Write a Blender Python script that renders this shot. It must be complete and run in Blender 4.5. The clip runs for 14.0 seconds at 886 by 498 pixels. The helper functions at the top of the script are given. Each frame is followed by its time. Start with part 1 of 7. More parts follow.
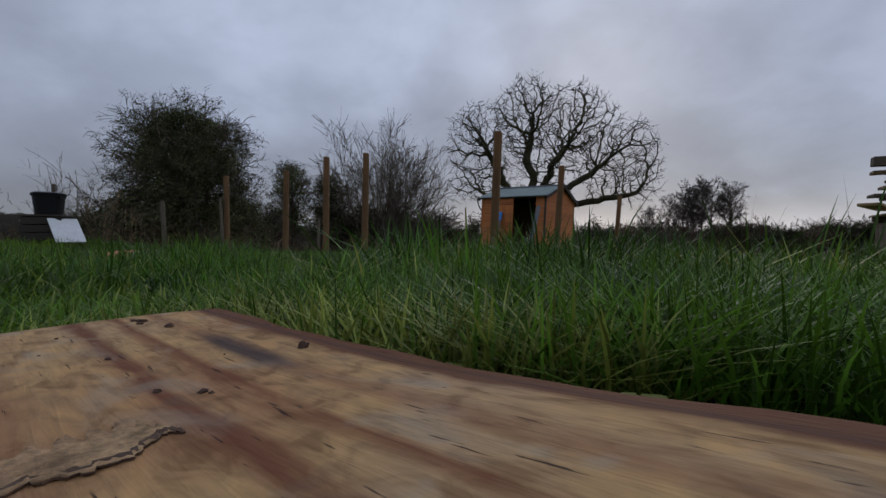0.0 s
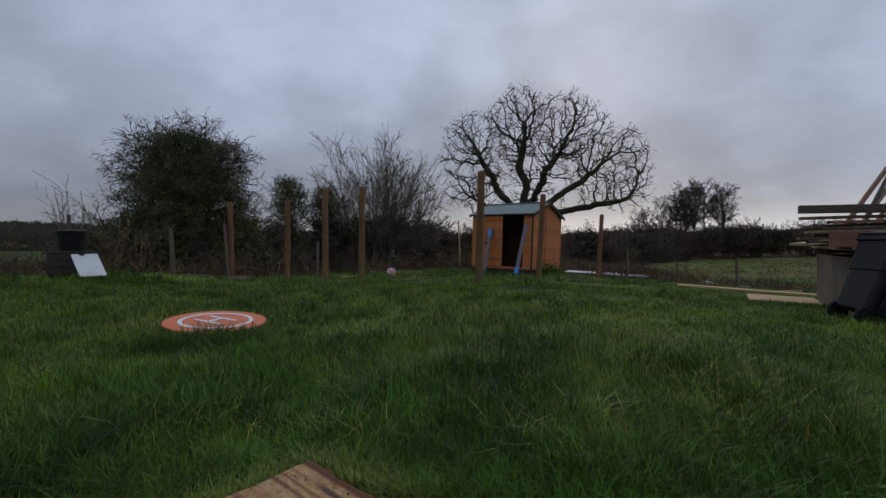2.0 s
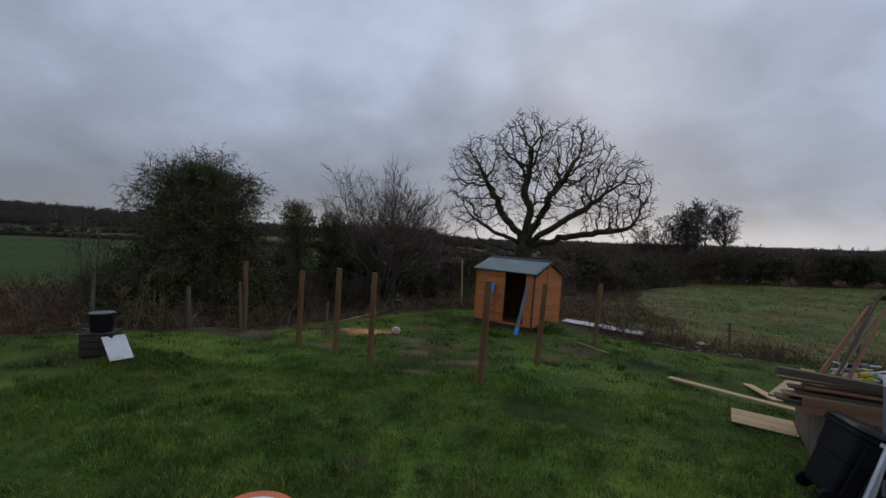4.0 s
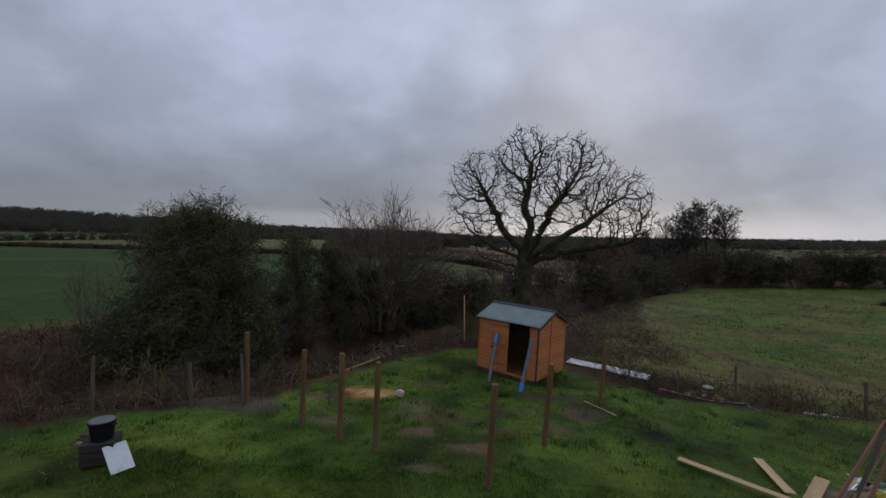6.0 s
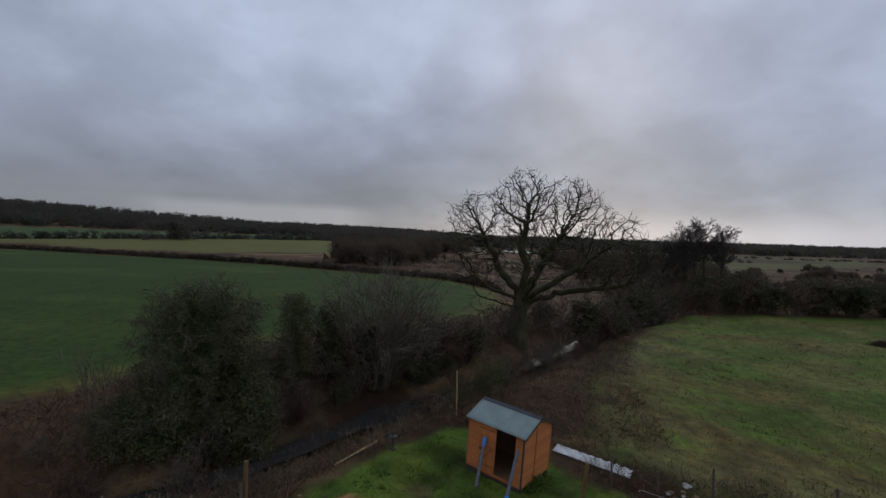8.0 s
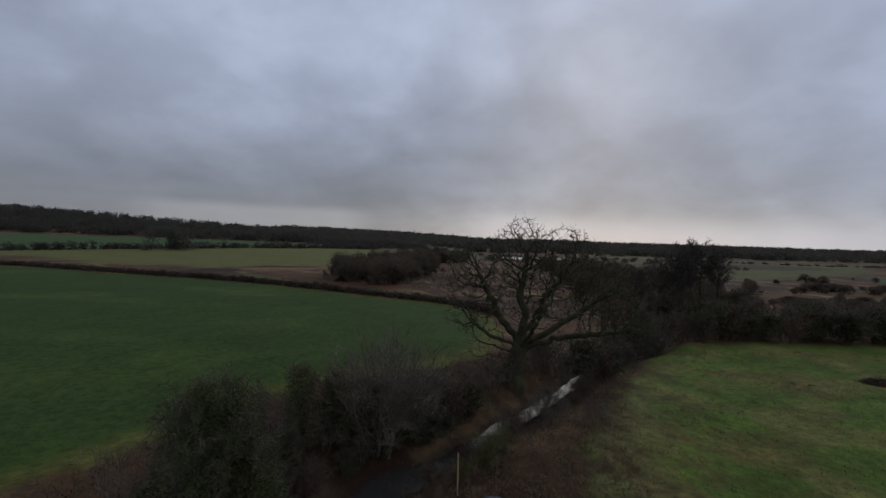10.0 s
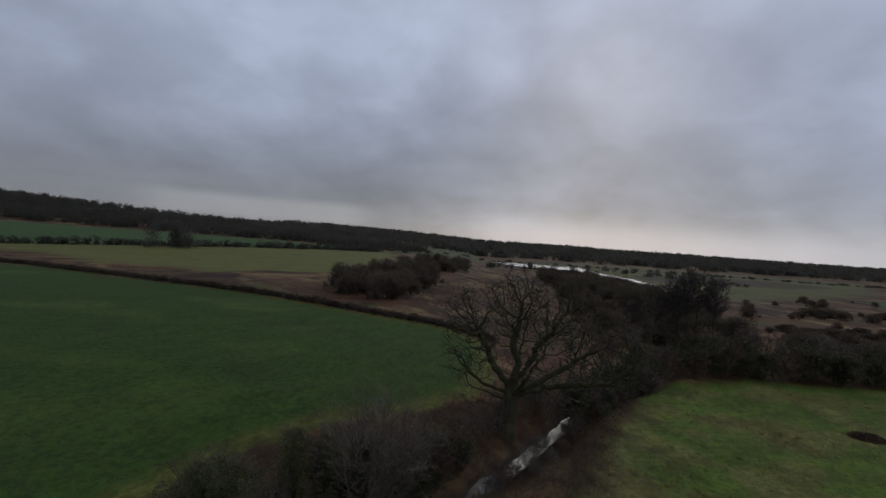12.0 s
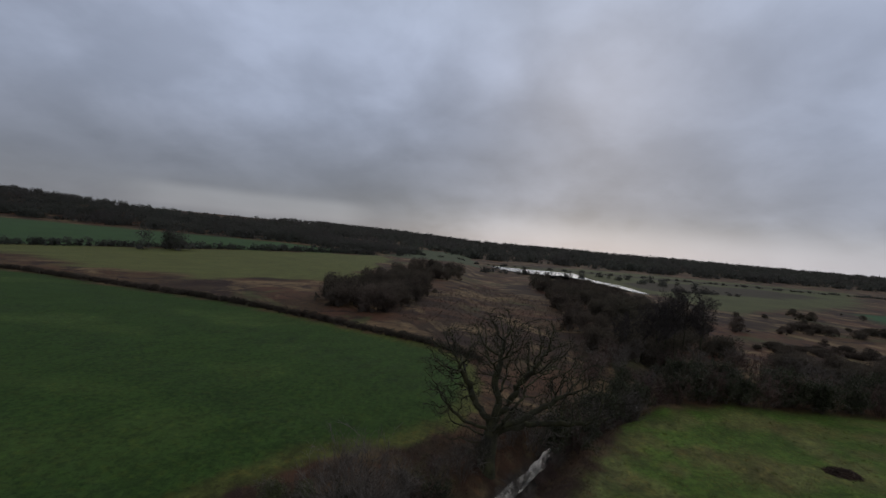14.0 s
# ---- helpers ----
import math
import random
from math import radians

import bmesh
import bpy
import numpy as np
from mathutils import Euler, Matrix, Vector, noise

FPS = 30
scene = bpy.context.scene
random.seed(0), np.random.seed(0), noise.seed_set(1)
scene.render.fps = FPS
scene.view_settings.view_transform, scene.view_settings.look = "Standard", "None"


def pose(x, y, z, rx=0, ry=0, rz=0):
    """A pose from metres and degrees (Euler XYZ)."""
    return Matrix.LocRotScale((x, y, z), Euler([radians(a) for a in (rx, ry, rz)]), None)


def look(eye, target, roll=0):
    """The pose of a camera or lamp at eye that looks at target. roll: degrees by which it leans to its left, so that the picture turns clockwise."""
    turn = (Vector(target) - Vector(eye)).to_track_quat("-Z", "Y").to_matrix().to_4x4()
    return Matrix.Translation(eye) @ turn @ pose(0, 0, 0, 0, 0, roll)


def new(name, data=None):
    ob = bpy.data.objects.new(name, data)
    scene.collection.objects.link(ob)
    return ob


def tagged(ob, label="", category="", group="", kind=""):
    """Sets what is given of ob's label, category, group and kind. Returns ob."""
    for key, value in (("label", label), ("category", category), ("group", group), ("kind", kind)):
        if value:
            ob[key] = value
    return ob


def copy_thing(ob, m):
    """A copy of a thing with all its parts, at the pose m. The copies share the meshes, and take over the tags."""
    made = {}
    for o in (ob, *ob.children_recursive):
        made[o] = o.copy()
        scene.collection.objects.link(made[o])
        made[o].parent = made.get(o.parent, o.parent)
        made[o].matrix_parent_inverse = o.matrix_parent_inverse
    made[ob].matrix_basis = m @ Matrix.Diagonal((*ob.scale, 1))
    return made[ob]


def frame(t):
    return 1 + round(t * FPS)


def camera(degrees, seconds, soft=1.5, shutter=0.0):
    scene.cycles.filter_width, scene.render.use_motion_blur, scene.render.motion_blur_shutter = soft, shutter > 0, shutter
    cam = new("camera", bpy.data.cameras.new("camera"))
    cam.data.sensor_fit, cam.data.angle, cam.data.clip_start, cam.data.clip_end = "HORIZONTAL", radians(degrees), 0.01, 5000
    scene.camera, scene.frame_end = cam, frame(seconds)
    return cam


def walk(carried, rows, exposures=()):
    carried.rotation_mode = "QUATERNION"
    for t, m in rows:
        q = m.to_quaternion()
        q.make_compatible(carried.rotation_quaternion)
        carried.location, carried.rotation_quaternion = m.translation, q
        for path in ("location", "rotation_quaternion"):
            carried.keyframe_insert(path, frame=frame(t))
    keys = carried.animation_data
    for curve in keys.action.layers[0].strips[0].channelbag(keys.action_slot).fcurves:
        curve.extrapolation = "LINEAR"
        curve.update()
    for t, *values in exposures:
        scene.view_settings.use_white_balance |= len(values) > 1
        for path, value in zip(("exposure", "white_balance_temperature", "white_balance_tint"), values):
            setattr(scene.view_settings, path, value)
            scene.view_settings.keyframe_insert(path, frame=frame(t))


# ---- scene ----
cam = camera(92.0, 14.0, soft=1.5)
PATH = [
    (0, (0.331, 1.477, 0.18), (0.212, 3.473, 0.149), -0.4),
    (0.5, (0.331, 1.467, 0.19), (0.226, 3.464, 0.163), -1.0),
    (1, (0.339, 1.45, 0.193), (0.235, 3.447, 0.167), -1.9),
    (1.5, (0.366, 1.341, 0.301), (0.263, 3.338, 0.278), -1.7),
    (2, (0.485, 0.873, 0.604), (0.381, 2.87, 0.583), -1.1),
    (2.5, (0.462, 0.487, 1.018), (0.355, 2.484, 0.997), 2.1),
    (3, (0.446, 0.316, 1.423), (0.338, 2.313, 1.407), 2.0),
    (5.5, (0.256, 0.630, 3.597), (0.151, 2.627, 3.564), 1.2),
    (6, (0.253, 0.586, 4.010), (0.146, 2.583, 3.975), 0.8),
    (6.5, (0.316, 0.513, 4.571), (0.208, 2.510, 4.534), 1.8),
    (7, (0.329, 0.400, 5.551), (0.223, 2.397, 5.513), 2.5),
    (7.5, (0.365, 0.305, 6.595), (0.257, 2.301, 6.550), 1.3),
    (8, (0.453, 0.077, 7.670), (0.343, 2.073, 7.623), 1.9),
    (10.5, (0.145, -0.864, 12.803), (0.046, 1.133, 12.765), 1.8),
    (11, (0.129, -1.077, 13.897), (0.018, 0.920, 13.856), 1.3),
    (11.5, (0.253, -1.233, 14.967), (0.147, 0.764, 14.928), 2.3),
    (12, (0.380, -1.316, 16.112), (0.270, 0.681, 16.069), 4.1),
    (12.5, (0.561, -1.425, 17.138), (0.450, 0.571, 17.094), 3.4),
    (13, (0.583, -1.651, 18.246), (0.466, 0.345, 18.201), 0.6),
    (13.5, (0.695, -1.811, 19.157), (0.571, 0.185, 19.109), 1.9),
    (14, (1.200, -1.646, 19.752), (1.108, 0.352, 19.709), 5.1),
]
walk(cam, [(t, look(eye, target, roll)) for t, eye, target, roll in PATH], exposures=((0.0, -0.05), (1.5, 0.0), (8.0, 0.0), (10.5, -0.16), (14.0, -0.18)))


def fade(a, b, v):
    t = np.clip((v - a) / (b - a), 0, 1)
    return t * t * (3 - 2 * t)


# ---- sky and light ----
world = bpy.data.worlds.new("overcast_sky")
scene.world = world
world.use_nodes = True
wn, wl = world.node_tree.nodes, world.node_tree.links
wn.clear()


def wmath(op, a, b=None, clamp=False):
    n = wn.new("ShaderNodeMath")
    n.operation, n.use_clamp = op, clamp
    for i, v in enumerate((a, b)):
        if v is None:
            continue
        if isinstance(v, (int, float)):
            n.inputs[i].default_value = v
        else:
            wl.new(v, n.inputs[i])
    return n.outputs[0]


def wrange(v, a, b, c=0.0, d=1.0):
    n = wn.new("ShaderNodeMapRange")
    n.interpolation_type = "SMOOTHSTEP"
    wl.new(v, n.inputs[0])
    for i, x in enumerate((a, b, c, d)):
        n.inputs[1 + i].default_value = x
    return n.outputs[0]


def wmix(fac, a, b, mode="MIX"):
    n = wn.new("ShaderNodeMixRGB")
    n.blend_type = mode
    for sock, v in zip(n.inputs, (fac, a, b)):
        if isinstance(v, (int, float)):
            sock.default_value = v
        elif isinstance(v, tuple):
            sock.default_value = (*v, 1)
        else:
            wl.new(v, sock)
    return n.outputs[0]


SUN_EL, SUN_AZ = 22.0, 16.0
geo = wn.new("ShaderNodeTexCoord")
sep = wn.new("ShaderNodeSeparateXYZ")
wl.new(geo.outputs["Generated"], sep.inputs[0])
dx, dy, dz = sep.outputs
up = wmath("MAXIMUM", dz, 0.0)
az = wmath("ARCTAN2", dx, dy)
den = wmath("ADD", up, 0.46)
comb = wn.new("ShaderNodeCombineXYZ")
wl.new(wmath("DIVIDE", dx, den), comb.inputs[0])
wl.new(wmath("DIVIDE", dy, den), comb.inputs[1])


def wnoise(scale, detail, rough, dist, seed):
    n = wn.new("ShaderNodeTexNoise")
    n.noise_dimensions = "3D"
    n.inputs["Scale"].default_value = scale
    n.inputs["Detail"].default_value = detail
    n.inputs["Roughness"].default_value = rough
    n.inputs["Distortion"].default_value = dist
    add = wn.new("ShaderNodeVectorMath")
    add.inputs[1].default_value = (seed, seed * 0.7, seed * 1.3)
    wl.new(comb.outputs[0], add.inputs[0])
    wl.new(add.outputs[0], n.inputs["Vector"])
    return n.outputs[0]


ramp = wn.new("ShaderNodeValToRGB")
wl.new(up, ramp.inputs[0])
ramp.color_ramp.elements[0].position, ramp.color_ramp.elements[0].color = 0.0, (0.35, 0.36, 0.40, 1)
ramp.color_ramp.elements[1].position, ramp.color_ramp.elements[1].color = 0.55, (0.395, 0.45, 0.575, 1)
for p, c in ((0.10, (0.262, 0.283, 0.352)), (0.24, (0.287, 0.324, 0.42)), (0.38, (0.355, 0.403, 0.525))):
    e = ramp.color_ramp.elements.new(p)
    e.color = (*c, 1)
big = wrange(wnoise(1.1, 3, 0.5, 0.3, 3.1), 0.32, 0.68, 0.80, 1.22)
mid = wrange(wnoise(3.4, 6, 0.52, 0.15, 8.4), 0.3, 0.7, 0.86, 1.14)
cloud = wmix(1.0, ramp.outputs[0], wmath("MULTIPLY", big, mid), "MULTIPLY")
# heavier, lower cloud to the west, a pale break over the horizon towards the hidden sun
low = wrange(up, 0.03, 0.26, 1.0, 0.0)
west = wmath("MULTIPLY", wrange(az, 0.12, -0.25), low)
cloud = wmix(wmath("MULTIPLY", west, 0.62), cloud, (0.105, 0.115, 0.14))
rim = wmath("MULTIPLY", wrange(up, 0.085, 0.02), wmath("MULTIPLY", wrange(az, -0.02, 0.10), wrange(az, 1.5, 0.5)))
cloud = wmix(wmath("MULTIPLY", rim, 0.66), cloud, (0.52, 0.53, 0.60))
strip = wmath("MULTIPLY", wmath("MULTIPLY", wrange(up, 0.075, 0.05), wrange(up, 0.0, 0.03)), wmath("MULTIPLY", wrange(az, -0.18, -0.3), wrange(az, -0.75, -0.6)))
cloud = wmix(wmath("MULTIPLY", strip, 0.45), cloud, (0.42, 0.43, 0.47))
cloud = wmix(1.0, cloud, wrange(az, 0.25, 0.85, 1.0, 1.14), "MULTIPLY")
bg_cloud = wn.new("ShaderNodeBackground")
wl.new(cloud, bg_cloud.inputs[0])
bg_cloud.inputs[1].default_value = 1.0
sky = wn.new("ShaderNodeTexSky")
sky.sky_type, sky.sun_disc = "NISHITA", False
sky.sun_elevation, sky.sun_rotation = radians(SUN_EL), radians(SUN_AZ)
bg_sky = wn.new("ShaderNodeBackground")
wl.new(sky.outputs[0], bg_sky.inputs[0])
bg_sky.inputs[1].default_value = 0.006
both = wn.new("ShaderNodeAddShader")
wl.new(bg_cloud.outputs[0], both.inputs[0])
wl.new(bg_sky.outputs[0], both.inputs[1])
out = wn.new("ShaderNodeOutputWorld")
wl.new(both.outputs[0], out.inputs[0])

sun = new("sun", bpy.data.lights.new("sun", "SUN"))
sun.data.energy, sun.data.angle, sun.data.color = 0.5, radians(25), (1.0, 0.95, 0.88)
sun_dir = Vector((math.sin(radians(SUN_AZ)) * math.cos(radians(SUN_EL)), math.cos(radians(SUN_AZ)) * math.cos(radians(SUN_EL)), math.sin(radians(SUN_EL))))
sun.matrix_world = look(sun_dir * 200, (0, 0, 0))


# ---- materials ----
def material(name, colour, rough=0.8, vary=0.25, scale=8.0, fine=60.0, bump=0.3, metal=0.0, tint=None, space="Object", stretch=(1, 1, 1), attr="", rnd=0.0, island=0.0, through_light=0.0, spec=0.5):
    """A surface with colour variation at two scales and fine relief."""
    m = bpy.data.materials.new(name)
    m.use_nodes = True
    nt = m.node_tree
    nd, lk = nt.nodes, nt.links
    bsdf = nd["Principled BSDF"]
    tc = nd.new("ShaderNodeTexCoord")
    mp = nd.new("ShaderNodeMapping")
    mp.inputs["Scale"].default_value = stretch
    lk.new(tc.outputs[space], mp.inputs[0])

    def nz(s, detail, lo, hi):
        n = nd.new("ShaderNodeTexNoise")
        n.inputs["Scale"].default_value, n.inputs["Detail"].default_value = s, detail
        lk.new(mp.outputs[0], n.inputs["Vector"])
        r = nd.new("ShaderNodeMapRange")
        lk.new(n.outputs[0], r.inputs[0])
        for i, v in enumerate((0.3, 0.7, lo, hi)):
            r.inputs[1 + i].default_value = v
        return n.outputs[0], r.outputs[0]

    def mix(fac, a, b, mode="MIX"):
        n = nd.new("ShaderNodeMixRGB")
        n.blend_type = mode
        for sock, v in zip(n.inputs, (fac, a, b)):
            if isinstance(v, (int, float)):
                sock.default_value = v
            elif isinstance(v, tuple):
                sock.default_value = (*v, 1)
            else:
                lk.new(v, sock)
        return n.outputs[0]

    _, coarse = nz(scale, 4, 1 - vary, 1 + vary)
    f_raw, finer = nz(fine, 3, 1 - vary * 0.7, 1 + vary * 0.7)
    if attr:
        at = nd.new("ShaderNodeAttribute")
        at.attribute_name = attr
        col = at.outputs["Color"]
    else:
        col = mix(0.0, colour, colour)
    if tint:
        t_raw, tf = nz(scale * 0.37, 5, 0.0, 1.0)
        col = mix(tf, col, tint)
    col = mix(1.0, col, coarse, "MULTIPLY")
    col = mix(1.0, col, finer, "MULTIPLY")
    if rnd:
        oi = nd.new("ShaderNodeObjectInfo")
        r = nd.new("ShaderNodeMapRange")
        lk.new(oi.outputs["Random"], r.inputs[0])
        r.inputs[3].default_value, r.inputs[4].default_value = 1 - rnd, 1 + rnd
        col = mix(1.0, col, r.outputs[0], "MULTIPLY")
    if island:
        gi = nd.new("ShaderNodeNewGeometry")
        r = nd.new("ShaderNodeMapRange")
        lk.new(gi.outputs["Random Per Island"], r.inputs[0])
        r.inputs[3].default_value, r.inputs[4].default_value = 1 - island, 1 + island
        col = mix(1.0, col, r.outputs[0], "MULTIPLY")
    lk.new(col, bsdf.inputs["Base Color"])
    bsdf.inputs["Roughness"].default_value = rough
    bsdf.inputs["Metallic"].default_value = metal
    bsdf.inputs["Specular IOR Level"].default_value = spec
    if bump:
        b = nd.new("ShaderNodeBump")
        b.inputs["Strength"].default_value = bump
        b.inputs["Distance"].default_value = 0.02
        lk.new(f_raw, b.inputs["Height"])
        lk.new(b.outputs[0], bsdf.inputs["Normal"])
    if through_light:
        tr = nd.new("ShaderNodeBsdfTranslucent")
        lk.new(col, tr.inputs[0])
        ms = nd.new("ShaderNodeMixShader")
        ms.inputs[0].default_value = through_light
        lk.new(bsdf.outputs[0], ms.inputs[1])
        lk.new(tr.outputs[0], ms.inputs[2])
        lk.new(ms.outputs[0], nd["Material Output"].inputs[0])
    return m


def turf_material():
    """Ground colours from the land attribute, broken up by straw, dark tufts and fine grain."""
    m = material("turf", (0.05, 0.08, 0.02), 0.95, 0.26, 1.7, 12.0, 0.8, attr="land", spec=0.12)
    nd, lk = m.node_tree.nodes, m.node_tree.links
    b = nd["Principled BSDF"]
    col = b.inputs["Base Color"].links[0].from_socket
    tc = nd.new("ShaderNodeTexCoord")
    for scale, lo, hi, strength, shade in ((1.3, 0.52, 0.66, 0.5, (1.55, 1.15, 0.95, 1)), (4.2, 0.54, 0.66, 0.65, (0.50, 0.52, 0.5, 1)), (0.16, 0.5, 0.7, 0.14, (1.25, 1.0, 0.8, 1)), (2.4, 0.56, 0.68, 0.4, (1.35, 1.5, 1.1, 1))):
        n = nd.new("ShaderNodeTexNoise")
        n.inputs["Scale"].default_value, n.inputs["Detail"].default_value, n.inputs["Distortion"].default_value = scale, 6, 0.4
        lk.new(tc.outputs["Object"], n.inputs["Vector"])
        r = nd.new("ShaderNodeMapRange")
        lk.new(n.outputs[0], r.inputs[0])
        for i, v in enumerate((lo, hi, 0.0, strength)):
            r.inputs[1 + i].default_value = v
        mx = nd.new("ShaderNodeMixRGB")
        mx.blend_type = "MULTIPLY"
        lk.new(r.outputs[0], mx.inputs[0])
        lk.new(col, mx.inputs[1])
        mx.inputs[2].default_value = shade
        col = mx.outputs[0]
    # rough wild ground: dead tan grass and dark red-brown growth, where the wild attribute is high
    at = nd.new("ShaderNodeAttribute")
    at.attribute_name = "wild"
    for scale, lo, hi, strength, shade in ((0.020, 0.48, 0.58, 0.75, (0.105, 0.045, 0.022, 1)), (0.048, 0.51, 0.60, 0.8, (0.200, 0.130, 0.060, 1)), (0.09, 0.52, 0.60, 0.85, (0.030, 0.016, 0.011, 1)), (0.035, 0.56, 0.64, 0.7, (0.072, 0.076, 0.024, 1)), (0.30, 0.53, 0.64, 0.6, (0.030, 0.018, 0.012, 1))):
        n = nd.new("ShaderNodeTexNoise")
        n.inputs["Scale"].default_value, n.inputs["Detail"].default_value, n.inputs["Distortion"].default_value = scale, 8, 0.8
        n.inputs["Roughness"].default_value = 0.65
        lk.new(tc.outputs["Object"], n.inputs["Vector"])
        r = nd.new("ShaderNodeMapRange")
        lk.new(n.outputs[0], r.inputs[0])
        for i, v in enumerate((lo, hi, 0.0, strength)):
            r.inputs[1 + i].default_value = v
        k = nd.new("ShaderNodeMath")
        k.operation = "MULTIPLY"
        lk.new(r.outputs[0], k.inputs[0])
        lk.new(at.outputs["Fac"], k.inputs[1])
        mx = nd.new("ShaderNodeMixRGB")
        lk.new(k.outputs[0], mx.inputs[0])
        lk.new(col, mx.inputs[1])
        mx.inputs[2].default_value = shade
        col = mx.outputs[0]
    lk.new(col, b.inputs["Base Color"])
    return m


M_GROUND = turf_material()
M_GRASS = material("grass_blade", (0.028, 0.092, 0.011), 0.42, 0.45, 2.6, 8.0, 0.0, tint=(0.115, 0.200, 0.018), island=0.7, through_light=0.4, spec=0.26)
M_LAWN = material("lawn_blade", (0.036, 0.098, 0.012), 0.45, 0.45, 2.6, 8.0, 0.0, tint=(0.130, 0.190, 0.017), island=0.6, through_light=0.38, spec=0.2)
M_GRASS_DARK = material("dark_tuft_blade", (0.034, 0.080, 0.012), 0.5, 0.35, 3.0, 8.0, 0.0, tint=(0.062, 0.108, 0.013), island=0.5, through_light=0.35, spec=0.25)
M_GRASS_PALE = material("pale_grass_blade", (0.16, 0.27, 0.03), 0.5, 0.25, 0.9, 6.0, 0.0, tint=(0.30, 0.25, 0.07), island=0.5, through_light=0.35, spec=0.4)
M_GRASS_ROUGH = material("rough_grass_blade", (0.066, 0.112, 0.017), 0.7, 0.3, 0.3, 2.0, 0.0, tint=(0.15, 0.115, 0.036), island=0.5, through_light=0.25, spec=0.2)
M_DEADGRASS = material("dead_stems", (0.21, 0.15, 0.08), 0.9, 0.3, 0.5, 5.0, 0.0, tint=(0.07, 0.045, 0.028), island=0.5, spec=0.2)
M_BARK_OAK = material("oak_bark", (0.034, 0.030, 0.020), 0.95, 0.35, 1.5, 14.0, 0.8, tint=(0.066, 0.060, 0.025), spec=0.2)
M_OAK_TWIG = material("oak_twigs", (0.038, 0.034, 0.026), 0.95, 0.3, 0.6, 6.0, 0.0, tint=(0.046, 0.042, 0.024), spec=0.1)
M_ALDER = material("alder_twigs", (0.052, 0.044, 0.038), 0.95, 0.3, 0.6, 6.0, 0.0, tint=(0.065, 0.052, 0.042), rnd=0.2, spec=0.1)
M_VINE = material("pale_vine_bark", (0.110, 0.092, 0.064), 0.95, 0.35, 0.8, 6.0, 0.0, tint=(0.060, 0.052, 0.036), spec=0.15)
M_TWIG = material("twig_bark", (0.130, 0.108, 0.082), 0.95, 0.3, 0.6, 6.0, 0.0, tint=(0.11, 0.085, 0.065), rnd=0.25, spec=0.15)
M_TWIG_RED = material("dogwood_bark", (0.110, 0.062, 0.046), 0.9, 0.3, 0.6, 6.0, 0.0, tint=(0.09, 0.066, 0.05), rnd=0.25, spec=0.15)
M_TWIG_OLIVE = material("willow_bark", (0.105, 0.10, 0.04), 0.9, 0.3, 0.6, 6.0, 0.0, tint=(0.07, 0.075, 0.03), rnd=0.2, spec=0.15)
M_IVY = material("ivy_leaf", (0.066, 0.082, 0.027), 0.6, 0.35, 0.6, 5.0, 0.0, tint=(0.125, 0.118, 0.044), island=0.55, rnd=0.15, through_light=0.15, spec=0.25)
M_EVERGREEN = material("dark_hedge_leaf", (0.040, 0.046, 0.020), 0.7, 0.35, 0.6, 5.0, 0.0, tint=(0.062, 0.060, 0.030), island=0.4, rnd=0.15, through_light=0.15, spec=0.12)
M_WOODS = material("winter_woodland", (0.086, 0.074, 0.064), 1.0, 0.15, 0.03, 0.4, 0.0, tint=(0.080, 0.083, 0.062), island=0.15, through_light=0.5, spec=0.05)
M_SCRUB = material("brown_winter_scrub", (0.094, 0.070, 0.054), 1.0, 0.3, 0.06, 0.5, 0.0, tint=(0.076, 0.066, 0.045), island=0.15, through_light=0.5, spec=0.05)
M_BRAMBLE = material("bramble", (0.060, 0.044, 0.030), 0.95, 0.35, 0.7, 6.0, 0.0, tint=(0.075, 0.045, 0.03), island=0.4, spec=0.1)
M_SHED = material("orange_stained_timber", (0.46, 0.150, 0.040), 0.75, 0.16, 2.0, 40.0, 0.25, stretch=(0.25, 1, 3), rnd=0.12)
M_SHED_TRIM = material("orange_stained_trim", (0.38, 0.115, 0.032), 0.75, 0.18, 3.0, 40.0, 0.25, rnd=0.08)
M_SHED_DARK = material("shed_bearer", (0.06, 0.04, 0.03), 0.9, 0.3, 5.0, 40.0, 0.4)
M_SHED_IN = material("bare_inner_boards", (0.22, 0.12, 0.06), 0.85, 0.2, 4.0, 30.0, 0.2)
M_FELT = material("green_grey_roof_felt", (0.20, 0.245, 0.235), 0.95, 0.14, 2.0, 160.0, 0.35)
M_FELT_DARK = material("black_roof_felt", (0.045, 0.05, 0.055), 0.95, 0.2, 2.0, 160.0, 0.35)
M_POST = material("treated_post", (0.175, 0.080, 0.025), 0.85, 0.28, 3.0, 40.0, 0.4, stretch=(3, 3, 0.4), rnd=0.18, tint=(0.105, 0.066, 0.030))
M_POST_GREY = material("weathered_post", (0.11, 0.085, 0.06), 0.9, 0.3, 3.0, 40.0, 0.4, stretch=(3, 3, 0.4), rnd=0.2)
M_PLANK = material("pale_sawn_plank", (0.46, 0.31, 0.155), 0.85, 0.22, 2.0, 30.0, 0.25, stretch=(0.3, 3, 3), rnd=0.15)
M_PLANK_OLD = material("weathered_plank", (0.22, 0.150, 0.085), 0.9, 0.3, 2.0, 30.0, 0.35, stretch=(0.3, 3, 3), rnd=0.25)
M_PLANK_DARK = material("dark_timber", (0.075, 0.055, 0.038), 0.85, 0.3, 2.0, 30.0, 0.35, stretch=(0.3, 3, 3), rnd=0.25)
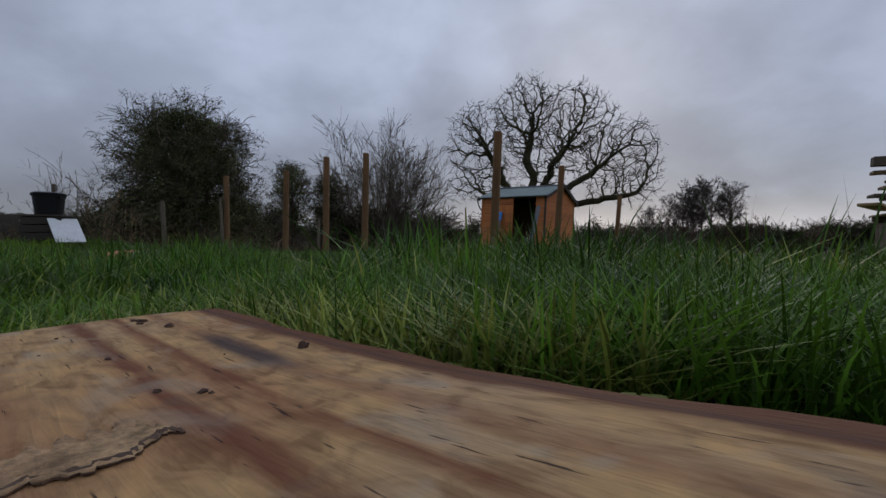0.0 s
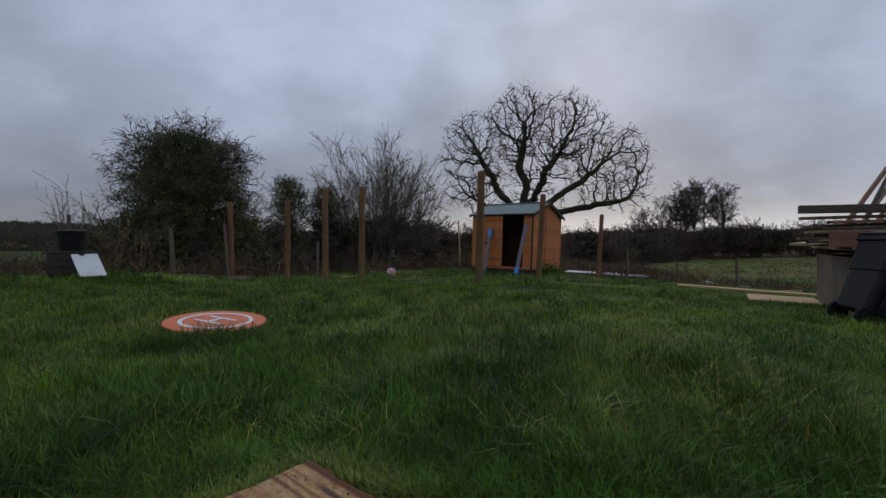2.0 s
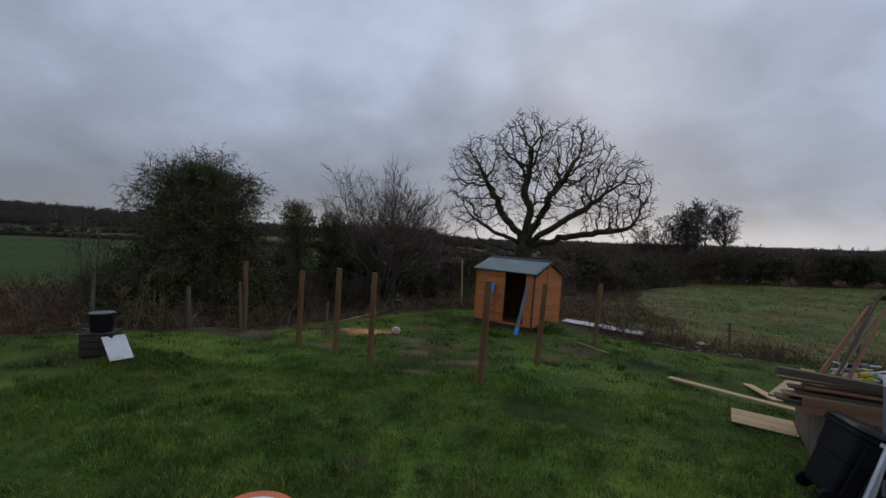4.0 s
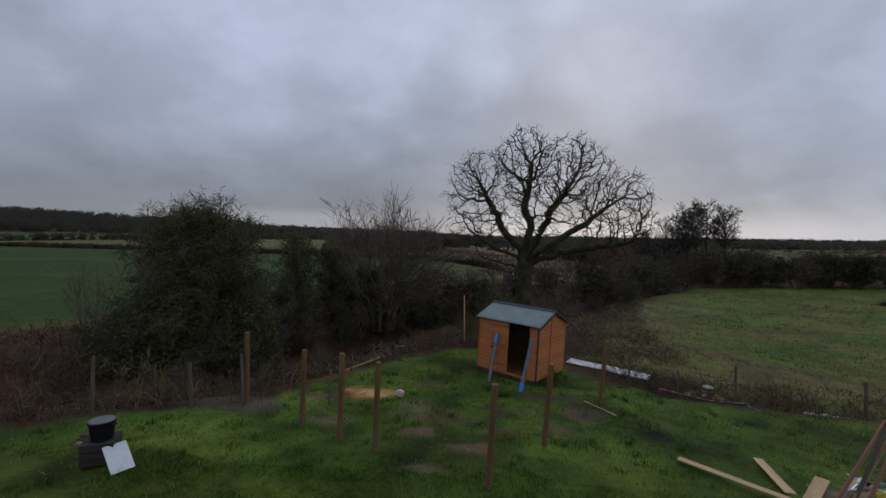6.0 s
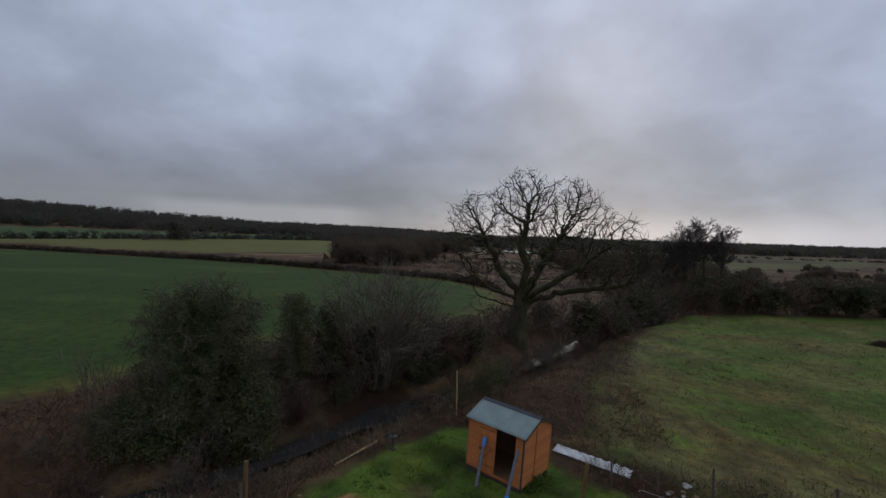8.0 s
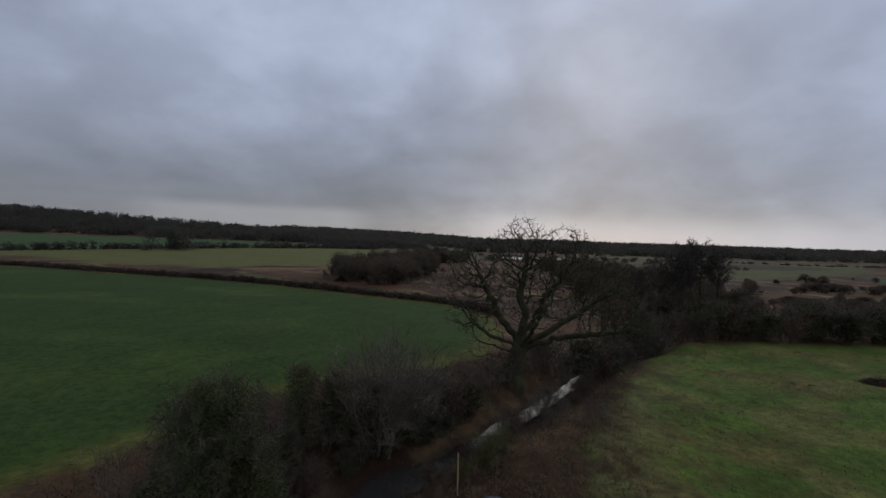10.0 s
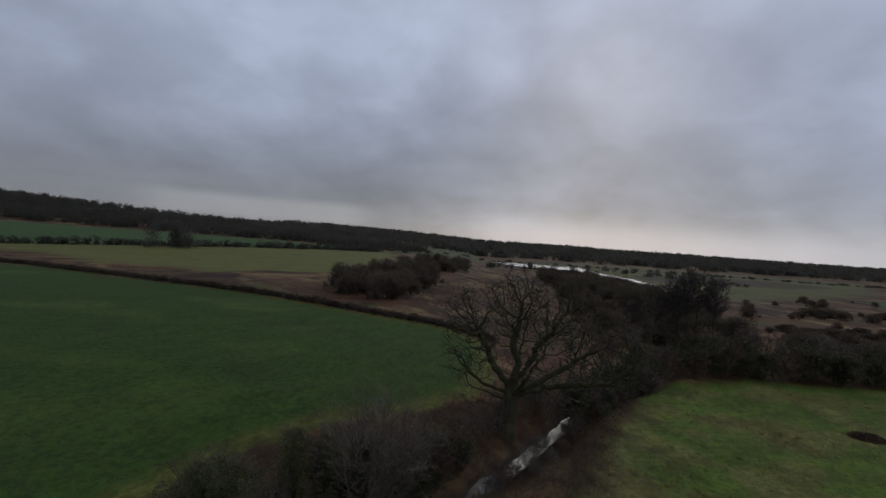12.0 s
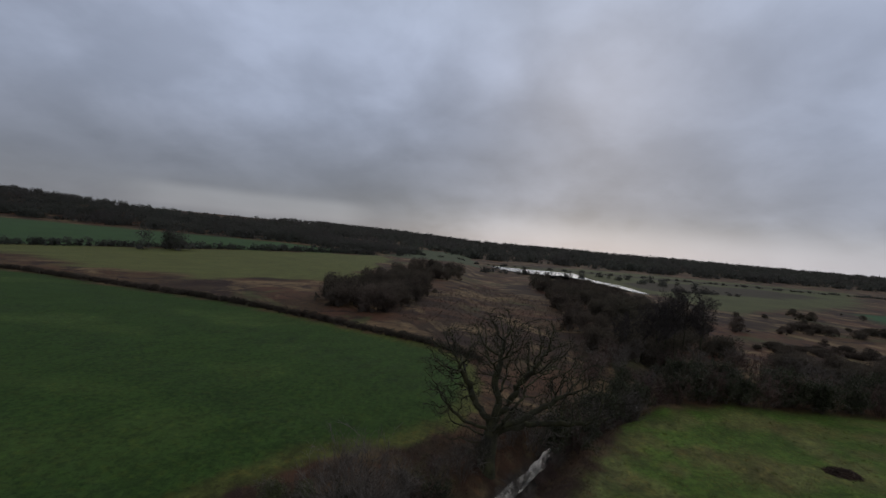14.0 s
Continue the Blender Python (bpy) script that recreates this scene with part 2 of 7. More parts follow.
M_WET = material("sodden_black_timber", (0.030, 0.022, 0.016), 0.8, 0.3, 2.0, 30.0, 0.35, stretch=(0.3, 3, 3), rnd=0.25)
M_PLANK_RED = material("reddish_timber", (0.20, 0.095, 0.055), 0.85, 0.25, 2.0, 30.0, 0.3, stretch=(0.3, 3, 3), rnd=0.15)
M_BLACK = material("black_plastic", (0.007, 0.007, 0.008), 0.5, 0.2, 3.0, 50.0, 0.1, rnd=0.1, spec=0.2)
M_WHITE = material("white_laminate", (0.66, 0.67, 0.68), 0.6, 0.10, 3.0, 30.0, 0.05, tint=(0.5, 0.5, 0.48))
M_SHEET = material("mottled_sheet", (0.60, 0.61, 0.62), 0.6, 0.25, 3.0, 30.0, 0.1, tint=(0.16, 0.16, 0.15))
M_GALV = material("galvanised_tube", (0.50, 0.52, 0.54), 0.42, 0.12, 5.0, 40.0, 0.05, metal=0.6)
M_BLUE = material("blue_cap", (0.03, 0.22, 0.62), 0.5, 0.12, 5.0, 40.0, 0.05)
M_GREY = material("grey_tube_board", (0.125, 0.13, 0.14), 0.7, 0.15, 4.0, 40.0, 0.1)
M_ORANGE = material("orange_nylon", (0.62, 0.15, 0.055), 0.6, 0.1, 6.0, 120.0, 0.1)
M_PADWHITE = material("white_print", (0.72, 0.70, 0.70), 0.6, 0.06, 6.0, 120.0, 0.05)
M_BALL = material("pink_ball", (0.50, 0.24, 0.23), 0.5, 0.12, 6.0, 60.0, 0.05)
M_IRON = material("dark_iron", (0.035, 0.037, 0.035), 0.6, 0.25, 6.0, 40.0, 0.2)
M_PALE = material("pale_stone", (0.34, 0.33, 0.31), 0.85, 0.2, 6.0, 40.0, 0.2)
M_YELLOW = material("yellow_plastic", (0.55, 0.45, 0.03), 0.5, 0.1, 6.0, 40.0, 0.05)
M_RED = material("red_plastic", (0.42, 0.03, 0.025), 0.5, 0.1, 6.0, 40.0, 0.05)


def water_material(name, colour, rough):
    m = bpy.data.materials.new(name)
    m.use_nodes = True
    nd, lk = m.node_tree.nodes, m.node_tree.links
    b = nd["Principled BSDF"]
    b.inputs["Base Color"].default_value = (*colour, 1)
    b.inputs["Roughness"].default_value = rough
    b.inputs["IOR"].default_value = 1.33
    n = nd.new("ShaderNodeTexNoise")
    n.inputs["Scale"].default_value, n.inputs["Detail"].default_value = 1.4, 3
    tc = nd.new("ShaderNodeTexCoord")
    lk.new(tc.outputs["Object"], n.inputs["Vector"])
    bp = nd.new("ShaderNodeBump")
    bp.inputs["Strength"].default_value, bp.inputs["Distance"].default_value = 0.06, 0.03
    lk.new(n.outputs[0], bp.inputs["Height"])
    lk.new(bp.outputs[0], b.inputs["Normal"])
    return m


M_WATER = water_material("stream_water", (0.032, 0.030, 0.027), 0.22)
M_LAKE = water_material("flood_water", (0.10, 0.105, 0.11), 0.22)


# ---- mesh helpers ----
RNG = np.random.default_rng(7)


def fast(name, verts, faces, mat, parent=None, smooth=False):
    """One mesh object from arrays of corners and faces (all triangles or all quads)."""
    verts, faces = np.asarray(verts, np.float32), np.asarray(faces, np.int32)
    me = bpy.data.meshes.new(name)
    me.vertices.add(len(verts))
    me.vertices.foreach_set("co", verts.ravel())
    k = faces.shape[1]
    me.loops.add(faces.size)
    me.loops.foreach_set("vertex_index", faces.ravel())
    me.polygons.add(len(faces))
    me.polygons.foreach_set("loop_start", np.arange(0, faces.size, k, dtype=np.int32))
    me.polygons.foreach_set("use_smooth", np.full(len(faces), smooth))
    me.update(calc_edges=True)
    me.materials.append(mat)
    ob = new(name, me)
    if parent:
        ob.parent = parent
    return ob


def part(name, bm, mat, parent=None, label="", smooth=False):
    """Links a bmesh as one mesh object under a thing or a part."""
    me = bpy.data.meshes.new(name)
    bm.normal_update()
    bm.to_mesh(me)
    bm.free()
    me.materials.append(mat)
    if smooth:
        me.polygons.foreach_set("use_smooth", [True] * len(me.polygons))
    ob = new(name, me)
    if parent:
        ob.parent = parent
    if label:
        ob["label"] = label
    return ob


def thing(name, m, label, category, group="", kind=""):
    ob = new(name)
    ob.empty_display_size = 0.1
    ob.matrix_world = m
    return tagged(ob, label, category, group, kind)


def box(bm, x0, x1, y0, y1, z0, z1, bevel=0.004):
    got = bmesh.ops.create_cube(bm, size=1.0)
    vs = got["verts"]
    bmesh.ops.scale(bm, vec=(x1 - x0, y1 - y0, z1 - z0), verts=vs)
    bmesh.ops.translate(bm, vec=((x0 + x1) / 2, (y0 + y1) / 2, (z0 + z1) / 2), verts=vs)
    if bevel:
        es = list({e for v in vs for e in v.link_edges})
        bmesh.ops.bevel(bm, geom=es, offset=bevel, segments=1, affect="EDGES")
    return bm


def bx(*a, bevel=0.004):
    return box(bmesh.new(), *a, bevel=bevel)


def lathe(profile, sides=20, wob=0.0):
    """A turned shape from (radius, height) pairs, with closed ends."""
    bm = bmesh.new()
    rings = []
    for r, z in profile:
        rings.append([bm.verts.new((r * math.cos(2 * math.pi * i / sides), r * math.sin(2 * math.pi * i / sides), z)) for i in range(sides)])
    for a, b in zip(rings, rings[1:]):
        for i in range(sides):
            j = (i + 1) % sides
            bm.faces.new((a[i], a[j], b[j], b[i]))
    bm.faces.new(rings[0][::-1])
    bm.faces.new(rings[-1])
    return bm


def beam_pose(a, b, roll=0.0):
    """The pose that lays a thing built along +x from a towards b."""
    a, b = Vector(a), Vector(b)
    q = (b - a).to_track_quat("X", "Z").to_matrix().to_4x4()
    return Matrix.Translation(a) @ q @ pose(0, 0, 0, roll, 0, 0)


def tubes(P, R, sides=3):
    """Tapered tubes along polylines P (m, n, 3) with radii R (m, n)."""
    m, n, _ = P.shape
    T = np.gradient(P, axis=1)
    T /= np.linalg.norm(T, axis=2, keepdims=True) + 1e-9
    ref = np.where(np.abs(T[..., 2:3]) > 0.9, np.array([1.0, 0, 0]), np.array([0, 0, 1.0]))
    U = np.cross(T, ref)
    U /= np.linalg.norm(U, axis=2, keepdims=True) + 1e-9
    W = np.cross(T, U)
    if sides == 2:
        # fine shoots: a narrow strip turned at random
        a = np.random.default_rng(m).uniform(0, np.pi, (m, 1, 1))
        s = (np.cos(a) * U + np.sin(a) * W) * R[:, :, None] * 1.25
        V = np.stack([P - s, P + s], axis=2)
        idx = np.arange(m * n * 2).reshape(m, n, 2)
        F = np.stack([idx[:, :-1, 0], idx[:, :-1, 1], idx[:, 1:, 1], idx[:, 1:, 0]], axis=-1).reshape(-1, 4)
        return V.reshape(-1, 3), F
    a = np.arange(sides) * 2 * np.pi / sides
    V = P[:, :, None] + R[:, :, None, None] * (np.cos(a)[None, None, :, None] * U[:, :, None] + np.sin(a)[None, None, :, None] * W[:, :, None])
    idx = np.arange(m * n * sides).reshape(m, n, sides)
    nxt = np.roll(idx, -1, axis=2)
    F = np.stack([idx[:, :-1], nxt[:, :-1], nxt[:, 1:], idx[:, 1:]], axis=-1).reshape(-1, 4)
    return V.reshape(-1, 3), F


def join(parts):
    V, F, o = [], [], 0
    for v, f in parts:
        V.append(v)
        F.append(f + o)
        o += len(v)
    return np.concatenate(V), np.concatenate(F)


def unit(v):
    return v / (np.linalg.norm(v, axis=-1, keepdims=True) + 1e-9)


def sprout(rng, P, R, k, tmin, ratio, angle, n, wob, up, rr, tip=0.3, rmin=0.003, tpow=0.8):
    """Side branches on the polylines P: k on each, from the share tmin of its length outwards."""
    m, n0, _ = P.shape
    i = np.repeat(np.arange(m), k)
    t = tmin + (1 - tmin) * rng.random(m * k) ** tpow
    f = t * (n0 - 1)
    j = np.minimum(f.astype(int), n0 - 2)
    w = (f - j)[:, None]
    pos = P[i, j] * (1 - w) + P[i, j + 1] * w
    tan = unit(P[i, j + 1] - P[i, j])
    r0 = (R[i, j] * (1 - w[:, 0]) + R[i, j + 1] * w[:, 0]) * rr
    r0 = np.maximum(r0, rmin)
    length = np.linalg.norm(np.diff(P, axis=1), axis=2).sum(1)[i] * ratio * rng.uniform(0.55, 1.15, m * k) * (1.15 - 0.45 * t)
    side = unit(np.cross(tan, unit(rng.normal(size=(m * k, 3)))))
    a = np.radians(rng.uniform(angle[0], angle[1], m * k))[:, None]
    d = np.cos(a) * tan + np.sin(a) * side
    out = [pos]
    for s in range(n - 1):
        d = unit(d + wob * rng.normal(size=d.shape) + np.array([0, 0, up]))
        out.append(out[-1] + d * (length / (n - 1))[:, None])
    Q = np.stack(out, axis=1)
    RR = np.maximum(r0[:, None] * np.linspace(1, tip, n)[None], rmin * 0.7)
    return Q, RR


def leaves(rng, centres, count, spread, size, flat=0.0):
    """Small pointed leaf faces scattered round centres."""
    c = centres[rng.integers(0, len(centres), count)] + rng.normal(size=(count, 3)) * spread
    a = unit(rng.normal(size=(count, 3)))
    b = unit(np.cross(a, rng.normal(size=(count, 3))))
    s = (size * rng.uniform(0.6, 1.4, count))[:, None]
    V = np.stack([c - a * s, c + b * s * 0.55, c + a * s, c - b * s * 0.55], axis=1).reshape(-1, 3)
    return V, np.arange(count * 4).reshape(-1, 4)


# ---- ground ----
TAB = np.random.default_rng(3).random((64, 64))


def patches(x, y, size):
    """Smooth value noise from 0 to 1."""
    u, v = x / size, y / size
    i, j = np.floor(u).astype(int), np.floor(v).astype(int)
    a, b = u - i, v - j
    a, b = a * a * (3 - 2 * a), b * b * (3 - 2 * b)
    g = lambda p, q: TAB[p % 64, q % 64]
    return (g(i, j) * (1 - a) + g(i + 1, j) * a) * (1 - b) + (g(i, j + 1) * (1 - a) + g(i + 1, j + 1) * a) * b


STREAM = [(-60, -2), (-30, 4), (-16, 9.5), (-9.5, 13.4), (-7.1, 16.2), (-5.6, 19), (-2.9, 22.4), (-0.2, 25.6), (3.0, 29.6), (7.2, 35.6), (10.4, 41.5), (14.0, 48), (20, 55.5), (27, 62), (36, 76), (60, 120)]
LAWN = [(-60, -60), (-60, 0), (-15, 7.6), (-8.9, 8.6), (-7.1, 9.7), (-4.9, 10.4), (-4.0, 13), (-2.4, 15.3), (-0.2, 18), (2.4, 18.2), (3.7, 16.3), (4.3, 15.2), (6.5, 14.2), (7.9, 13.6), (11.5, 13.7), (15, 14), (60, 10), (60, -60)]
CROP = [(-22, 13), (-18.6, 20.3), (-14, 30), (-9.9, 34.6), (-2.8, 38.6), (2.6, 45.3), (4.6, 52), (5.6, 62), (4, 70.5), (-2.4, 75.5), (-26, 85), (-50, 94.5), (-121, 110), (-220, 116), (-500, 60), (-500, -200), (-60, -60)]
MEADOW = [(6.8, 19), (9, 27), (13, 36), (18, 45), (24, 54), (29.5, 62.5), (45, 67), (70, 68), (130, 66), (190, 20), (190, -60), (60, 11), (15, 15.2), (9, 15.5)]
FAR_FIELDS = [
    ([(-220, 160), (-120, 130), (-78, 128), (-42, 160), (-45, 290), (-60, 320), (-120, 240), (-190, 165)], (0.102, 0.104, 0.030)),
    ([(-500, 190), (-190, 168), (-124, 243), (-62, 322), (-90, 345), (-180, 336), (-500, 330)], (0.040, 0.075, 0.022)),
    ([(60, 330), (120, 262), (130, 200), (300, 330), (500, 560), (160, 560), (20, 430)], (0.074, 0.076, 0.027)),
    ([(128, 300), (240, 330), (330, 400), (300, 450), (170, 400), (132, 350)], (0.046, 0.036, 0.020)),
    ([(60, 460), (200, 450), (420, 500), (400, 530), (180, 490), (60, 500)], (0.050, 0.044, 0.022)),
    ([(190, 170), (400, 260), (420, 330), (230, 260)], (0.035, 0.080, 0.030)),
    ([(-60, 330), (20, 380), (10, 600), (-60, 600)], (0.06, 0.07, 0.032)),
]
LAKE = [(30, 425), (38, 374), (62, 362), (88, 368), (104, 318), (110, 262), (116, 262), (118, 312), (108, 352), (112, 425)]


def line_distance(line, x, y):
    d = np.full(np.shape(x), 1e9)
    for (ax, ay), (bx_, by_) in zip(line, line[1:]):
        ux, uy = bx_ - ax, by_ - ay
        t = np.clip(((x - ax) * ux + (y - ay) * uy) / (ux * ux + uy * uy), 0, 1)
        d = np.minimum(d, np.hypot(x - ax - t * ux, y - ay - t * uy))
    return d


def inside(poly, x, y):
    """Signed distance to a polygon: positive inside."""
    hit = np.zeros(np.shape(x), bool)
    for (ax, ay), (bx_, by_) in zip(poly, poly[1:] + poly[:1]):
        cross = (ay > y) != (by_ > y)
        xx = ax + (y - ay) * (bx_ - ax) / ((by_ - ay) if by_ != ay else 1e-9)
        hit ^= cross & (x < xx)
    d = line_distance(poly + poly[:1], x, y)
    return np.where(hit, d, -d)


def height(x, y, fine=True):
    x, y = np.asarray(x, float), np.asarray(y, float)
    near = 0.12 - 0.02 * np.clip(y, -10, 60) - np.clip(0.075 * np.maximum(x - 1, 0), 0, 1.2)
    left = np.where(y < 25, 0.12 - 0.02 * np.clip(y, -10, 25), -0.38 + 0.016 * (np.clip(y, 25, 110) - 25))
    w = fade(-6, 14, x) * fade(5, 30, y) + fade(-6, 6, x) * (1 - fade(5, 30, y))
    g = near * w + left * (1 - w) - 0.022 * np.clip(y - 8, 0, 7) * (1 - fade(22, 36, y)) * fade(-9, -4, x)
    g = g + fade(110, 320, y) * (1 - fade(-180, 40, x)) * 5.0
    g = g + 0.22 * fade(-3.5, -6, x) * (1 - fade(8.5, 13, y)) * fade(-20, 0, y)
    g = g + fade(320, 470, y) * (1 - 0.6 * fade(490, 640, y)) * np.clip(-0.055 * (x + 90), 0, 36) + fade(550, 1500, y) * 16 * (0.8 + 0.4 * patches(x, y, 260))
    if fine:
        d = line_distance(STREAM, x, y)
        g = g - 1.35 * (1 - fade(1.0, 4.2, d))
        d2 = np.maximum(fade(5.6, 7.0, x), 0) * (1 - fade(0.25, 0.9, np.abs(y - 14.7 - 0.04 * (x - 8)))) * (1 - fade(18, 26, x))
        g = g - 0.28 * d2
        rough = 0.35 + 0.65 * fade(3.0, 6.0, np.hypot(x - 0.3, y - 1.5))
        g = g + rough * (0.09 * (patches(x, y, 1.1) - 0.5) + 0.07 * (patches(x, y, 0.42) - 0.5)) * (1 - fade(40, 90, np.hypot(x, y)))
        g = g + (0.14 * (patches(x, y, 9.0) - 0.5) + 0.08 * (patches(x, y, 3.3) - 0.5)) * fade(22, 60, np.hypot(x, y)) * (1 - 0.85 * fade(70, 130, y))
    return g


def ground_z(x, y):
    return float(height(np.array([x]), np.array([y]))[0])


def graded(fine_lo, fine_hi, step, grow, lo, hi):
    mid = np.arange(fine_lo, fine_hi + step / 2, step)
    a, s = [fine_hi], step
    while a[-1] < hi:
        s *= grow
        a.append(a[-1] + s)
    b, s = [fine_lo], step
    while b[-1] > lo:
        s *= grow
        b.append(b[-1] - s)
    return np.concatenate([b[:0:-1], mid, a[1:]])


gx, gy = graded(-12, 14, 0.24, 1.048, -3800, 3800), graded(0.0, 24, 0.24, 1.038, -3000, 4200)
GX, GY = np.meshgrid(gx, gy)
GZ = height(GX, GY)
nx, ny = len(gx), len(gy)
gi = np.arange(nx * ny).reshape(ny, nx)
gf = np.stack([gi[:-1, :-1], gi[:-1, 1:], gi[1:, 1:], gi[1:, :-1]], -1).reshape(-1, 4)
ground = fast("ground", np.stack([GX, GY, GZ], -1).reshape(-1, 3), gf, M_GROUND, smooth=True)
tagged(ground, "uneven green lawn running into winter fields and scrub", "ground", kind="structure")

X, Y = GX.ravel(), GY.ravel()
n1, n2, n3 = patches(X, Y, 2.2), patches(X + 31, Y + 7, 0.7), patches(X + 5, Y + 90, 7.0)
n4 = patches(X * 0.7 + 50, Y + 20, 24.0)
land = np.zeros((len(X), 3)) + np.array([0.044, 0.026, 0.014])
land += (n3[:, None] - 0.5) * np.array([0.036, 0.026, 0.011]) + fade(0.45, 0.75, n4)[:, None] * np.array([0.034, 0.018, 0.005])


wild = np.ones(len(X))


def lay(mask, colour, vary=0.0):
    global land, wild
    wild = wild * (1 - mask)
    c = np.array(colour)[None] * (1 + vary * (n1 - 0.5) + vary * (n2 - 0.5))[:, None]
    land = land * (1 - mask[:, None]) + c * mask[:, None]


far = np.hypot(X, Y)
ragged = (n1 - 0.5) * 1.2 + (n2 - 0.5) * 0.8
for poly, colour in FAR_FIELDS:
    lay(fade(-3, 3, inside(poly, X, Y) + (n3 - 0.5) * 10), colour, 0.2)
sd = inside(MEADOW, X, Y)
lay(fade(-1.6, 1.6, sd + ragged * 1.5), (0.062, 0.096, 0.014), 0.5)
lay(fade(0.50, 0.72, patches(X + 15, Y + 40, 3.1)) * fade(0, 3, sd) * 0.55, (0.118, 0.096, 0.034), 0.7)
for cx, cy, rx, ry in ((13, 19, 7, 3.5), (24, 21, 8, 3), (11, 25, 3.5, 5), (36, 24, 9, 4), (19, 30, 5, 3), (33, 47, 9, 5), (24, 50, 6, 4), (14, 30, 3, 6), (46, 36, 8, 4), (52, 60, 12, 3)):
    lay(fade(1.1, 0.3, np.hypot((X - cx) / rx, (Y - cy) / ry) + (n1 - 0.5) * 0.9 + (n2 - 0.5) * 0.5) * fade(0, 2, sd) * 0.5, (0.125, 0.098, 0.032), 0.5)
lay(fade(5.5, 0.5, sd + ragged * 2) * fade(-0.8, 0.8, sd) * fade(60, 30, Y) * 0.75, (0.098, 0.076, 0.036), 0.9)
sd = inside(CROP, X, Y)
lay(fade(-1.0, 1.0, sd + ragged), (0.029, 0.055, 0.009), 0.22)
lay(fade(-0.8, 0.6, sd + ragged) * fade(3.6, 1.2, sd + ragged) * fade(100, 70, Y) * 0.8, (0.080, 0.078, 0.018), 0.6)
wheel = np.abs(((X * 0.42 + Y * 0.907 + 9 * (patches(X, Y, 60) - 0.5)) % 19.0) - 9.5)
lay(fade(3, 6, sd) * (1 - fade(0.25, 0.6, np.minimum(np.abs(wheel - 1.0), np.abs(wheel - 2.8)))) * 0.35, (0.028, 0.044, 0.013), 0.3)
lay(fade(3, 6, sd) * fade(0.66, 0.85, patches(X + 11, Y * 2.5 + 3, 14.0)) * 0.7, (0.046, 0.074, 0.014), 0.3)
sd = inside(LAWN, X, Y)
lay(fade(-0.35, 0.35, sd + ragged * 0.35), (0.048, 0.080, 0.012), 1.1)
lay(fade(-0.35, 0.35, sd + ragged * 0.35) * fade(0.5, 0.8, patches(X + 3, Y + 17, 1.6)) * 0.6, (0.082, 0.104, 0.016), 0.7)
for cx, cy, rx, ry, c in ((-2.2, 12.3, 0.95, 0.5, (0.34, 0.175, 0.08)), (-0.75, 9.7, 0.5, 0.28, (0.13, 0.10, 0.055)), (0.3, 9.0, 0.48, 0.3, (0.16, 0.12, 0.07)), (-0.45, 8.1, 0.3, 0.2, (0.13, 0.10, 0.055)), (-1.0, 11.2, 0.5, 0.7, (0.085, 0.085, 0.035)), (3.3, 11.6, 0.7, 0.6, (0.08, 0.065, 0.04)), (2.6, 12.6, 0.9, 0.3, (0.075, 0.065, 0.035)), (-2.9, 10.3, 0.5, 0.3, (0.09, 0.075, 0.045)), (-5.3, 10.9, 1.4, 0.5, (0.085, 0.07, 0.045)), (-0.6, 4.7, 0.25, 0.16, (0.05, 0.04, 0.022)), (-0.4, 10.6, 1.1, 0.5, (0.080, 0.070, 0.026)), (1.2, 11.4, 0.9, 0.35, (0.075, 0.066, 0.026)), (-3.7, 11.9, 0.9, 0.4, (0.085, 0.068, 0.030)), (0.9, 9.9, 0.5, 0.25, (0.09, 0.072, 0.032)), (-0.8, 13.2, 0.7, 0.4, (0.075, 0.070, 0.024)), (2.4, 10.4, 0.6, 0.3, (0.08, 0.068, 0.028))):
    q = np.hypot((X - cx) / rx, (Y - cy) / ry) + (n2 - 0.5) * 0.9
    lay(fade(1.05, 0.75, q), c, 0.6)
d = line_distance(STREAM, X, Y)
lay(fade(2.0, 0.8, d + ragged * 0.6) * 0.85, (0.038, 0.031, 0.022), 0.5)
lay(fade(3.6, 2.2, d + ragged) * fade(1.2, 2.0, d + ragged) * fade(0.45, 0.7, n1) * 0.7, (0.115, 0.080, 0.040), 0.6)
col = ground.data.color_attributes.new("land", "FLOAT_COLOR", "POINT")
col.data.foreach_set("color", np.concatenate([np.clip(land, 0.004, 0.9), np.ones((len(X), 1))], 1).astype(np.float32).ravel())
ground.data.attributes.new("wild", "FLOAT", "POINT").data.foreach_set("value", np.clip(wild, 0, 1).astype(np.float32))


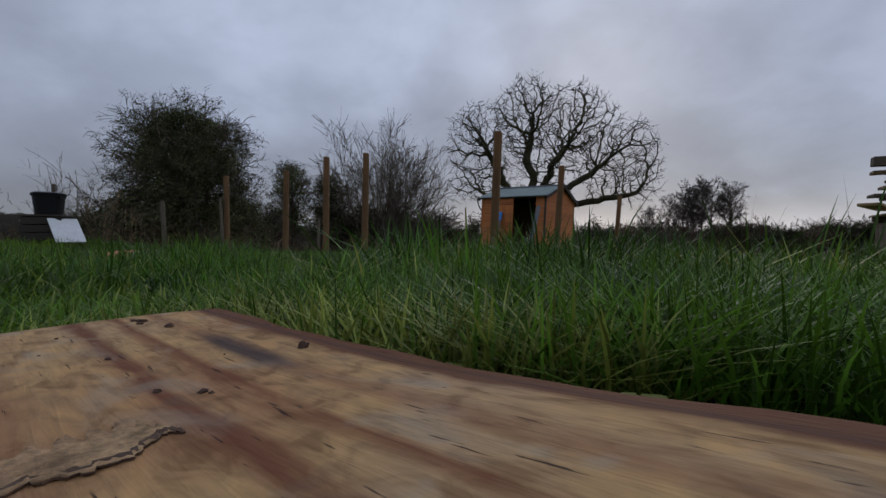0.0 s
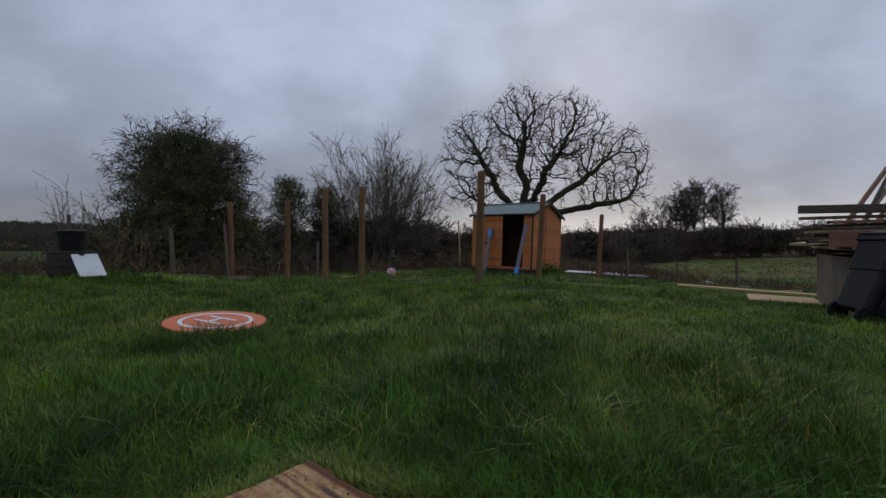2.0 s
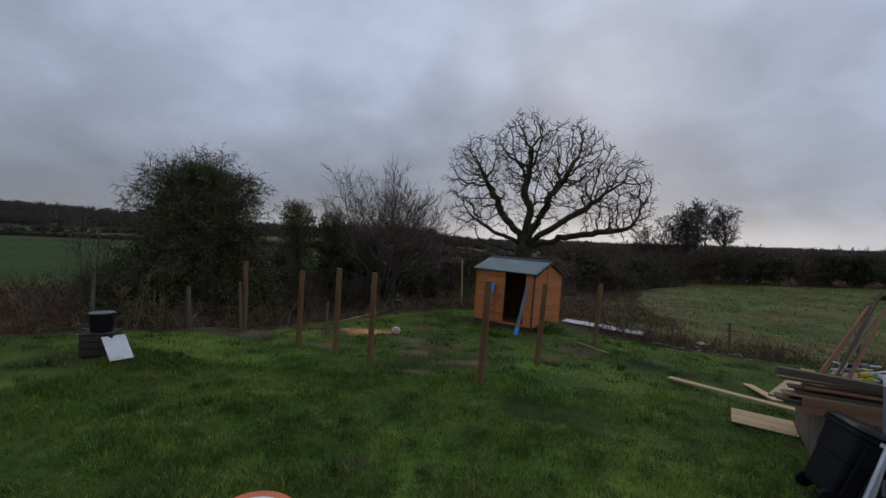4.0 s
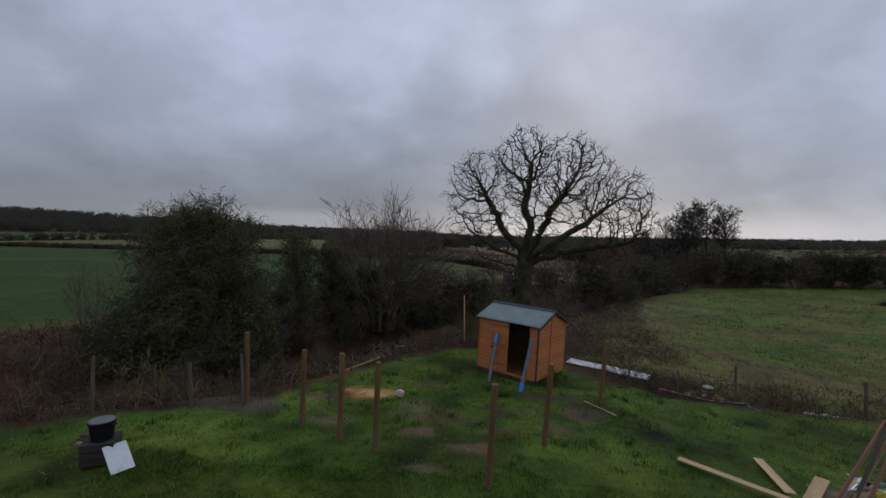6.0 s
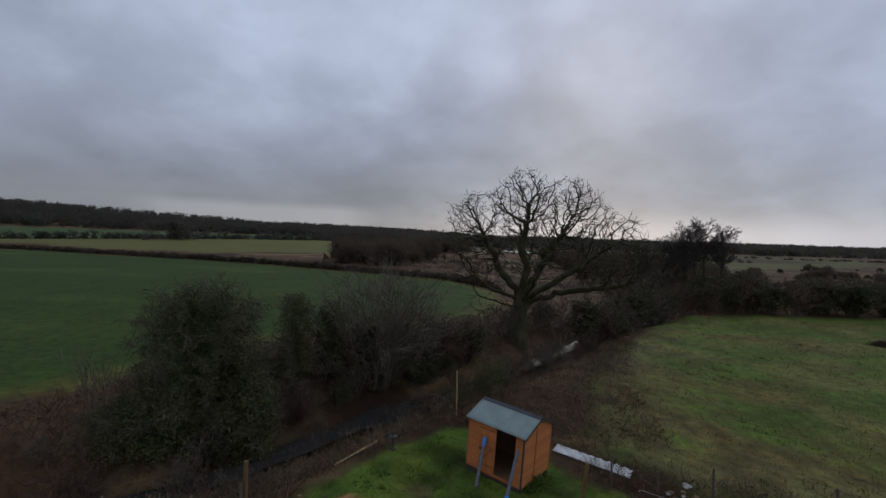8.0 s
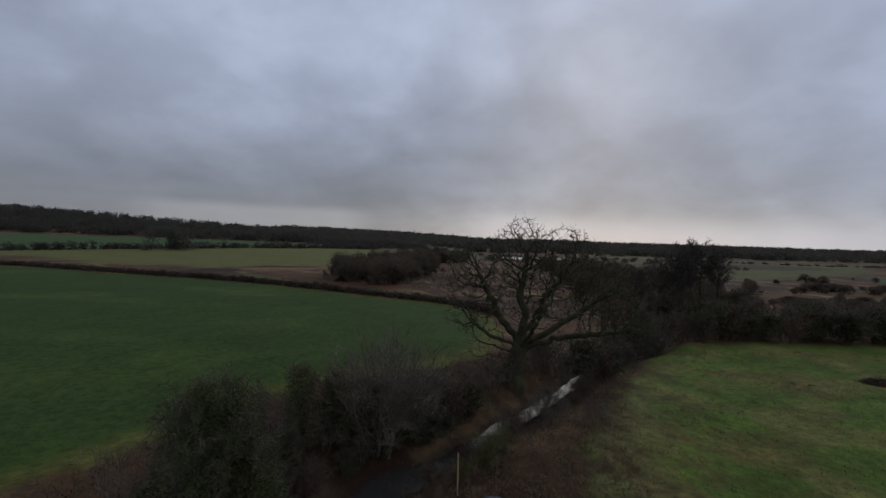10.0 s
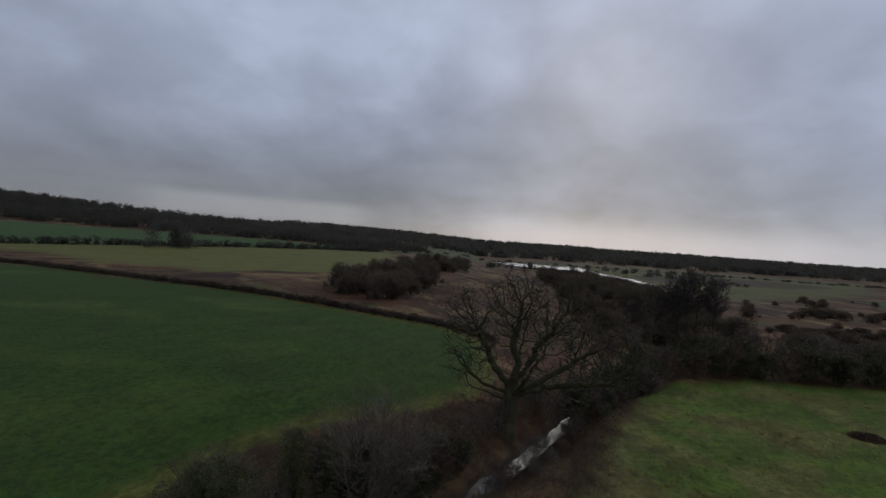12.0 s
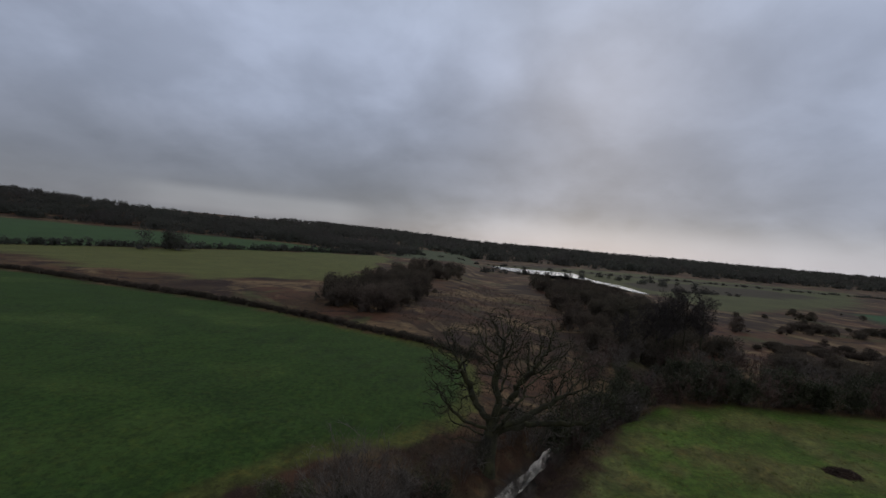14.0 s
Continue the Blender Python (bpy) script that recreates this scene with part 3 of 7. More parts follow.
def ribbon(name, line, half, drop, mat, label, category):
    """A strip of water that follows the bed of a channel."""
    pts = []
    for (ax, ay), (bx_, by_) in zip(line, line[1:]):
        k = max(2, int(math.hypot(bx_ - ax, by_ - ay) / 0.8))
        for i in range(k):
            pts.append((ax + (bx_ - ax) * i / k, ay + (by_ - ay) * i / k))
    p = np.array(pts)
    for _ in range(3):
        p[1:-1] = (p[:-2] + 2 * p[1:-1] + p[2:]) / 4
    t = unit(np.gradient(p, axis=0))
    nrm = np.stack([-t[:, 1], t[:, 0]], 1)
    z = height(p[:, 0], p[:, 1], fine=False) - drop
    for _ in range(30):
        z[1:-1] = (z[:-2] + z[1:-1] + z[2:]) / 3
    mid = (patches(p[:, 0] + 3, p[:, 1], 2.6) - 0.5)[:, None] * 0.5
    wide = (0.62 + 0.76 * patches(p[:, 0], p[:, 1] + 9, 1.7))[:, None]
    wide = wide + 0.75 * np.exp(-((p[:, :1] + 3.0) ** 2 + (p[:, 1:] - 22.4) ** 2) / 1.4)
    rows = [np.concatenate([p + nrm * (mid + o * wide), z[:, None]], 1) for o in (-half, 0, half)]
    V = np.stack(rows, 1).reshape(-1, 3)
    i = np.arange(len(p) * 3).reshape(-1, 3)
    F = np.concatenate([np.stack([i[:-1, k], i[:-1, k + 1], i[1:, k + 1], i[1:, k]], -1) for k in (0, 1)])
    return tagged(fast(name, V, F, mat, smooth=True), label, category, kind="structure")


ribbon("stream", STREAM, 0.66, 1.12, M_WATER, "narrow grey stream between overgrown earth banks", "stream")
bm = bmesh.new()
bm.faces.new([bm.verts.new((x, y, -2.02)) for x, y in LAKE])
bmesh.ops.triangulate(bm, faces=bm.faces[:])
tagged(part("flood_water", bm, M_LAKE), "pale flood water lying in the far marsh", "water", kind="structure")


# ---- shed ----
def build_shed():
    L, D, H, RISE = 2.13, 1.90, 1.685, 0.39
    shed = thing("shed", pose(0.70, 14.86, -0.215, 0, 0, -36.7) @ pose(0, 0, 0, -2.3, 2.1, 0), "orange-stained timber shed with grey felt roof, one door open", "shed")
    # bearers and floor
    for y in (0.02, 0.62, 1.22, D - 0.12):
        part("bearer", bx(-0.02, L + 0.02, y, y + 0.09, -0.20, 0.09), M_SHED_DARK, shed)
    part("floor_panel", bx(0.02, L - 0.02, 0.02, D - 0.02, 0.09, 0.115), M_SHED_IN, shed)
    z0, bh, th = 0.10, 0.115, 0.016
    door0, door1, gap1 = 0.46, 1.12, 1.84

    def board(x0, x1, z, h):
        """One shiplap board facing -y, with its lower lip proud."""
        b = bmesh.new()
        prof = [(0.0, 0.0), (-th, 0.0), (-th, h * 0.78), (-th * 0.45, h * 0.97), (0.0, h * 0.97)]
        a = [b.verts.new((x0, y, z + q)) for y, q in prof]
        c = [b.verts.new((x1, y, z + q)) for y, q in prof]
        b.faces.new(a)
        b.faces.new(c[::-1])
        for i in range(5):
            j = (i + 1) % 5
            b.faces.new((a[j], a[i], c[i], c[j]))
        bmesh.ops.recalc_face_normals(b, faces=b.faces[:])
        return b

    rows = int(H / bh) + 1
    # framing and lining, so that the shell has thickness
    for x0, x1 in ((0.0, door0), (gap1, L)):
        part("front_lining", bx(x0, x1, 0.0, 0.03, z0, z0 + H - 0.02), M_SHED_IN, shed)
    part("rear_lining", bx(0.0, L, D - 0.03, D, z0, z0 + H - 0.02), M_SHED_IN, shed)
    for x0, x1 in ((0.0, 0.03), (L - 0.03, L)):
        b = bmesh.new()
        prof = [(0.03, z0), (D - 0.03, z0), (D - 0.03, z0 + H - 0.01), (D / 2, z0 + H + RISE - 0.02), (0.03, z0 + H - 0.01)]
        a = [b.verts.new((x0, y, z)) for y, z in prof]
        c = [b.verts.new((x1, y, z)) for y, z in prof]
        b.faces.new(a[::-1])
        b.faces.new(c)
        for i in range(5):
            j = (i + 1) % 5
            b.faces.new((a[i], a[j], c[j], c[i]))
        bmesh.ops.recalc_face_normals(b, faces=b.faces[:])
        part("gable_lining", b, M_SHED_IN, shed)
    meshes = {}

    def lay_board(key, x0, x1, h, m):
        if key not in meshes:
            ob = part("cladding_board", board(x0, x1, 0.0, h), M_SHED, shed)
            meshes[key] = ob.data
        else:
            ob = new("cladding_board", meshes[key])
            ob.parent = shed
        ob.matrix_local = m

    for r in range(rows):
        z = z0 + r * bh
        h = min(bh, z0 + H - z)
        if h < 0.02:
            continue
        lay_board(("f1", round(h, 3)), 0.0, door0, h, pose(0, 0, z))
        lay_board(("f2", round(h, 3)), gap1, L, h, pose(0, 0, z))
        lay_board(("b", round(h, 3)), 0.0, L, h, pose(L, D, z, 0, 0, 180))
        lay_board(("s", round(h, 3)), 0.0, D, h, pose(L, 0, z, 0, 0, 90))
        lay_board(("s", round(h, 3)), 0.0, D, h, pose(0, D, z, 0, 0, -90))
    k = 0
    while k * bh < RISE - 0.05:
        half = (D / 2) * (1 - (k * bh + bh * 0.6) / RISE)
        if half > 0.06:
            lay_board(("g", k), -half, half, bh, pose(L, D / 2, z0 + H + k * bh, 0, 0, 90))
            lay_board(("g", k), -half, half, bh, pose(0, D / 2, z0 + H + k * bh, 0, 0, -90))
        k += 1
    # corner and door trim
    for x, y in ((0.0, 0.0), (L, 0.0), (L, D), (0.0, D)):
        part("corner_strip", bx(x - 0.024, x + 0.024, y - 0.024, y + 0.024, z0, z0 + H), M_SHED_DARK if (x, y) == (L, 0.0) else M_SHED_TRIM, shed)
    part("side_batten", bx(L + 0.014, L + 0.034, 0.78, 0.84, z0, z0 + H + 0.26), M_SHED_TRIM, shed)
    part("header", bx(door0, gap1, -0.02, 0.03, z0 + 1.62, z0 + H), M_SHED_DARK, shed)
    part("threshold", bx(door0, gap1, -0.03, 0.03, z0 - 0.02, z0 + 0.05), M_SHED_TRIM, shed)
    # closed leaf with ledges and a brace
    door = part("door", bx(door0 + 0.01, door1, -0.035, -0.012, z0 + 0.04, z0 + 1.62), M_SHED_TRIM, shed, "ledged and braced timber door leaf")
    n = 5
    for i in range(n):
        w = (door1 - door0 - 0.01) / n
        x = door0 + 0.01 + i * w
        part("door_board", bx(x + 0.003, x + w - 0.003, -0.046, -0.034, z0 + 0.045, z0 + 1.615), M_SHED, door)
    for z in (0.24, 0.84, 1.44):
        part("ledge", bx(door0 + 0.03, door1 - 0.02, -0.062, -0.045, z0 + z, z0 + z + 0.08), M_SHED_TRIM, door)
    brace = part("brace", bx(0, 0.78, -0.009, 0.009, -0.035, 0.035), M_SHED_TRIM, door)
    brace.matrix_local = Matrix.Translation((door0 + 0.08, -0.055, z0 + 0.30)) @ pose(0, 0, 0, 0, -52, 0)
    part("latch", bx(door0 + 0.04, door0 + 0.12, -0.075, -0.045, z0 + 0.72, z0 + 0.80), M_IRON, door, "black iron latch")
    # roof: two sloping decks, felt over them and a ridge
    ov, oe = 0.09, 0.12
    slope = math.atan2(RISE, D / 2)
    ln = (D / 2 + oe) / math.cos(slope)
    for side in (0, 1):
        b = bx(-ov, L + ov, 0, ln, 0, 0.022, bevel=0.003)
        m = Matrix.Translation((0 if side == 0 else L, D / 2, z0 + H + RISE)) @ pose(0, 0, 0, 0, 0, 180 * side) @ pose(0, 0, 0, math.degrees(slope), 0, 0) @ Matrix.Translation((0, -ln, 0.0))
        deck = part("roof_deck", b, M_SHED_DARK, shed)
        deck.matrix_local = m
        bf = bmesh.new()
        nx_, ny_ = 14, 8
        g = [[bf.verts.new((-ov - 0.012 + (L + 2 * ov + 0.024) * i / nx_, -0.012 + (ln + 0.02) * j / ny_, 0.026 + 0.004 * math.sin(i * 1.7 + side) * math.sin(j * 1.3))) for j in range(ny_ + 1)] for i in range(nx_ + 1)]
        for i in range(nx_):
            for j in range(ny_):
                bf.faces.new((g[i][j], g[i + 1][j], g[i + 1][j + 1], g[i][j + 1]))
        ret = bmesh.ops.extrude_face_region(bf, geom=bf.faces[:])
        bmesh.ops.translate(bf, vec=(0, 0, -0.006), verts=[v for v in ret["geom"] if isinstance(v, bmesh.types.BMVert)])
        bmesh.ops.recalc_face_normals(bf, faces=bf.faces[:])
        felt = part("roof_felt", bf, M_FELT if side == 0 else M_FELT_DARK, shed, "grey-green mineral felt" if side == 0 else "dark felt", smooth=True)
        felt.matrix_local = m
    for side in (0, 1):
        m = Matrix.Translation((0 if side == 0 else L, D / 2, z0 + H + RISE)) @ pose(0, 0, 0, 0, 0, 180 * side) @ pose(0, 0, 0, math.degrees(slope), 0, 0) @ Matrix.Translation((0, -ln, 0.0))
        c = part("ridge_felt", bx(-ov - 0.02, L + ov + 0.02, ln - 0.15, ln + 0.012, 0.033, 0.041, bevel=0.003), M_FELT_DARK, shed, "dark felt strip over the ridge")
        c.matrix_local = m
    for x in (-ov - 0.012, L + ov):
        for s in (-1, 1):
            b = bx(0, ln, -0.007, 0.007, -0.05, 0.03)
            f = part("bargeboard", b, M_SHED_DARK, shed)
            f.matrix_local = Matrix.Translation((x + 0.006, D / 2, z0 + H + RISE - 0.02)) @ pose(0, 0, 0, 0, 0, 90 * s) @ pose(0, 0, 0, 0, math.degrees(slope), 0)
    return shed


build_shed()


def leaning_bar(a, b, w, t, blue_lo, blue_hi, label):
    m = beam_pose(a, b)
    n = (Vector(b) - Vector(a)).length
    bar = thing("leaning_bar", m, label, "timber bar", "blue-ended bars by the shed")
    part("shaft", bx(0, n, -w / 2, w / 2, -t / 2, t / 2, bevel=0.012), M_GREY, bar)
    if blue_lo:
        part("end_cap", bx(-0.01, blue_lo, -w / 2 - 0.006, w / 2 + 0.006, -t / 2 - 0.006, t / 2 + 0.006, bevel=0.012), M_BLUE, bar, "bright blue end cap")
    if blue_hi:
        part("end_cap", bx(n - blue_hi, n + 0.01, -w / 2 - 0.006, w / 2 + 0.006, -t / 2 - 0.006, t / 2 + 0.006, bevel=0.012), M_BLUE, bar, "bright blue end cap")
    return bar


leaning_bar((1.02, 13.80, ground_z(1.02, 13.80)), (1.29, 14.34, 1.06), 0.10, 0.06, 0, 0.27, "grey bar with a blue upper end leaning on the shed door")
leaning_bar((1.88, 12.95, ground_z(1.88, 12.95)), (2.27, 13.40, 1.16), 0.11, 0.06, 0.24, 0, "grey bar with a blue foot leaning on the shed corner")


# ---- fence posts on the lawn ----
def round_post(name, x, y, h, r, mat, lean, turn, label, group):
    """A sawn round post with a chamfered top and a slight taper, driven into the turf."""
    z = ground_z(x, y)
    ob = thing(name, pose(x, y, z, lean[0], lean[1], turn), label, "post", group)
    rng = random.Random(int(x * 100) + int(y * 10))
    bm = bmesh.new()
    sides, ring = 10, []
    for k, (s, q) in enumerate(((1.02, -0.12), (1.0, 0.0), (1.02, h * 0.3), (0.98, h * 0.65), (0.97, h - 0.02), (0.82, h))):
        ring.append([bm.verts.new((r * s * math.cos(i * 2 * math.pi / sides) * (1 + rng.uniform(-0.04, 0.04)), r * s * math.sin(i * 2 * math.pi / sides) * (1 + rng.uniform(-0.04, 0.04)), q)) for i in range(sides)])
    for a, b in zip(ring, ring[1:]):
        for i in range(sides):
            j = (i + 1) % sides
            bm.faces.new((a[i], a[j], b[j], b[i]))
    bm.faces.new(ring[-1])
    part("shaft", bm, mat, ob)
    return ob


for x, y, h, lean in ((-5.10, 10.82, 1.75, (0, 0)), (-3.27, 9.70, 1.69, (0, 1.5)), (-2.24, 9.06, 1.78, (0, 1)), (-1.43, 8.64, 1.74, (0, 1.5)), (0.68, 7.56, 1.75, (2, 2.5)), (1.91, 9.38, 1.70, (1, 4)), (4.02, 12.55, 1.74, (0, 4.5))):
    round_post("fence_post", x, y, h, 0.058, M_POST, lean, 0, "brown treated round timber post standing in the lawn", "tall posts on the lawn")
for x, y, h, r in ((-5.12, 10.7, 1.25, 0.035), (-7.9, 9.5, 1.3, 0.036), (-6.1, 10.2, 1.05, 0.045), (-3.15, 11.2, 0.9, 0.03), (5.74, 15.05, 1.05, 0.035), (9.35, 15.35, 1.05, 0.04), (13.35, 15.15, 1.15, 0.05), (17.5, 15.4, 1.15, 0.05), (22.0, 15.8, 1.15, 0.05), (7.4, 15.2, 0.8, 0.03)):
    round_post("weathered_post", x, y, h, r, M_POST_GREY, (RNG.uniform(-3, 3), RNG.uniform(-3, 3)), x * 31, "thin weathered grey fence post at the lawn's edge", "old fence posts")
round_post("bean_pole", 0.25, 19.6, 2.05, 0.032, M_PLANK, (0, -1), 0, "pale thin wooden pole standing at the bank", "")


# ---- landing pad ----
PAD = (-1.20, 3.67, 0.305)


def build_pad():
    x, y, r = PAD
    z = ground_z(x, y) + 0.065
    pad = thing("landing_pad", pose(x, y, z, 0.5, 5.5, -17), "round orange landing pad with a white ring and letter on grass", "landing pad")
    part("disc", lathe([(r - 0.012, -0.004), (r, 0.0), (r, 0.003), (r - 0.006, 0.005)], 56), M_ORANGE, pad)
    bm = lathe([(r * 0.985, 0.004), (r + 0.005, 0.006), (r + 0.004, -0.004)], 56)
    for f in [f for f in bm.faces if len(f.verts) > 4]:
        bm.faces.remove(f)
    part("edging", bm, M_ORANGE, pad, "stitched orange edge")
    bm = bmesh.new()
    ri, ro = r * 0.66, r * 0.74
    rr = [[bm.verts.new((q * math.cos(i * math.tau / 64), q * math.sin(i * math.tau / 64), zz)) for i in range(64)] for q, zz in ((ri, 0.0055), (ri, 0.0095), (ro, 0.0095), (ro, 0.0055))]
    for a, b in zip(rr, rr[1:]):
        for i in range(64):
            j = (i + 1) % 64
            bm.faces.new((a[i], a[j], b[j], b[i]))
    part("ring", bm, M_PADWHITE, pad, "white printed ring")
    fc = bpy.data.curves.new("letter", "FONT")
    fc.body, fc.size, fc.align_x, fc.align_y, fc.extrude, fc.offset = "H", 0.42, "CENTER", "CENTER", 0.002, 0.0
    tmp = new("letter_curve", fc)
    me = bpy.data.meshes.new_from_object(tmp.evaluated_get(bpy.context.evaluated_depsgraph_get()))
    bpy.data.objects.remove(tmp)
    me.materials.append(M_PADWHITE)
    letter = new("letter", me)
    letter.parent = pad
    letter.matrix_local = pose(0, 0, 0.0085, 0, 0, 90) @ Matrix.Diagonal((0.62, 0.77, 1, 1))
    letter["label"] = "white capital letter H"


build_pad()


# ---- plywood board under the start ----
def plywood_material():
    m = bpy.data.materials.new("weathered_plywood")
    m.use_nodes = True
    nd, lk = m.node_tree.nodes, m.node_tree.links
    b = nd["Principled BSDF"]
    tc = nd.new("ShaderNodeTexCoord")

    def noise_of(scale, detail, stretch, dist=0.0, shift=0.0):
        mp = nd.new("ShaderNodeMapping")
        mp.inputs["Scale"].default_value = stretch
        mp.inputs["Location"].default_value = (shift, shift, 0)
        lk.new(tc.outputs["Object"], mp.inputs[0])
        n = nd.new("ShaderNodeTexNoise")
        n.inputs["Scale"].default_value, n.inputs["Detail"].default_value, n.inputs["Distortion"].default_value = scale, detail, dist
        lk.new(mp.outputs[0], n.inputs["Vector"])
        return n.outputs[0]

    def ramp_of(v, stops):
        r = nd.new("ShaderNodeValToRGB")
        lk.new(v, r.inputs[0])
        el = r.color_ramp.elements
        el[0].position, el[0].color = stops[0][0], (*stops[0][1], 1)
        el[1].position, el[1].color = stops[-1][0], (*stops[-1][1], 1)
        for p, c in stops[1:-1]:
            el.new(p).color = (*c, 1)
        return r.outputs[0]

    def mix(f, a, c, mode="MIX"):
        n = nd.new("ShaderNodeMixRGB")
        n.blend_type = mode
        for s, v in zip(n.inputs, (f, a, c)):
            if isinstance(v, (int, float)):
                s.default_value = v
            else:
                lk.new(v, s)
        return n.outputs[0]

    broad = noise_of(9, 6, (0.6, 1.0, 1), 0.8)
    base = ramp_of(broad, [(0.30, (0.28, 0.142, 0.072)), (0.42, (0.37, 0.210, 0.098)), (0.55, (0.42, 0.262, 0.120)), (0.70, (0.37, 0.240, 0.135))])
    grain = ramp_of(noise_of(1.0, 6, (40, 420, 1), 0.6), [(0.3, (0.86, 0.84, 0.82)), (0.7, (1.08, 1.07, 1.06))])
    mottle = ramp_of(noise_of(70, 6, (0.7, 1.4, 1), 0.9, 4.0), [(0.34, (0.62, 0.57, 0.54)), (0.50, (1.0, 1.0, 1.0)), (0.66, (1.22, 1.18, 1.12))])
    col = mix(1.0, mix(1.0, base, grain, "MULTIPLY"), mottle, "MULTIPLY")

    def blend(v, strength, colour):
        nonlocal col
        k = nd.new("ShaderNodeMath")
        k.operation = "MULTIPLY"
        if isinstance(v, tuple):
            lk.new(v[0], k.inputs[0])
            k2 = nd.new("ShaderNodeMath")
            k2.operation = "MULTIPLY"
            lk.new(v[1], k2.inputs[0])
            k2.inputs[1].default_value = strength
            lk.new(k2.outputs[0], k.inputs[1])
        else:
            lk.new(v, k.inputs[0])
            k.inputs[1].default_value = strength
        c = nd.new("ShaderNodeRGB")
        c.outputs[0].default_value = (*colour, 1)
        col = mix(k.outputs[0], col, c.outputs[0])

    black, white = (0, 0, 0), (1, 1, 1)
    sp = nd.new("ShaderNodeSeparateXYZ")
    lk.new(tc.outputs["Object"], sp.inputs[0])

    def wavy(amount, stretch, shift):
        w = nd.new("ShaderNodeMath")
        w.operation = "MULTIPLY_ADD"
        n = nd.new("ShaderNodeMath")
        n.operation = "SUBTRACT"
        lk.new(noise_of(1.0, 5, stretch, 0.6, shift), n.inputs[0])
        n.inputs[1].default_value = 0.5
        lk.new(n.outputs[0], w.inputs[0])
        w.inputs[1].default_value = amount
        lk.new(sp.outputs[1], w.inputs[2])
        add = nd.new("ShaderNodeMath")
        add.inputs[1].default_value = 0.5
        lk.new(w.outputs[0], add.inputs[0])
        return add.outputs[0]

    def band(mid, half, amount, shift):
        """A stain that runs along the grain at one distance from the long edge."""
        v = wavy(amount, (14, 60, 1), shift)
        return ramp_of(v, [(0.5 + mid - half * 1.7, black), (0.5 + mid - half * 0.5, white), (0.5 + mid + half * 0.5, white), (0.5 + mid + half * 1.7, black)])

    worn = ramp_of(noise_of(1.0, 4, (20, 60, 1), 0.5, 3.0), [(0.28, black), (0.44, white)])
    blend((band(-0.0885, 0.0042, 0.010, 1.0), worn), 0.95, (0.150, 0.052, 0.026))
    blend((band(-0.0675, 0.0030, 0.008, 5.0), worn), 0.9, (0.165, 0.058, 0.028))
    blend((band(-0.1290, 0.0080, 0.016, 9.0), worn), 0.55, (0.21, 0.085, 0.045))
    blend((band(-0.0440, 0.0050, 0.014, 13.0), worn), 0.50, (0.20, 0.080, 0.045))
    blend((band(-0.165, 0.0060, 0.014, 15.0), worn), 0.65, (0.15, 0.065, 0.04))
    blend((band(-0.230, 0.0080, 0.018, 19.0), worn), 0.6, (0.15, 0.065, 0.04))
    blend(ramp_of(noise_of(22, 6, (1, 1.6, 1), 0.8, 7.0), [(0.55, black), (0.68, white)]), 0.42, (0.36, 0.30, 0.225))
    blend(ramp_of(noise_of(40, 5, (1, 1.3, 1), 0.8, 17.0), [(0.60, black), (0.72, white)]), 0.45, (0.13, 0.085, 0.060))
    # one blue-black mould stain and the reddish stain along the long edge
    along = ramp_of(sp.outputs[0], [(0.085, black), (0.125, white), (0.180, white), (0.215, black)])
    blend((band(-0.0445, 0.0052, 0.010, 23.0), along), 0.88, (0.050, 0.036, 0.038))
    blend(ramp_of(wavy(0.012, (18, 40, 1), 31.0), [(0.4795, black), (0.4835, white)]), 0.92, (0.125, 0.046, 0.024))
    blend(ramp_of(wavy(0.010, (18, 40, 1), 37.0), [(0.484, black), (0.487, white), (0.489, white), (0.493, black)]), 0.6, (0.055, 0.030, 0.026))
    crack = ramp_of(noise_of(1.0, 4, (34, 360, 1), 0.5, 21.0), [(0.655, black), (0.69, white)])
    blend(crack, 0.9, (0.030, 0.016, 0.012))
    lk.new(col, b.inputs["Base Color"])
    b.inputs["Roughness"].default_value = 0.8
    b.inputs["Specular IOR Level"].default_value = 0.15
    bp = nd.new("ShaderNodeBump")
    bp.inputs["Strength"].default_value, bp.inputs["Distance"].default_value = 0.6, 0.003
    lk.new(grain, bp.inputs["Height"])
    lk.new(bp.outputs[0], b.inputs["Normal"])
    return m


M_PLY = plywood_material()
M_SPLINTER = material("torn_veneer", (0.38, 0.250, 0.135), 0.9, 0.45, 70, 300, 0.4, tint=(0.25, 0.150, 0.085), spec=0.15)
# brown of the torn wood, darkened for the shadow under the flake
M_TORN_SHADE = material("torn_wood_and_shade", (0.085, 0.045, 0.026), 0.95, 0.3, 60, 200, 0.3)
M_DIRT = material("soil_crumb", (0.075, 0.038, 0.026), 0.95, 0.3, 60, 200, 0.3)
BOARD = pose(0.132, 1.802, 0.131, 0, 0, -38.5)


def warp(u):
    """The wet sheet has cupped upwards along its length."""
    return 0.013 * float(fade(0.20, 0.44, u))


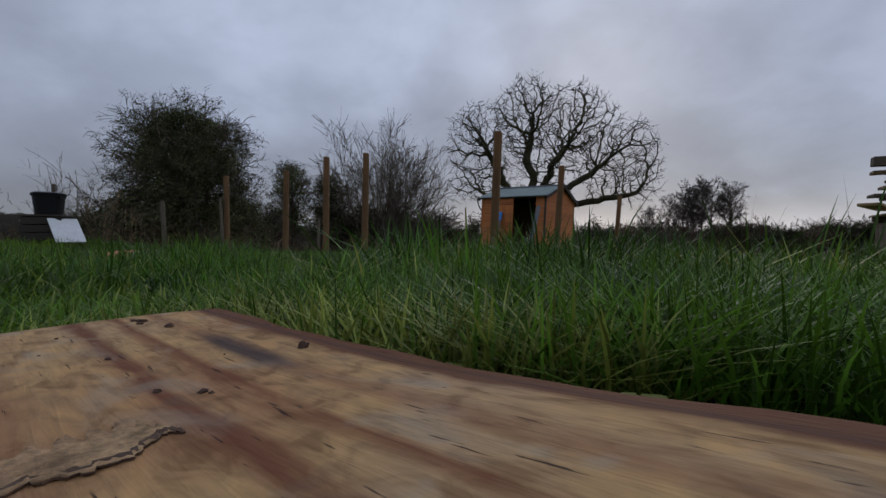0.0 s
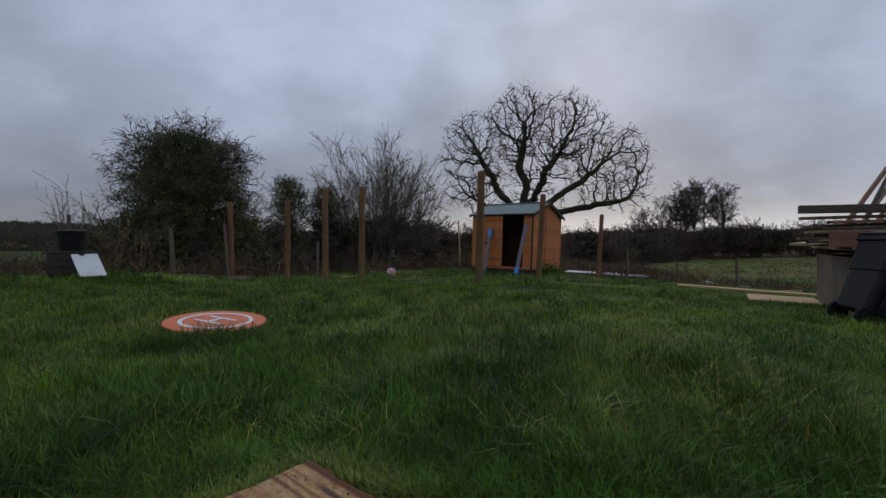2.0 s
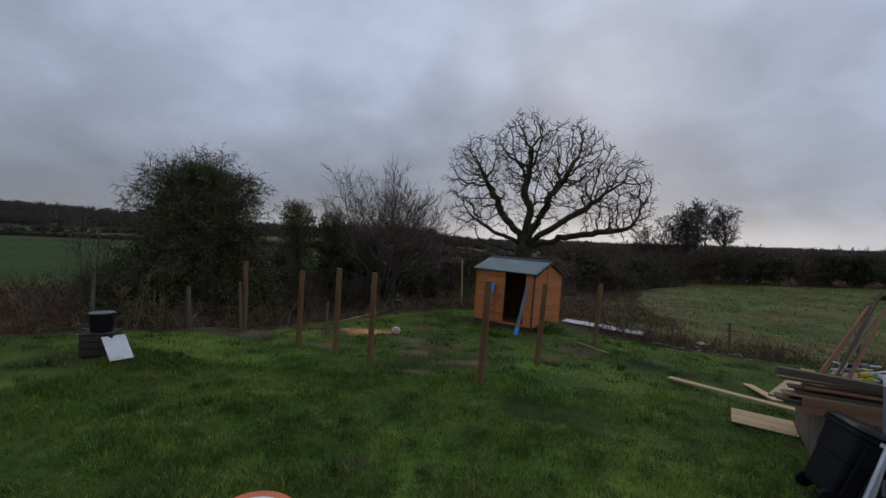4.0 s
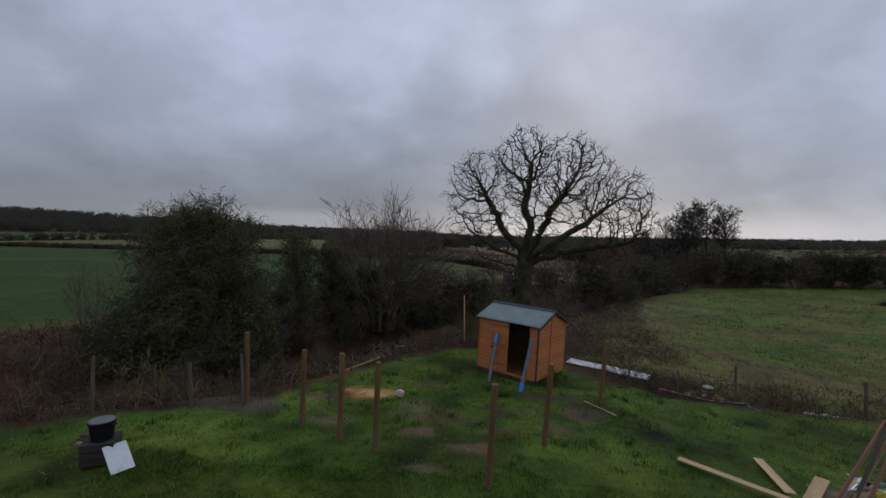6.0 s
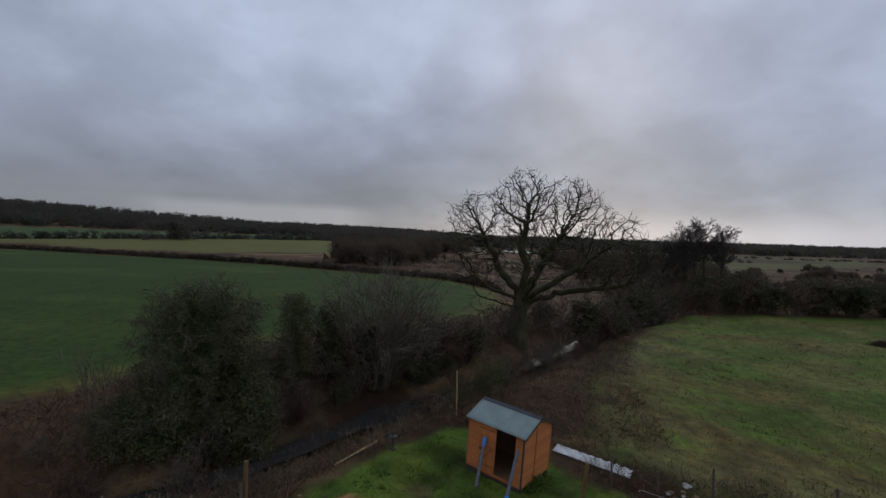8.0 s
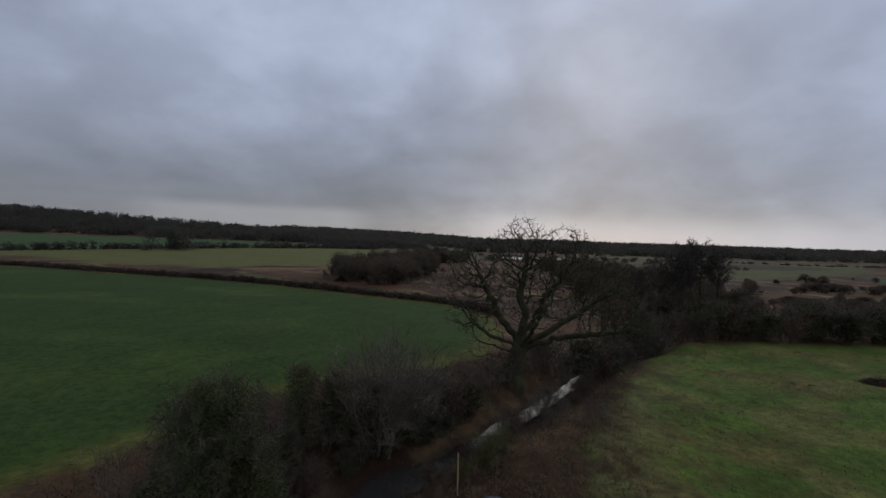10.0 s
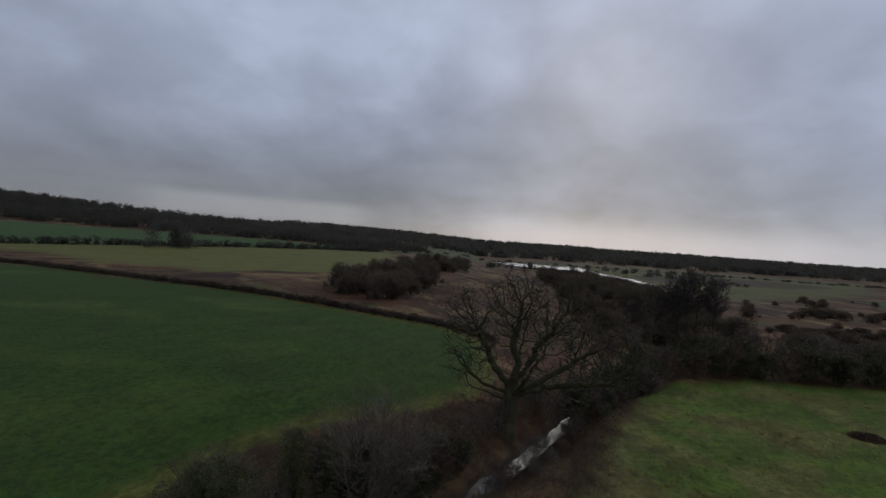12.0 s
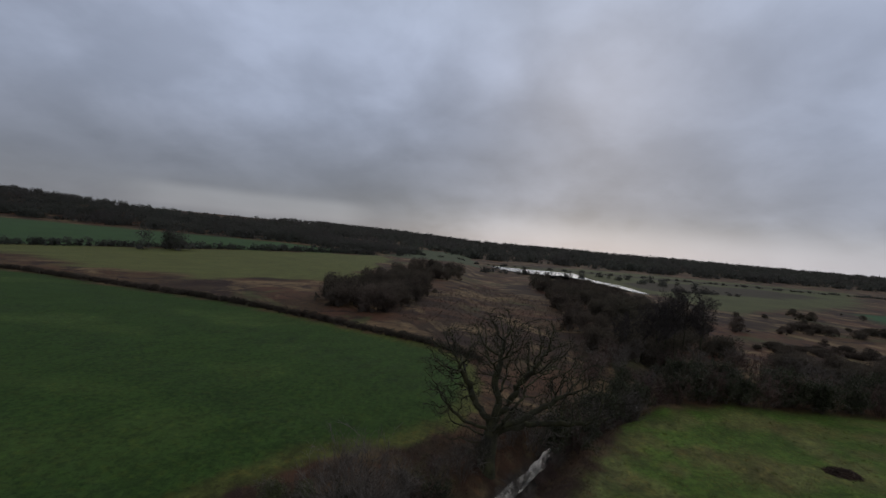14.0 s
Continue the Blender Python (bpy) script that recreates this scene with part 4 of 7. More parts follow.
def build_board():
    """Top face at z 0; the far corner at the origin, long edge along +x, width towards -y."""
    b = thing("plywood_board", BOARD, "weathered plywood board with brown streaks lying in the grass", "board")
    lx, wy, t = 0.95, 0.62, 0.018
    nx_, ny_ = 60, 40
    bm = bmesh.new()
    g = []
    for i in range(nx_ + 1):
        row = []
        for j in range(ny_ + 1):
            x, y = lx * i / nx_, -wy * j / ny_
            ex = 0.0022 * math.sin(x * 37) + 0.0012 * math.sin(x * 91 + 1)
            ey = 0.0020 * math.sin(y * 43) + 0.0010 * math.sin(y * 101 + 2)
            px = x + (ey if i == 0 else 0)
            py = y + (ex if j == 0 else 0)
            edge = min(i, nx_ - i, j, ny_ - j)
            z = -0.0016 if edge == 0 else 0.0
            z += 0.0007 * math.sin(x * 21 + y * 13) * math.sin(y * 33) + warp(x)
            row.append(bm.verts.new((px, py, z)))
        g.append(row)
    for i in range(nx_):
        for j in range(ny_):
            bm.faces.new((g[i][j], g[i][j + 1], g[i + 1][j + 1], g[i + 1][j]))
    ret = bmesh.ops.extrude_face_region(bm, geom=bm.faces[:])
    bmesh.ops.translate(bm, vec=(0, 0, -t), verts=[v for v in ret["geom"] if isinstance(v, bmesh.types.BMVert)])
    bmesh.ops.recalc_face_normals(bm, faces=bm.faces[:])
    part("sheet", bm, M_PLY, b)
    # torn veneer flake with a ragged lifted edge; a brown strip paints the torn edge and the shadow in the gap under it
    rng = random.Random(5)
    torn = ((0.252, -0.150), (0.240, -0.124), (0.2435, -0.116), (0.2425, -0.106), (0.2375, -0.1015), (0.2335, -0.097), (0.2365, -0.094))
    back = ((0.222, -0.150), (0.217, -0.124), (0.2165, -0.116), (0.216, -0.108), (0.218, -0.102), (0.223, -0.097), (0.2345, -0.0935))

    def along_line(pts, u):
        f = u * (len(pts) - 1)
        i = min(int(f), len(pts) - 2)
        w = f - i
        return pts[i][0] * (1 - w) + pts[i + 1][0] * w, pts[i][1] * (1 - w) + pts[i + 1][1] * w

    n, across = 54, 6
    bm, gap = bmesh.new(), bmesh.new()
    rows, dark_rows = [], []
    for i in range(n + 1):
        u = i / n
        tx, ty = along_line(torn, u)
        kx, ky = along_line(back, u)
        jag = rng.uniform(-0.0009, 0.0009) + 0.0007 * math.sin(i * 1.7)
        tx, ty = tx + jag, ty + rng.uniform(-0.0005, 0.0005)
        lift = 0.0006 * (1 - 0.5 * u) + rng.uniform(0, 0.00025)
        kx += 0.0035 * math.sin(i * 0.9) + rng.uniform(-0.002, 0.002)
        rows.append([bm.verts.new((kx + (tx - kx) * q / across, ky + (ty - ky) * q / across, 0.0002 + warp(kx + (tx - kx) * q / across) + lift * (q / across) ** 1.6 + rng.uniform(-0.0001, 0.0001))) for q in range(across + 1)])
        dark_rows.append([gap.verts.new((tx - 0.004, ty, 0.0006 + warp(tx))), gap.verts.new((tx + 0.0001 + rng.uniform(0, 0.0003), ty, 0.0006 + warp(tx)))])
    for mesh_, rr_ in ((bm, rows), (gap, dark_rows)):
        for p, q in zip(rr_, rr_[1:]):
            for k in range(len(p) - 1):
                mesh_.faces.new((p[k], p[k + 1], q[k + 1], q[k]))
        ret = bmesh.ops.extrude_face_region(mesh_, geom=mesh_.faces[:])
        bmesh.ops.translate(mesh_, vec=(0, 0, -0.0004), verts=[v for v in ret["geom"] if isinstance(v, bmesh.types.BMVert)])
        bmesh.ops.recalc_face_normals(mesh_, faces=mesh_.faces[:])
    part("veneer_flake", bm, M_SPLINTER, b, "lifted pale flake of torn veneer", smooth=True)
    part("torn_edge", gap, M_TORN_SHADE, b, "brown torn edge with the shadow under the flake in its colour")
    return b


build_board()
for i, (x, y, s) in enumerate(((0.175, -0.025, 0.0030), (0.035, -0.057, 0.0034), (0.029, -0.060, 0.0026), (0.044, -0.060, 0.0022), (0.066, -0.050, 0.0030), (0.193, -0.089, 0.0016), (0.205, -0.079, 0.0019), (0.208, -0.0775, 0.0012), (0.130, -0.091, 0.0016), (0.268, -0.030, 0.0010), (0.215, -0.058, 0.0006), (0.23, -0.048, 0.0007), (0.06, -0.10, 0.0012), (0.10, -0.11, 0.0010), (0.16, -0.055, 0.0008))):
    s *= 0.78
    rng = random.Random(i + 40)
    bm = bmesh.new()
    bmesh.ops.create_icosphere(bm, subdivisions=2, radius=1.0)
    for v in bm.verts:
        v.co = Vector((v.co.x * s * rng.uniform(0.6, 1.6), v.co.y * s * rng.uniform(0.6, 1.3), max(v.co.z, -0.3) * s * rng.uniform(0.5, 1.3) * (1.4 if i == 0 else 0.6)))
    c = part("soil_crumb", bm, M_DIRT)
    c.matrix_world = BOARD @ pose(x, y, warp(x) + s * 0.2, 0, 0, rng.uniform(0, 360))
    tagged(c, "small dark crumb of soil lying on the board", "soil", "crumbs on the board")


# ---- tub on its stand, with a white board leaning ----
def build_tub():
    x, y = -5.80, 7.40
    z = ground_z(x, y)
    crate = thing("wooden_crate", pose(x - 0.03, y + 0.02, z, 0, 0, 24), "low weathered wooden crate stand on the grass", "crate")
    for sx in (-0.22, 0.17):
        for sy in (-0.20, 0.15):
            part("leg", bx(sx, sx + 0.045, sy, sy + 0.045, -0.03, 0.36), M_WET, crate)
    for i in range(5):
        part("slat", bx(-0.24, 0.24, -0.24 + i * 0.098, -0.24 + i * 0.098 + 0.085, 0.36, 0.385), M_WET, crate)
    for z_ in (0.02, 0.135, 0.25):
        for sy in (-0.226, 0.196):
            part("side_board", bx(-0.23, 0.23, sy, sy + 0.022, z_, z_ + 0.10), M_WET, crate)
        for sx in (-0.245, 0.216):
            part("side_board", bx(sx, sx + 0.022, -0.19, 0.19, z_, z_ + 0.10), M_WET, crate)
    for k in range(3):
        off = thing("offcut", pose(x - 0.30 - 0.03 * k, y - 0.06 + 0.10 * k, z + 0.30 + 0.028 * k, 0, 0, 150 + 14 * k), "dark timber offcut pushed in under the tub", "offcut", "offcuts under the tub")
        part("board", bx(-0.26, 0.14, -0.045, 0.045, 0, 0.024), (M_PLANK_OLD, M_WET, M_WET)[k], off)
    tub = thing("tub", pose(x, y, z + 0.386, 0, 0, 0) @ Matrix.Scale(0.90, 4), "black plastic tub with a pale lid on a crate", "tub")
    part("body", lathe([(0.165, 0.0), (0.175, 0.01), (0.205, 0.31), (0.222, 0.315), (0.225, 0.345), (0.21, 0.35)], 32), M_BLACK, tub, smooth=False)
    part("lid", lathe([(0.205, 0.351), (0.21, 0.358), (0.20, 0.366), (0.03, 0.372)], 32), M_GREY, tub, "grey lid wet with rain")
    for s in (-1, 1):
        part("handle", bx(s * 0.215 - 0.012, s * 0.215 + 0.024 * s + 0.012, -0.05, 0.05, 0.27, 0.30), M_BLACK, tub)
    a = Vector((-5.33, 7.03, ground_z(-5.33, 7.03) + 0.02))
    w = thing("white_board", Matrix.Translation(a) @ pose(0, 0, 0, 0, 0, 60) @ pose(0, 0, 0, 43, 0, 0), "white rectangular board leaning against the crate", "board")
    part("panel", bx(0, 0.34, 0, 0.50, 0, 0.018), M_WHITE, w)


build_tub()

# ball
bm = bmesh.new()
bmesh.ops.create_icosphere(bm, subdivisions=3, radius=0.115)
ball = thing("ball", pose(-1.46, 11.95, ground_z(-1.46, 11.95) + 0.10, 20, 30, 10), "small pink and white ball lying on the lawn", "ball")
part("skin", bm, M_BALL, ball, smooth=True)
for a in (0, 90):
    bm = bmesh.new()
    rr = [[bm.verts.new((q * math.cos(i * math.tau / 32), q * math.sin(i * math.tau / 32), zz)) for i in range(32)] for q, zz in ((0.1135, -0.018), (0.117, -0.014), (0.117, 0.014), (0.1135, 0.018))]
    for p, q in zip(rr, rr[1:]):
        for i in range(32):
            bm.faces.new((p[i], p[(i + 1) % 32], q[(i + 1) % 32], q[i]))
    s = part("stripe", bm, M_WHITE, ball, "white band", smooth=True)
    s.matrix_local = pose(0, 0, 0, a, 0, 0)

# small dark garden ornament
orn = lathe([(0.10, 0.0), (0.11, 0.03), (0.05, 0.06), (0.035, 0.14), (0.05, 0.2), (0.035, 0.3), (0.03, 0.42), (0.06, 0.44), (0.15, 0.47), (0.16, 0.5), (0.06, 0.5), (0.045, 0.56), (0.06, 0.62), (0.055, 0.68), (0.02, 0.72)], 16)
o = part("garden_ornament", orn, M_IRON, smooth=True)
o.matrix_world = pose(-2.06, 15.85, ground_z(-2.06, 15.85))
tagged(o, "small dark cast ornament on a slim pedestal", "ornament")

log = thing("long_pole", beam_pose((-4.0, 14.9, ground_z(-4.0, 14.9) + 0.05), (-2.75, 16.6, ground_z(-2.75, 16.6) + 0.10)), "pale peeled pole lying along the bank", "pole")
part("shaft", bx(0, 2.05, -0.035, 0.035, -0.035, 0.035, bevel=0.018), M_PLANK, log)
st = thing("short_stick", beam_pose((3.55, 12.45, ground_z(3.55, 12.45) + 0.04), (4.2, 11.7, ground_z(4.2, 11.7) + 0.03)), "pale split stick lying by a post", "stick")
part("shaft", bx(0, 0.95, -0.025, 0.025, -0.012, 0.012), M_PLANK, st)

# pale sheet lying beside the shed
sheet_z = max(ground_z(4.10 + 2.85 * f * math.cos(radians(-31)) - q * math.sin(radians(-31)), 16.95 + 2.85 * f * math.sin(radians(-31)) + q * math.cos(radians(-31))) + 2.85 * f * math.sin(radians(2.6)) for f in (0, 0.25, 0.5, 0.75, 1) for q in (0, 0.3, 0.55))
sh = thing("pale_sheet", pose(4.10, 16.95, sheet_z + 0.03, 2, 2.6, -31), "mottled white sheet lying on a dark frame at the lawn's edge", "sheet")
part("frame_rail", bx(0, 2.85, -0.03, 0.02, -0.12, 0.005), M_PLANK_DARK, sh)
part("frame_rail", bx(0, 2.85, 0.50, 0.55, -0.12, 0.005), M_PLANK_DARK, sh)
bm = bmesh.new()
gr = [[bm.verts.new((2.85 * i / 30, -0.03 + 0.60 * j / 8 + (0.05 * math.sin(i * 1.9) + 0.04 * math.sin(i * 4.3) if j == 8 else 0), 0.008 + 0.008 * math.sin(i * 0.9) * math.sin(j * 1.1))) for j in range(9)] for i in range(31)]
for i in range(30):
    for j in range(8):
        bm.faces.new((gr[i][j], gr[i + 1][j], gr[i + 1][j + 1], gr[i][j + 1]))
ret = bmesh.ops.extrude_face_region(bm, geom=bm.faces[:])
bmesh.ops.translate(bm, vec=(0, 0, 0.006), verts=[v for v in ret["geom"] if isinstance(v, bmesh.types.BMVert)])
bmesh.ops.recalc_face_normals(bm, faces=bm.faces[:])
part("covering", bm, M_SHEET, sh, "crumpled white covering", smooth=True)


# ---- timber heap and bin ----
def plank(a, b, w, t, mat, label, group="loose planks", roll=0.0, name="plank"):
    n = (Vector(b) - Vector(a)).length
    ob = thing(name, beam_pose(a, b, roll), label, "plank", group)
    bm = bx(0, n, -w / 2, w / 2, -t / 2, t / 2, bevel=0.003)
    bmesh.ops.subdivide_edges(bm, edges=[e for e in bm.edges if abs((e.verts[0].co - e.verts[1].co).x) > n * 0.8], cuts=4)
    for v in bm.verts:
        v.co.z += 0.004 * math.sin(v.co.x * 2.3 + w * 9) * n * 0.4
        v.co.y += 0.003 * math.sin(v.co.x * 1.7 + n)
    part("board", bm, mat, ob)
    return ob


def gz(x, y, dz=0.0):
    return (x, y, ground_z(x, y) + dz)


plank(gz(4.55, 9.30, 0.06), gz(6.10, 7.85, 0.09), 0.15, 0.03, M_PLANK, "long pale sawn plank lying on the grass")
plank(gz(6.5, 9.95, 0.05), gz(5.95, 8.25, 0.13), 0.17, 0.025, M_PLANK, "pale sawn plank lying across another")
pan = thing("tan_panel", pose(4.95, 7.25, ground_z(4.95, 7.1) + 0.06, 1, 2, -30), "tan board panel lying flat on the grass", "board")
part("panel", bx(-0.35, 0.45, -0.35, 0.30, 0, 0.015), M_PLANK, pan)


def build_bin():
    x, y = 4.46, 4.95
    z = ground_z(x, y)
    b = thing("black_bin", pose(x, y, z - 0.01, 0, 22, -10) @ Matrix.Scale(0.94, 4), "big black plastic bin tipped over against a wooden crate", "bin")

    def shell(levels, seg=5):
        """A rounded box that changes its size from level to level: (half width, half depth, corner, height)."""
        bm = bmesh.new()
        rings = []
        for hw, hd, c, zz in levels:
            ring = []
            for q, (sx, sy) in enumerate(((1, 1), (-1, 1), (-1, -1), (1, -1))):
                for k in range(seg + 1):
                    a = math.radians(90 * q + 90 * k / seg)
                    ring.append(bm.verts.new((-0.27 + sx * (hw - c) + c * math.cos(a), sy * (hd - c) + c * math.sin(a), zz)))
            rings.append(ring)
        for p, q in zip(rings, rings[1:]):
            for k in range(len(p)):
                j = (k + 1) % len(p)
                bm.faces.new((p[k], p[j], q[j], q[k]))
        bm.faces.new(rings[0][::-1])
        bm.faces.new(rings[-1])
        return bm

    part("body", shell([(0.23, 0.22, 0.05, 0.0), (0.245, 0.235, 0.06, 0.02), (0.255, 0.245, 0.06, 0.40), (0.265, 0.255, 0.06, 0.41), (0.275, 0.265, 0.06, 0.72)]), M_BLACK, b)
    part("rim", shell([(0.285, 0.275, 0.07, 0.70), (0.30, 0.29, 0.07, 0.71), (0.30, 0.29, 0.07, 0.745), (0.285, 0.275, 0.07, 0.755)]), M_BLACK, b, "thick rim")
    part("lid", shell([(0.295, 0.285, 0.07, 0.757), (0.30, 0.29, 0.08, 0.775), (0.27, 0.26, 0.08, 0.81), (0.19, 0.18, 0.08, 0.83)]), M_BLACK, b, "domed black lid")
    part("label_plate", bx(-0.36, -0.18, -0.30, -0.285, 0.70, 0.745), M_WHITE, b, "white label plate")
    for k in range(3):
        part("rib", bx(-0.44 + k * 0.15, -0.41 + k * 0.15, -0.272, -0.24, 0.06, 0.66, bevel=0.008), M_BLACK, b)
    for sy in (-0.20, 0.20):
        part("wheel", lathe([(0.03, -0.025), (0.085, -0.022), (0.095, 0.0), (0.085, 0.022), (0.03, 0.025)], 20), M_BLACK, b).matrix_local = pose(-0.47, sy, -0.03, 90, 0, 0)
    c = thing("timber_crate", pose(4.57, 5.47, ground_z(4.9, 5.9), 0, 0, -28), "big rough timber crate with weathered panel sides", "crate")
    lx, ly, hh = 1.6, 1.80, 0.76
    for px, py in ((0, 0), (lx, 0), (0, ly), (lx, ly)):
        part("corner_post", bx(px - 0.05, px + 0.05, py - 0.05, py + 0.05, -0.1, hh), M_POST_GREY, c, "brown corner post")
    for y0 in (-0.045, ly + 0.030):
        part("side_panel", bx(-0.02, lx + 0.02, y0, y0 + 0.015, -0.02, hh - 0.08), M_POST_GREY, c, "weathered grey-tan panel")
        part("top_rail", bx(-0.08, lx + 0.08, y0 - 0.03, y0 + 0.045, hh - 0.07, hh), M_PLANK_DARK, c)
    for x0 in (-0.045, lx + 0.030):
        part("side_panel", bx(x0, x0 + 0.015, -0.02, ly + 0.02, -0.02, hh - 0.08), M_POST_GREY, c)
    for k in range(12):
        part("top_board", bx(-0.10, lx + 0.10, -0.10 + k * 0.167, 0.06 + k * 0.167, hh + 0.002, hh + 0.024), M_PLANK_OLD, c)
    return c


build_bin()
# planks, beam and slanting timbers on the crate
zt = ground_z(4.9, 5.9) + 0.785
CR = pose(4.20, 5.62, zt, 0, 0, -28)


def on_crate(x, y, z):
    return tuple(CR @ Vector((x, y, z)))


for dx_ in (0.25, 1.35):
    sp_ = thing("spacer_block", CR @ pose(dx_, 0.12, 0.001), "short timber block spacing out the plank stack", "block", "spacer blocks")
    part("block", bx(-0.04, 0.04, -0.14, 0.14, 0, 0.06), M_PLANK_DARK, sp_)
# darker plank colours here stand in for the stack being seen against the light
for i in range(7):
    zz = 0.076 + i * 0.034
    y0 = 0.10 + 0.035 * (i % 3)
    plank(on_crate(-0.05 - 0.10 * (i % 2) + 0.03 * i, y0, zz), on_crate(1.9 + 0.1 * (i % 3), y0 + 0.02, zz), (0.16, 0.22, 0.13)[i % 3], 0.028, (M_PLANK_DARK, M_PLANK_OLD, M_PLANK_RED, M_PLANK_DARK)[(i * 3) % 4], "weathered plank in a stack on a crate", "stacked planks")
plank(on_crate(0.10, -0.06, 0.10), on_crate(1.75, -0.06, 0.09), 0.17, 0.025, M_PLANK_RED, "wide reddish board on edge against the stack", "stacked planks", roll=85)
plank(on_crate(-0.10, 0.20, 0.335), on_crate(2.0, 0.10, 0.315), 0.15, 0.03, M_PLANK_OLD, "weathered plank on top of a plank stack", "stacked planks")
plank(on_crate(-0.12, 0.10, 0.43), on_crate(2.1, 0.02, 0.345), 0.11, 0.085, M_PLANK_DARK, "heavy dark wet timber beam on top of a plank stack", "stacked planks")
for k, (x0, y0, x1, y1, w, mt) in enumerate(((-0.08, 0.34, 0.50, 2.05, 0.17, M_PLANK), (0.20, 0.34, 0.92, 2.35, 0.09, M_PLANK), (0.42, 0.34, 1.06, 2.30, 0.16, M_PLANK_OLD), (1.05, 0.34, 1.55, 1.80, 0.20, M_PLANK))):
    plank(on_crate(x0, y0, 0.045 + 0.002 * k), on_crate(x1, y1, 0.075 + 0.002 * k), w, 0.03, mt, "pale sawn plank lying across the crate", "planks across the crate")
saw = thing("hand_saw", CR @ pose(0.52, 1.28, 0.115, 0, 0, 68), "long black saw lying on the planks", "saw")
part("blade", bx(0.10, 0.62, -0.035, 0.035, 0, 0.006), M_IRON, saw)
part("grip", bx(-0.04, 0.11, -0.045, 0.045, -0.008, 0.022, bevel=0.01), M_BLACK, saw, "black grip")
for k, (bx0, by0, tx, ty, tz, w, mt) in enumerate(((0.34, 0.90, 1.14, 1.98, 1.12, 0.046, M_PLANK_RED), (0.50, 0.94, 1.20, 1.94, 0.98, 0.040, M_PLANK_OLD), (0.54, 0.98, 1.30, 2.14, 1.34, 0.034, M_PLANK_DARK), (0.66, 0.96, 1.38, 2.10, 1.22, 0.036, M_PLANK_RED))):
    plank(on_crate(bx0, by0, 0.10), on_crate(tx, ty, tz), w, 0.035, mt, "slim brown timber standing on a slant in the heap", "leaning timbers", roll=70)
rake = thing("tool_handle", beam_pose((4.40, 4.69, 0.02), (4.62, 4.95, 1.10)), "slim grey tool handle with a white end", "tool")
part("shaft", lathe([(0.014, 0), (0.015, 0.01), (0.015, 1.02), (0.014, 1.03)], 12), M_GREY, rake, smooth=True).matrix_local = pose(0, 0, 0, 0, 90, 0)
part("end_cap", lathe([(0.018, 0), (0.020, 0.01), (0.020, 0.11), (0.014, 0.12)], 12), M_WHITE, rake, "white end", smooth=True).matrix_local = pose(1.03, 0, 0, 0, 90, 0)
for k, (x, y, tx, ty, tz) in enumerate(((3.85, 4.39, 4.78, 4.69, 1.48), (4.00, 4.45, 4.71, 4.67, 1.60), (4.22, 4.49, 4.83, 4.71, 1.45), (4.55, 4.43, 5.05, 4.71, 1.38))):
    a, b = Vector(gz(x, y, -0.02)), Vector((tx, ty, tz))
    t = thing("metal_tube", beam_pose(a, b), "pale galvanised tube leaning against the timber heap", "tube", "leaning tubes")
    part("shaft", lathe([(0.018, 0), (0.020, 0.004), (0.020, (b - a).length - 0.004), (0.018, (b - a).length)], 14), M_GALV, t, smooth=True).matrix_local = pose(0, 0, 0, 0, 90, 0)
# tools on the heap
rng = random.Random(12)
for k, mat in enumerate((M_YELLOW, M_YELLOW, M_GREY, M_BLACK, M_YELLOW, M_WHITE, M_GREY, M_YELLOW, M_BLACK, M_WHITE, M_GREY)):
    lx_, ly_ = 0.86 + 0.34 * rng.random(), 1.50 + 0.40 * rng.random()
    t = thing("hand_tool", CR @ pose(lx_, ly_, 0.10 + 0.022 * k, rng.uniform(-15, 15), rng.uniform(-12, 12), rng.uniform(0, 360)), "small tool with a coloured grip on the timber heap", "tool", "tools on the heap")
    part("grip", bx(0, 0.14, -0.03, 0.03, -0.025, 0.03, bevel=0.01), mat, t, "coloured grip")
    part("shaft", bx(0.14, 0.36, -0.012, 0.012, -0.006, 0.014), M_GALV, t, "bare metal shaft")
red = thing("red_toy", pose(3.05, 2.35, ground_z(3.05, 2.35) + 0.06, 10, 0, 35), "small red plastic object lying in the grass", "toy")
part("body", bx(-0.06, 0.06, -0.03, 0.03, -0.03, 0.04, bevel=0.015), M_RED, red)
part("arm", bx(0.04, 0.12, -0.012, 0.012, 0.0, 0.03, bevel=0.006), M_RED, red)


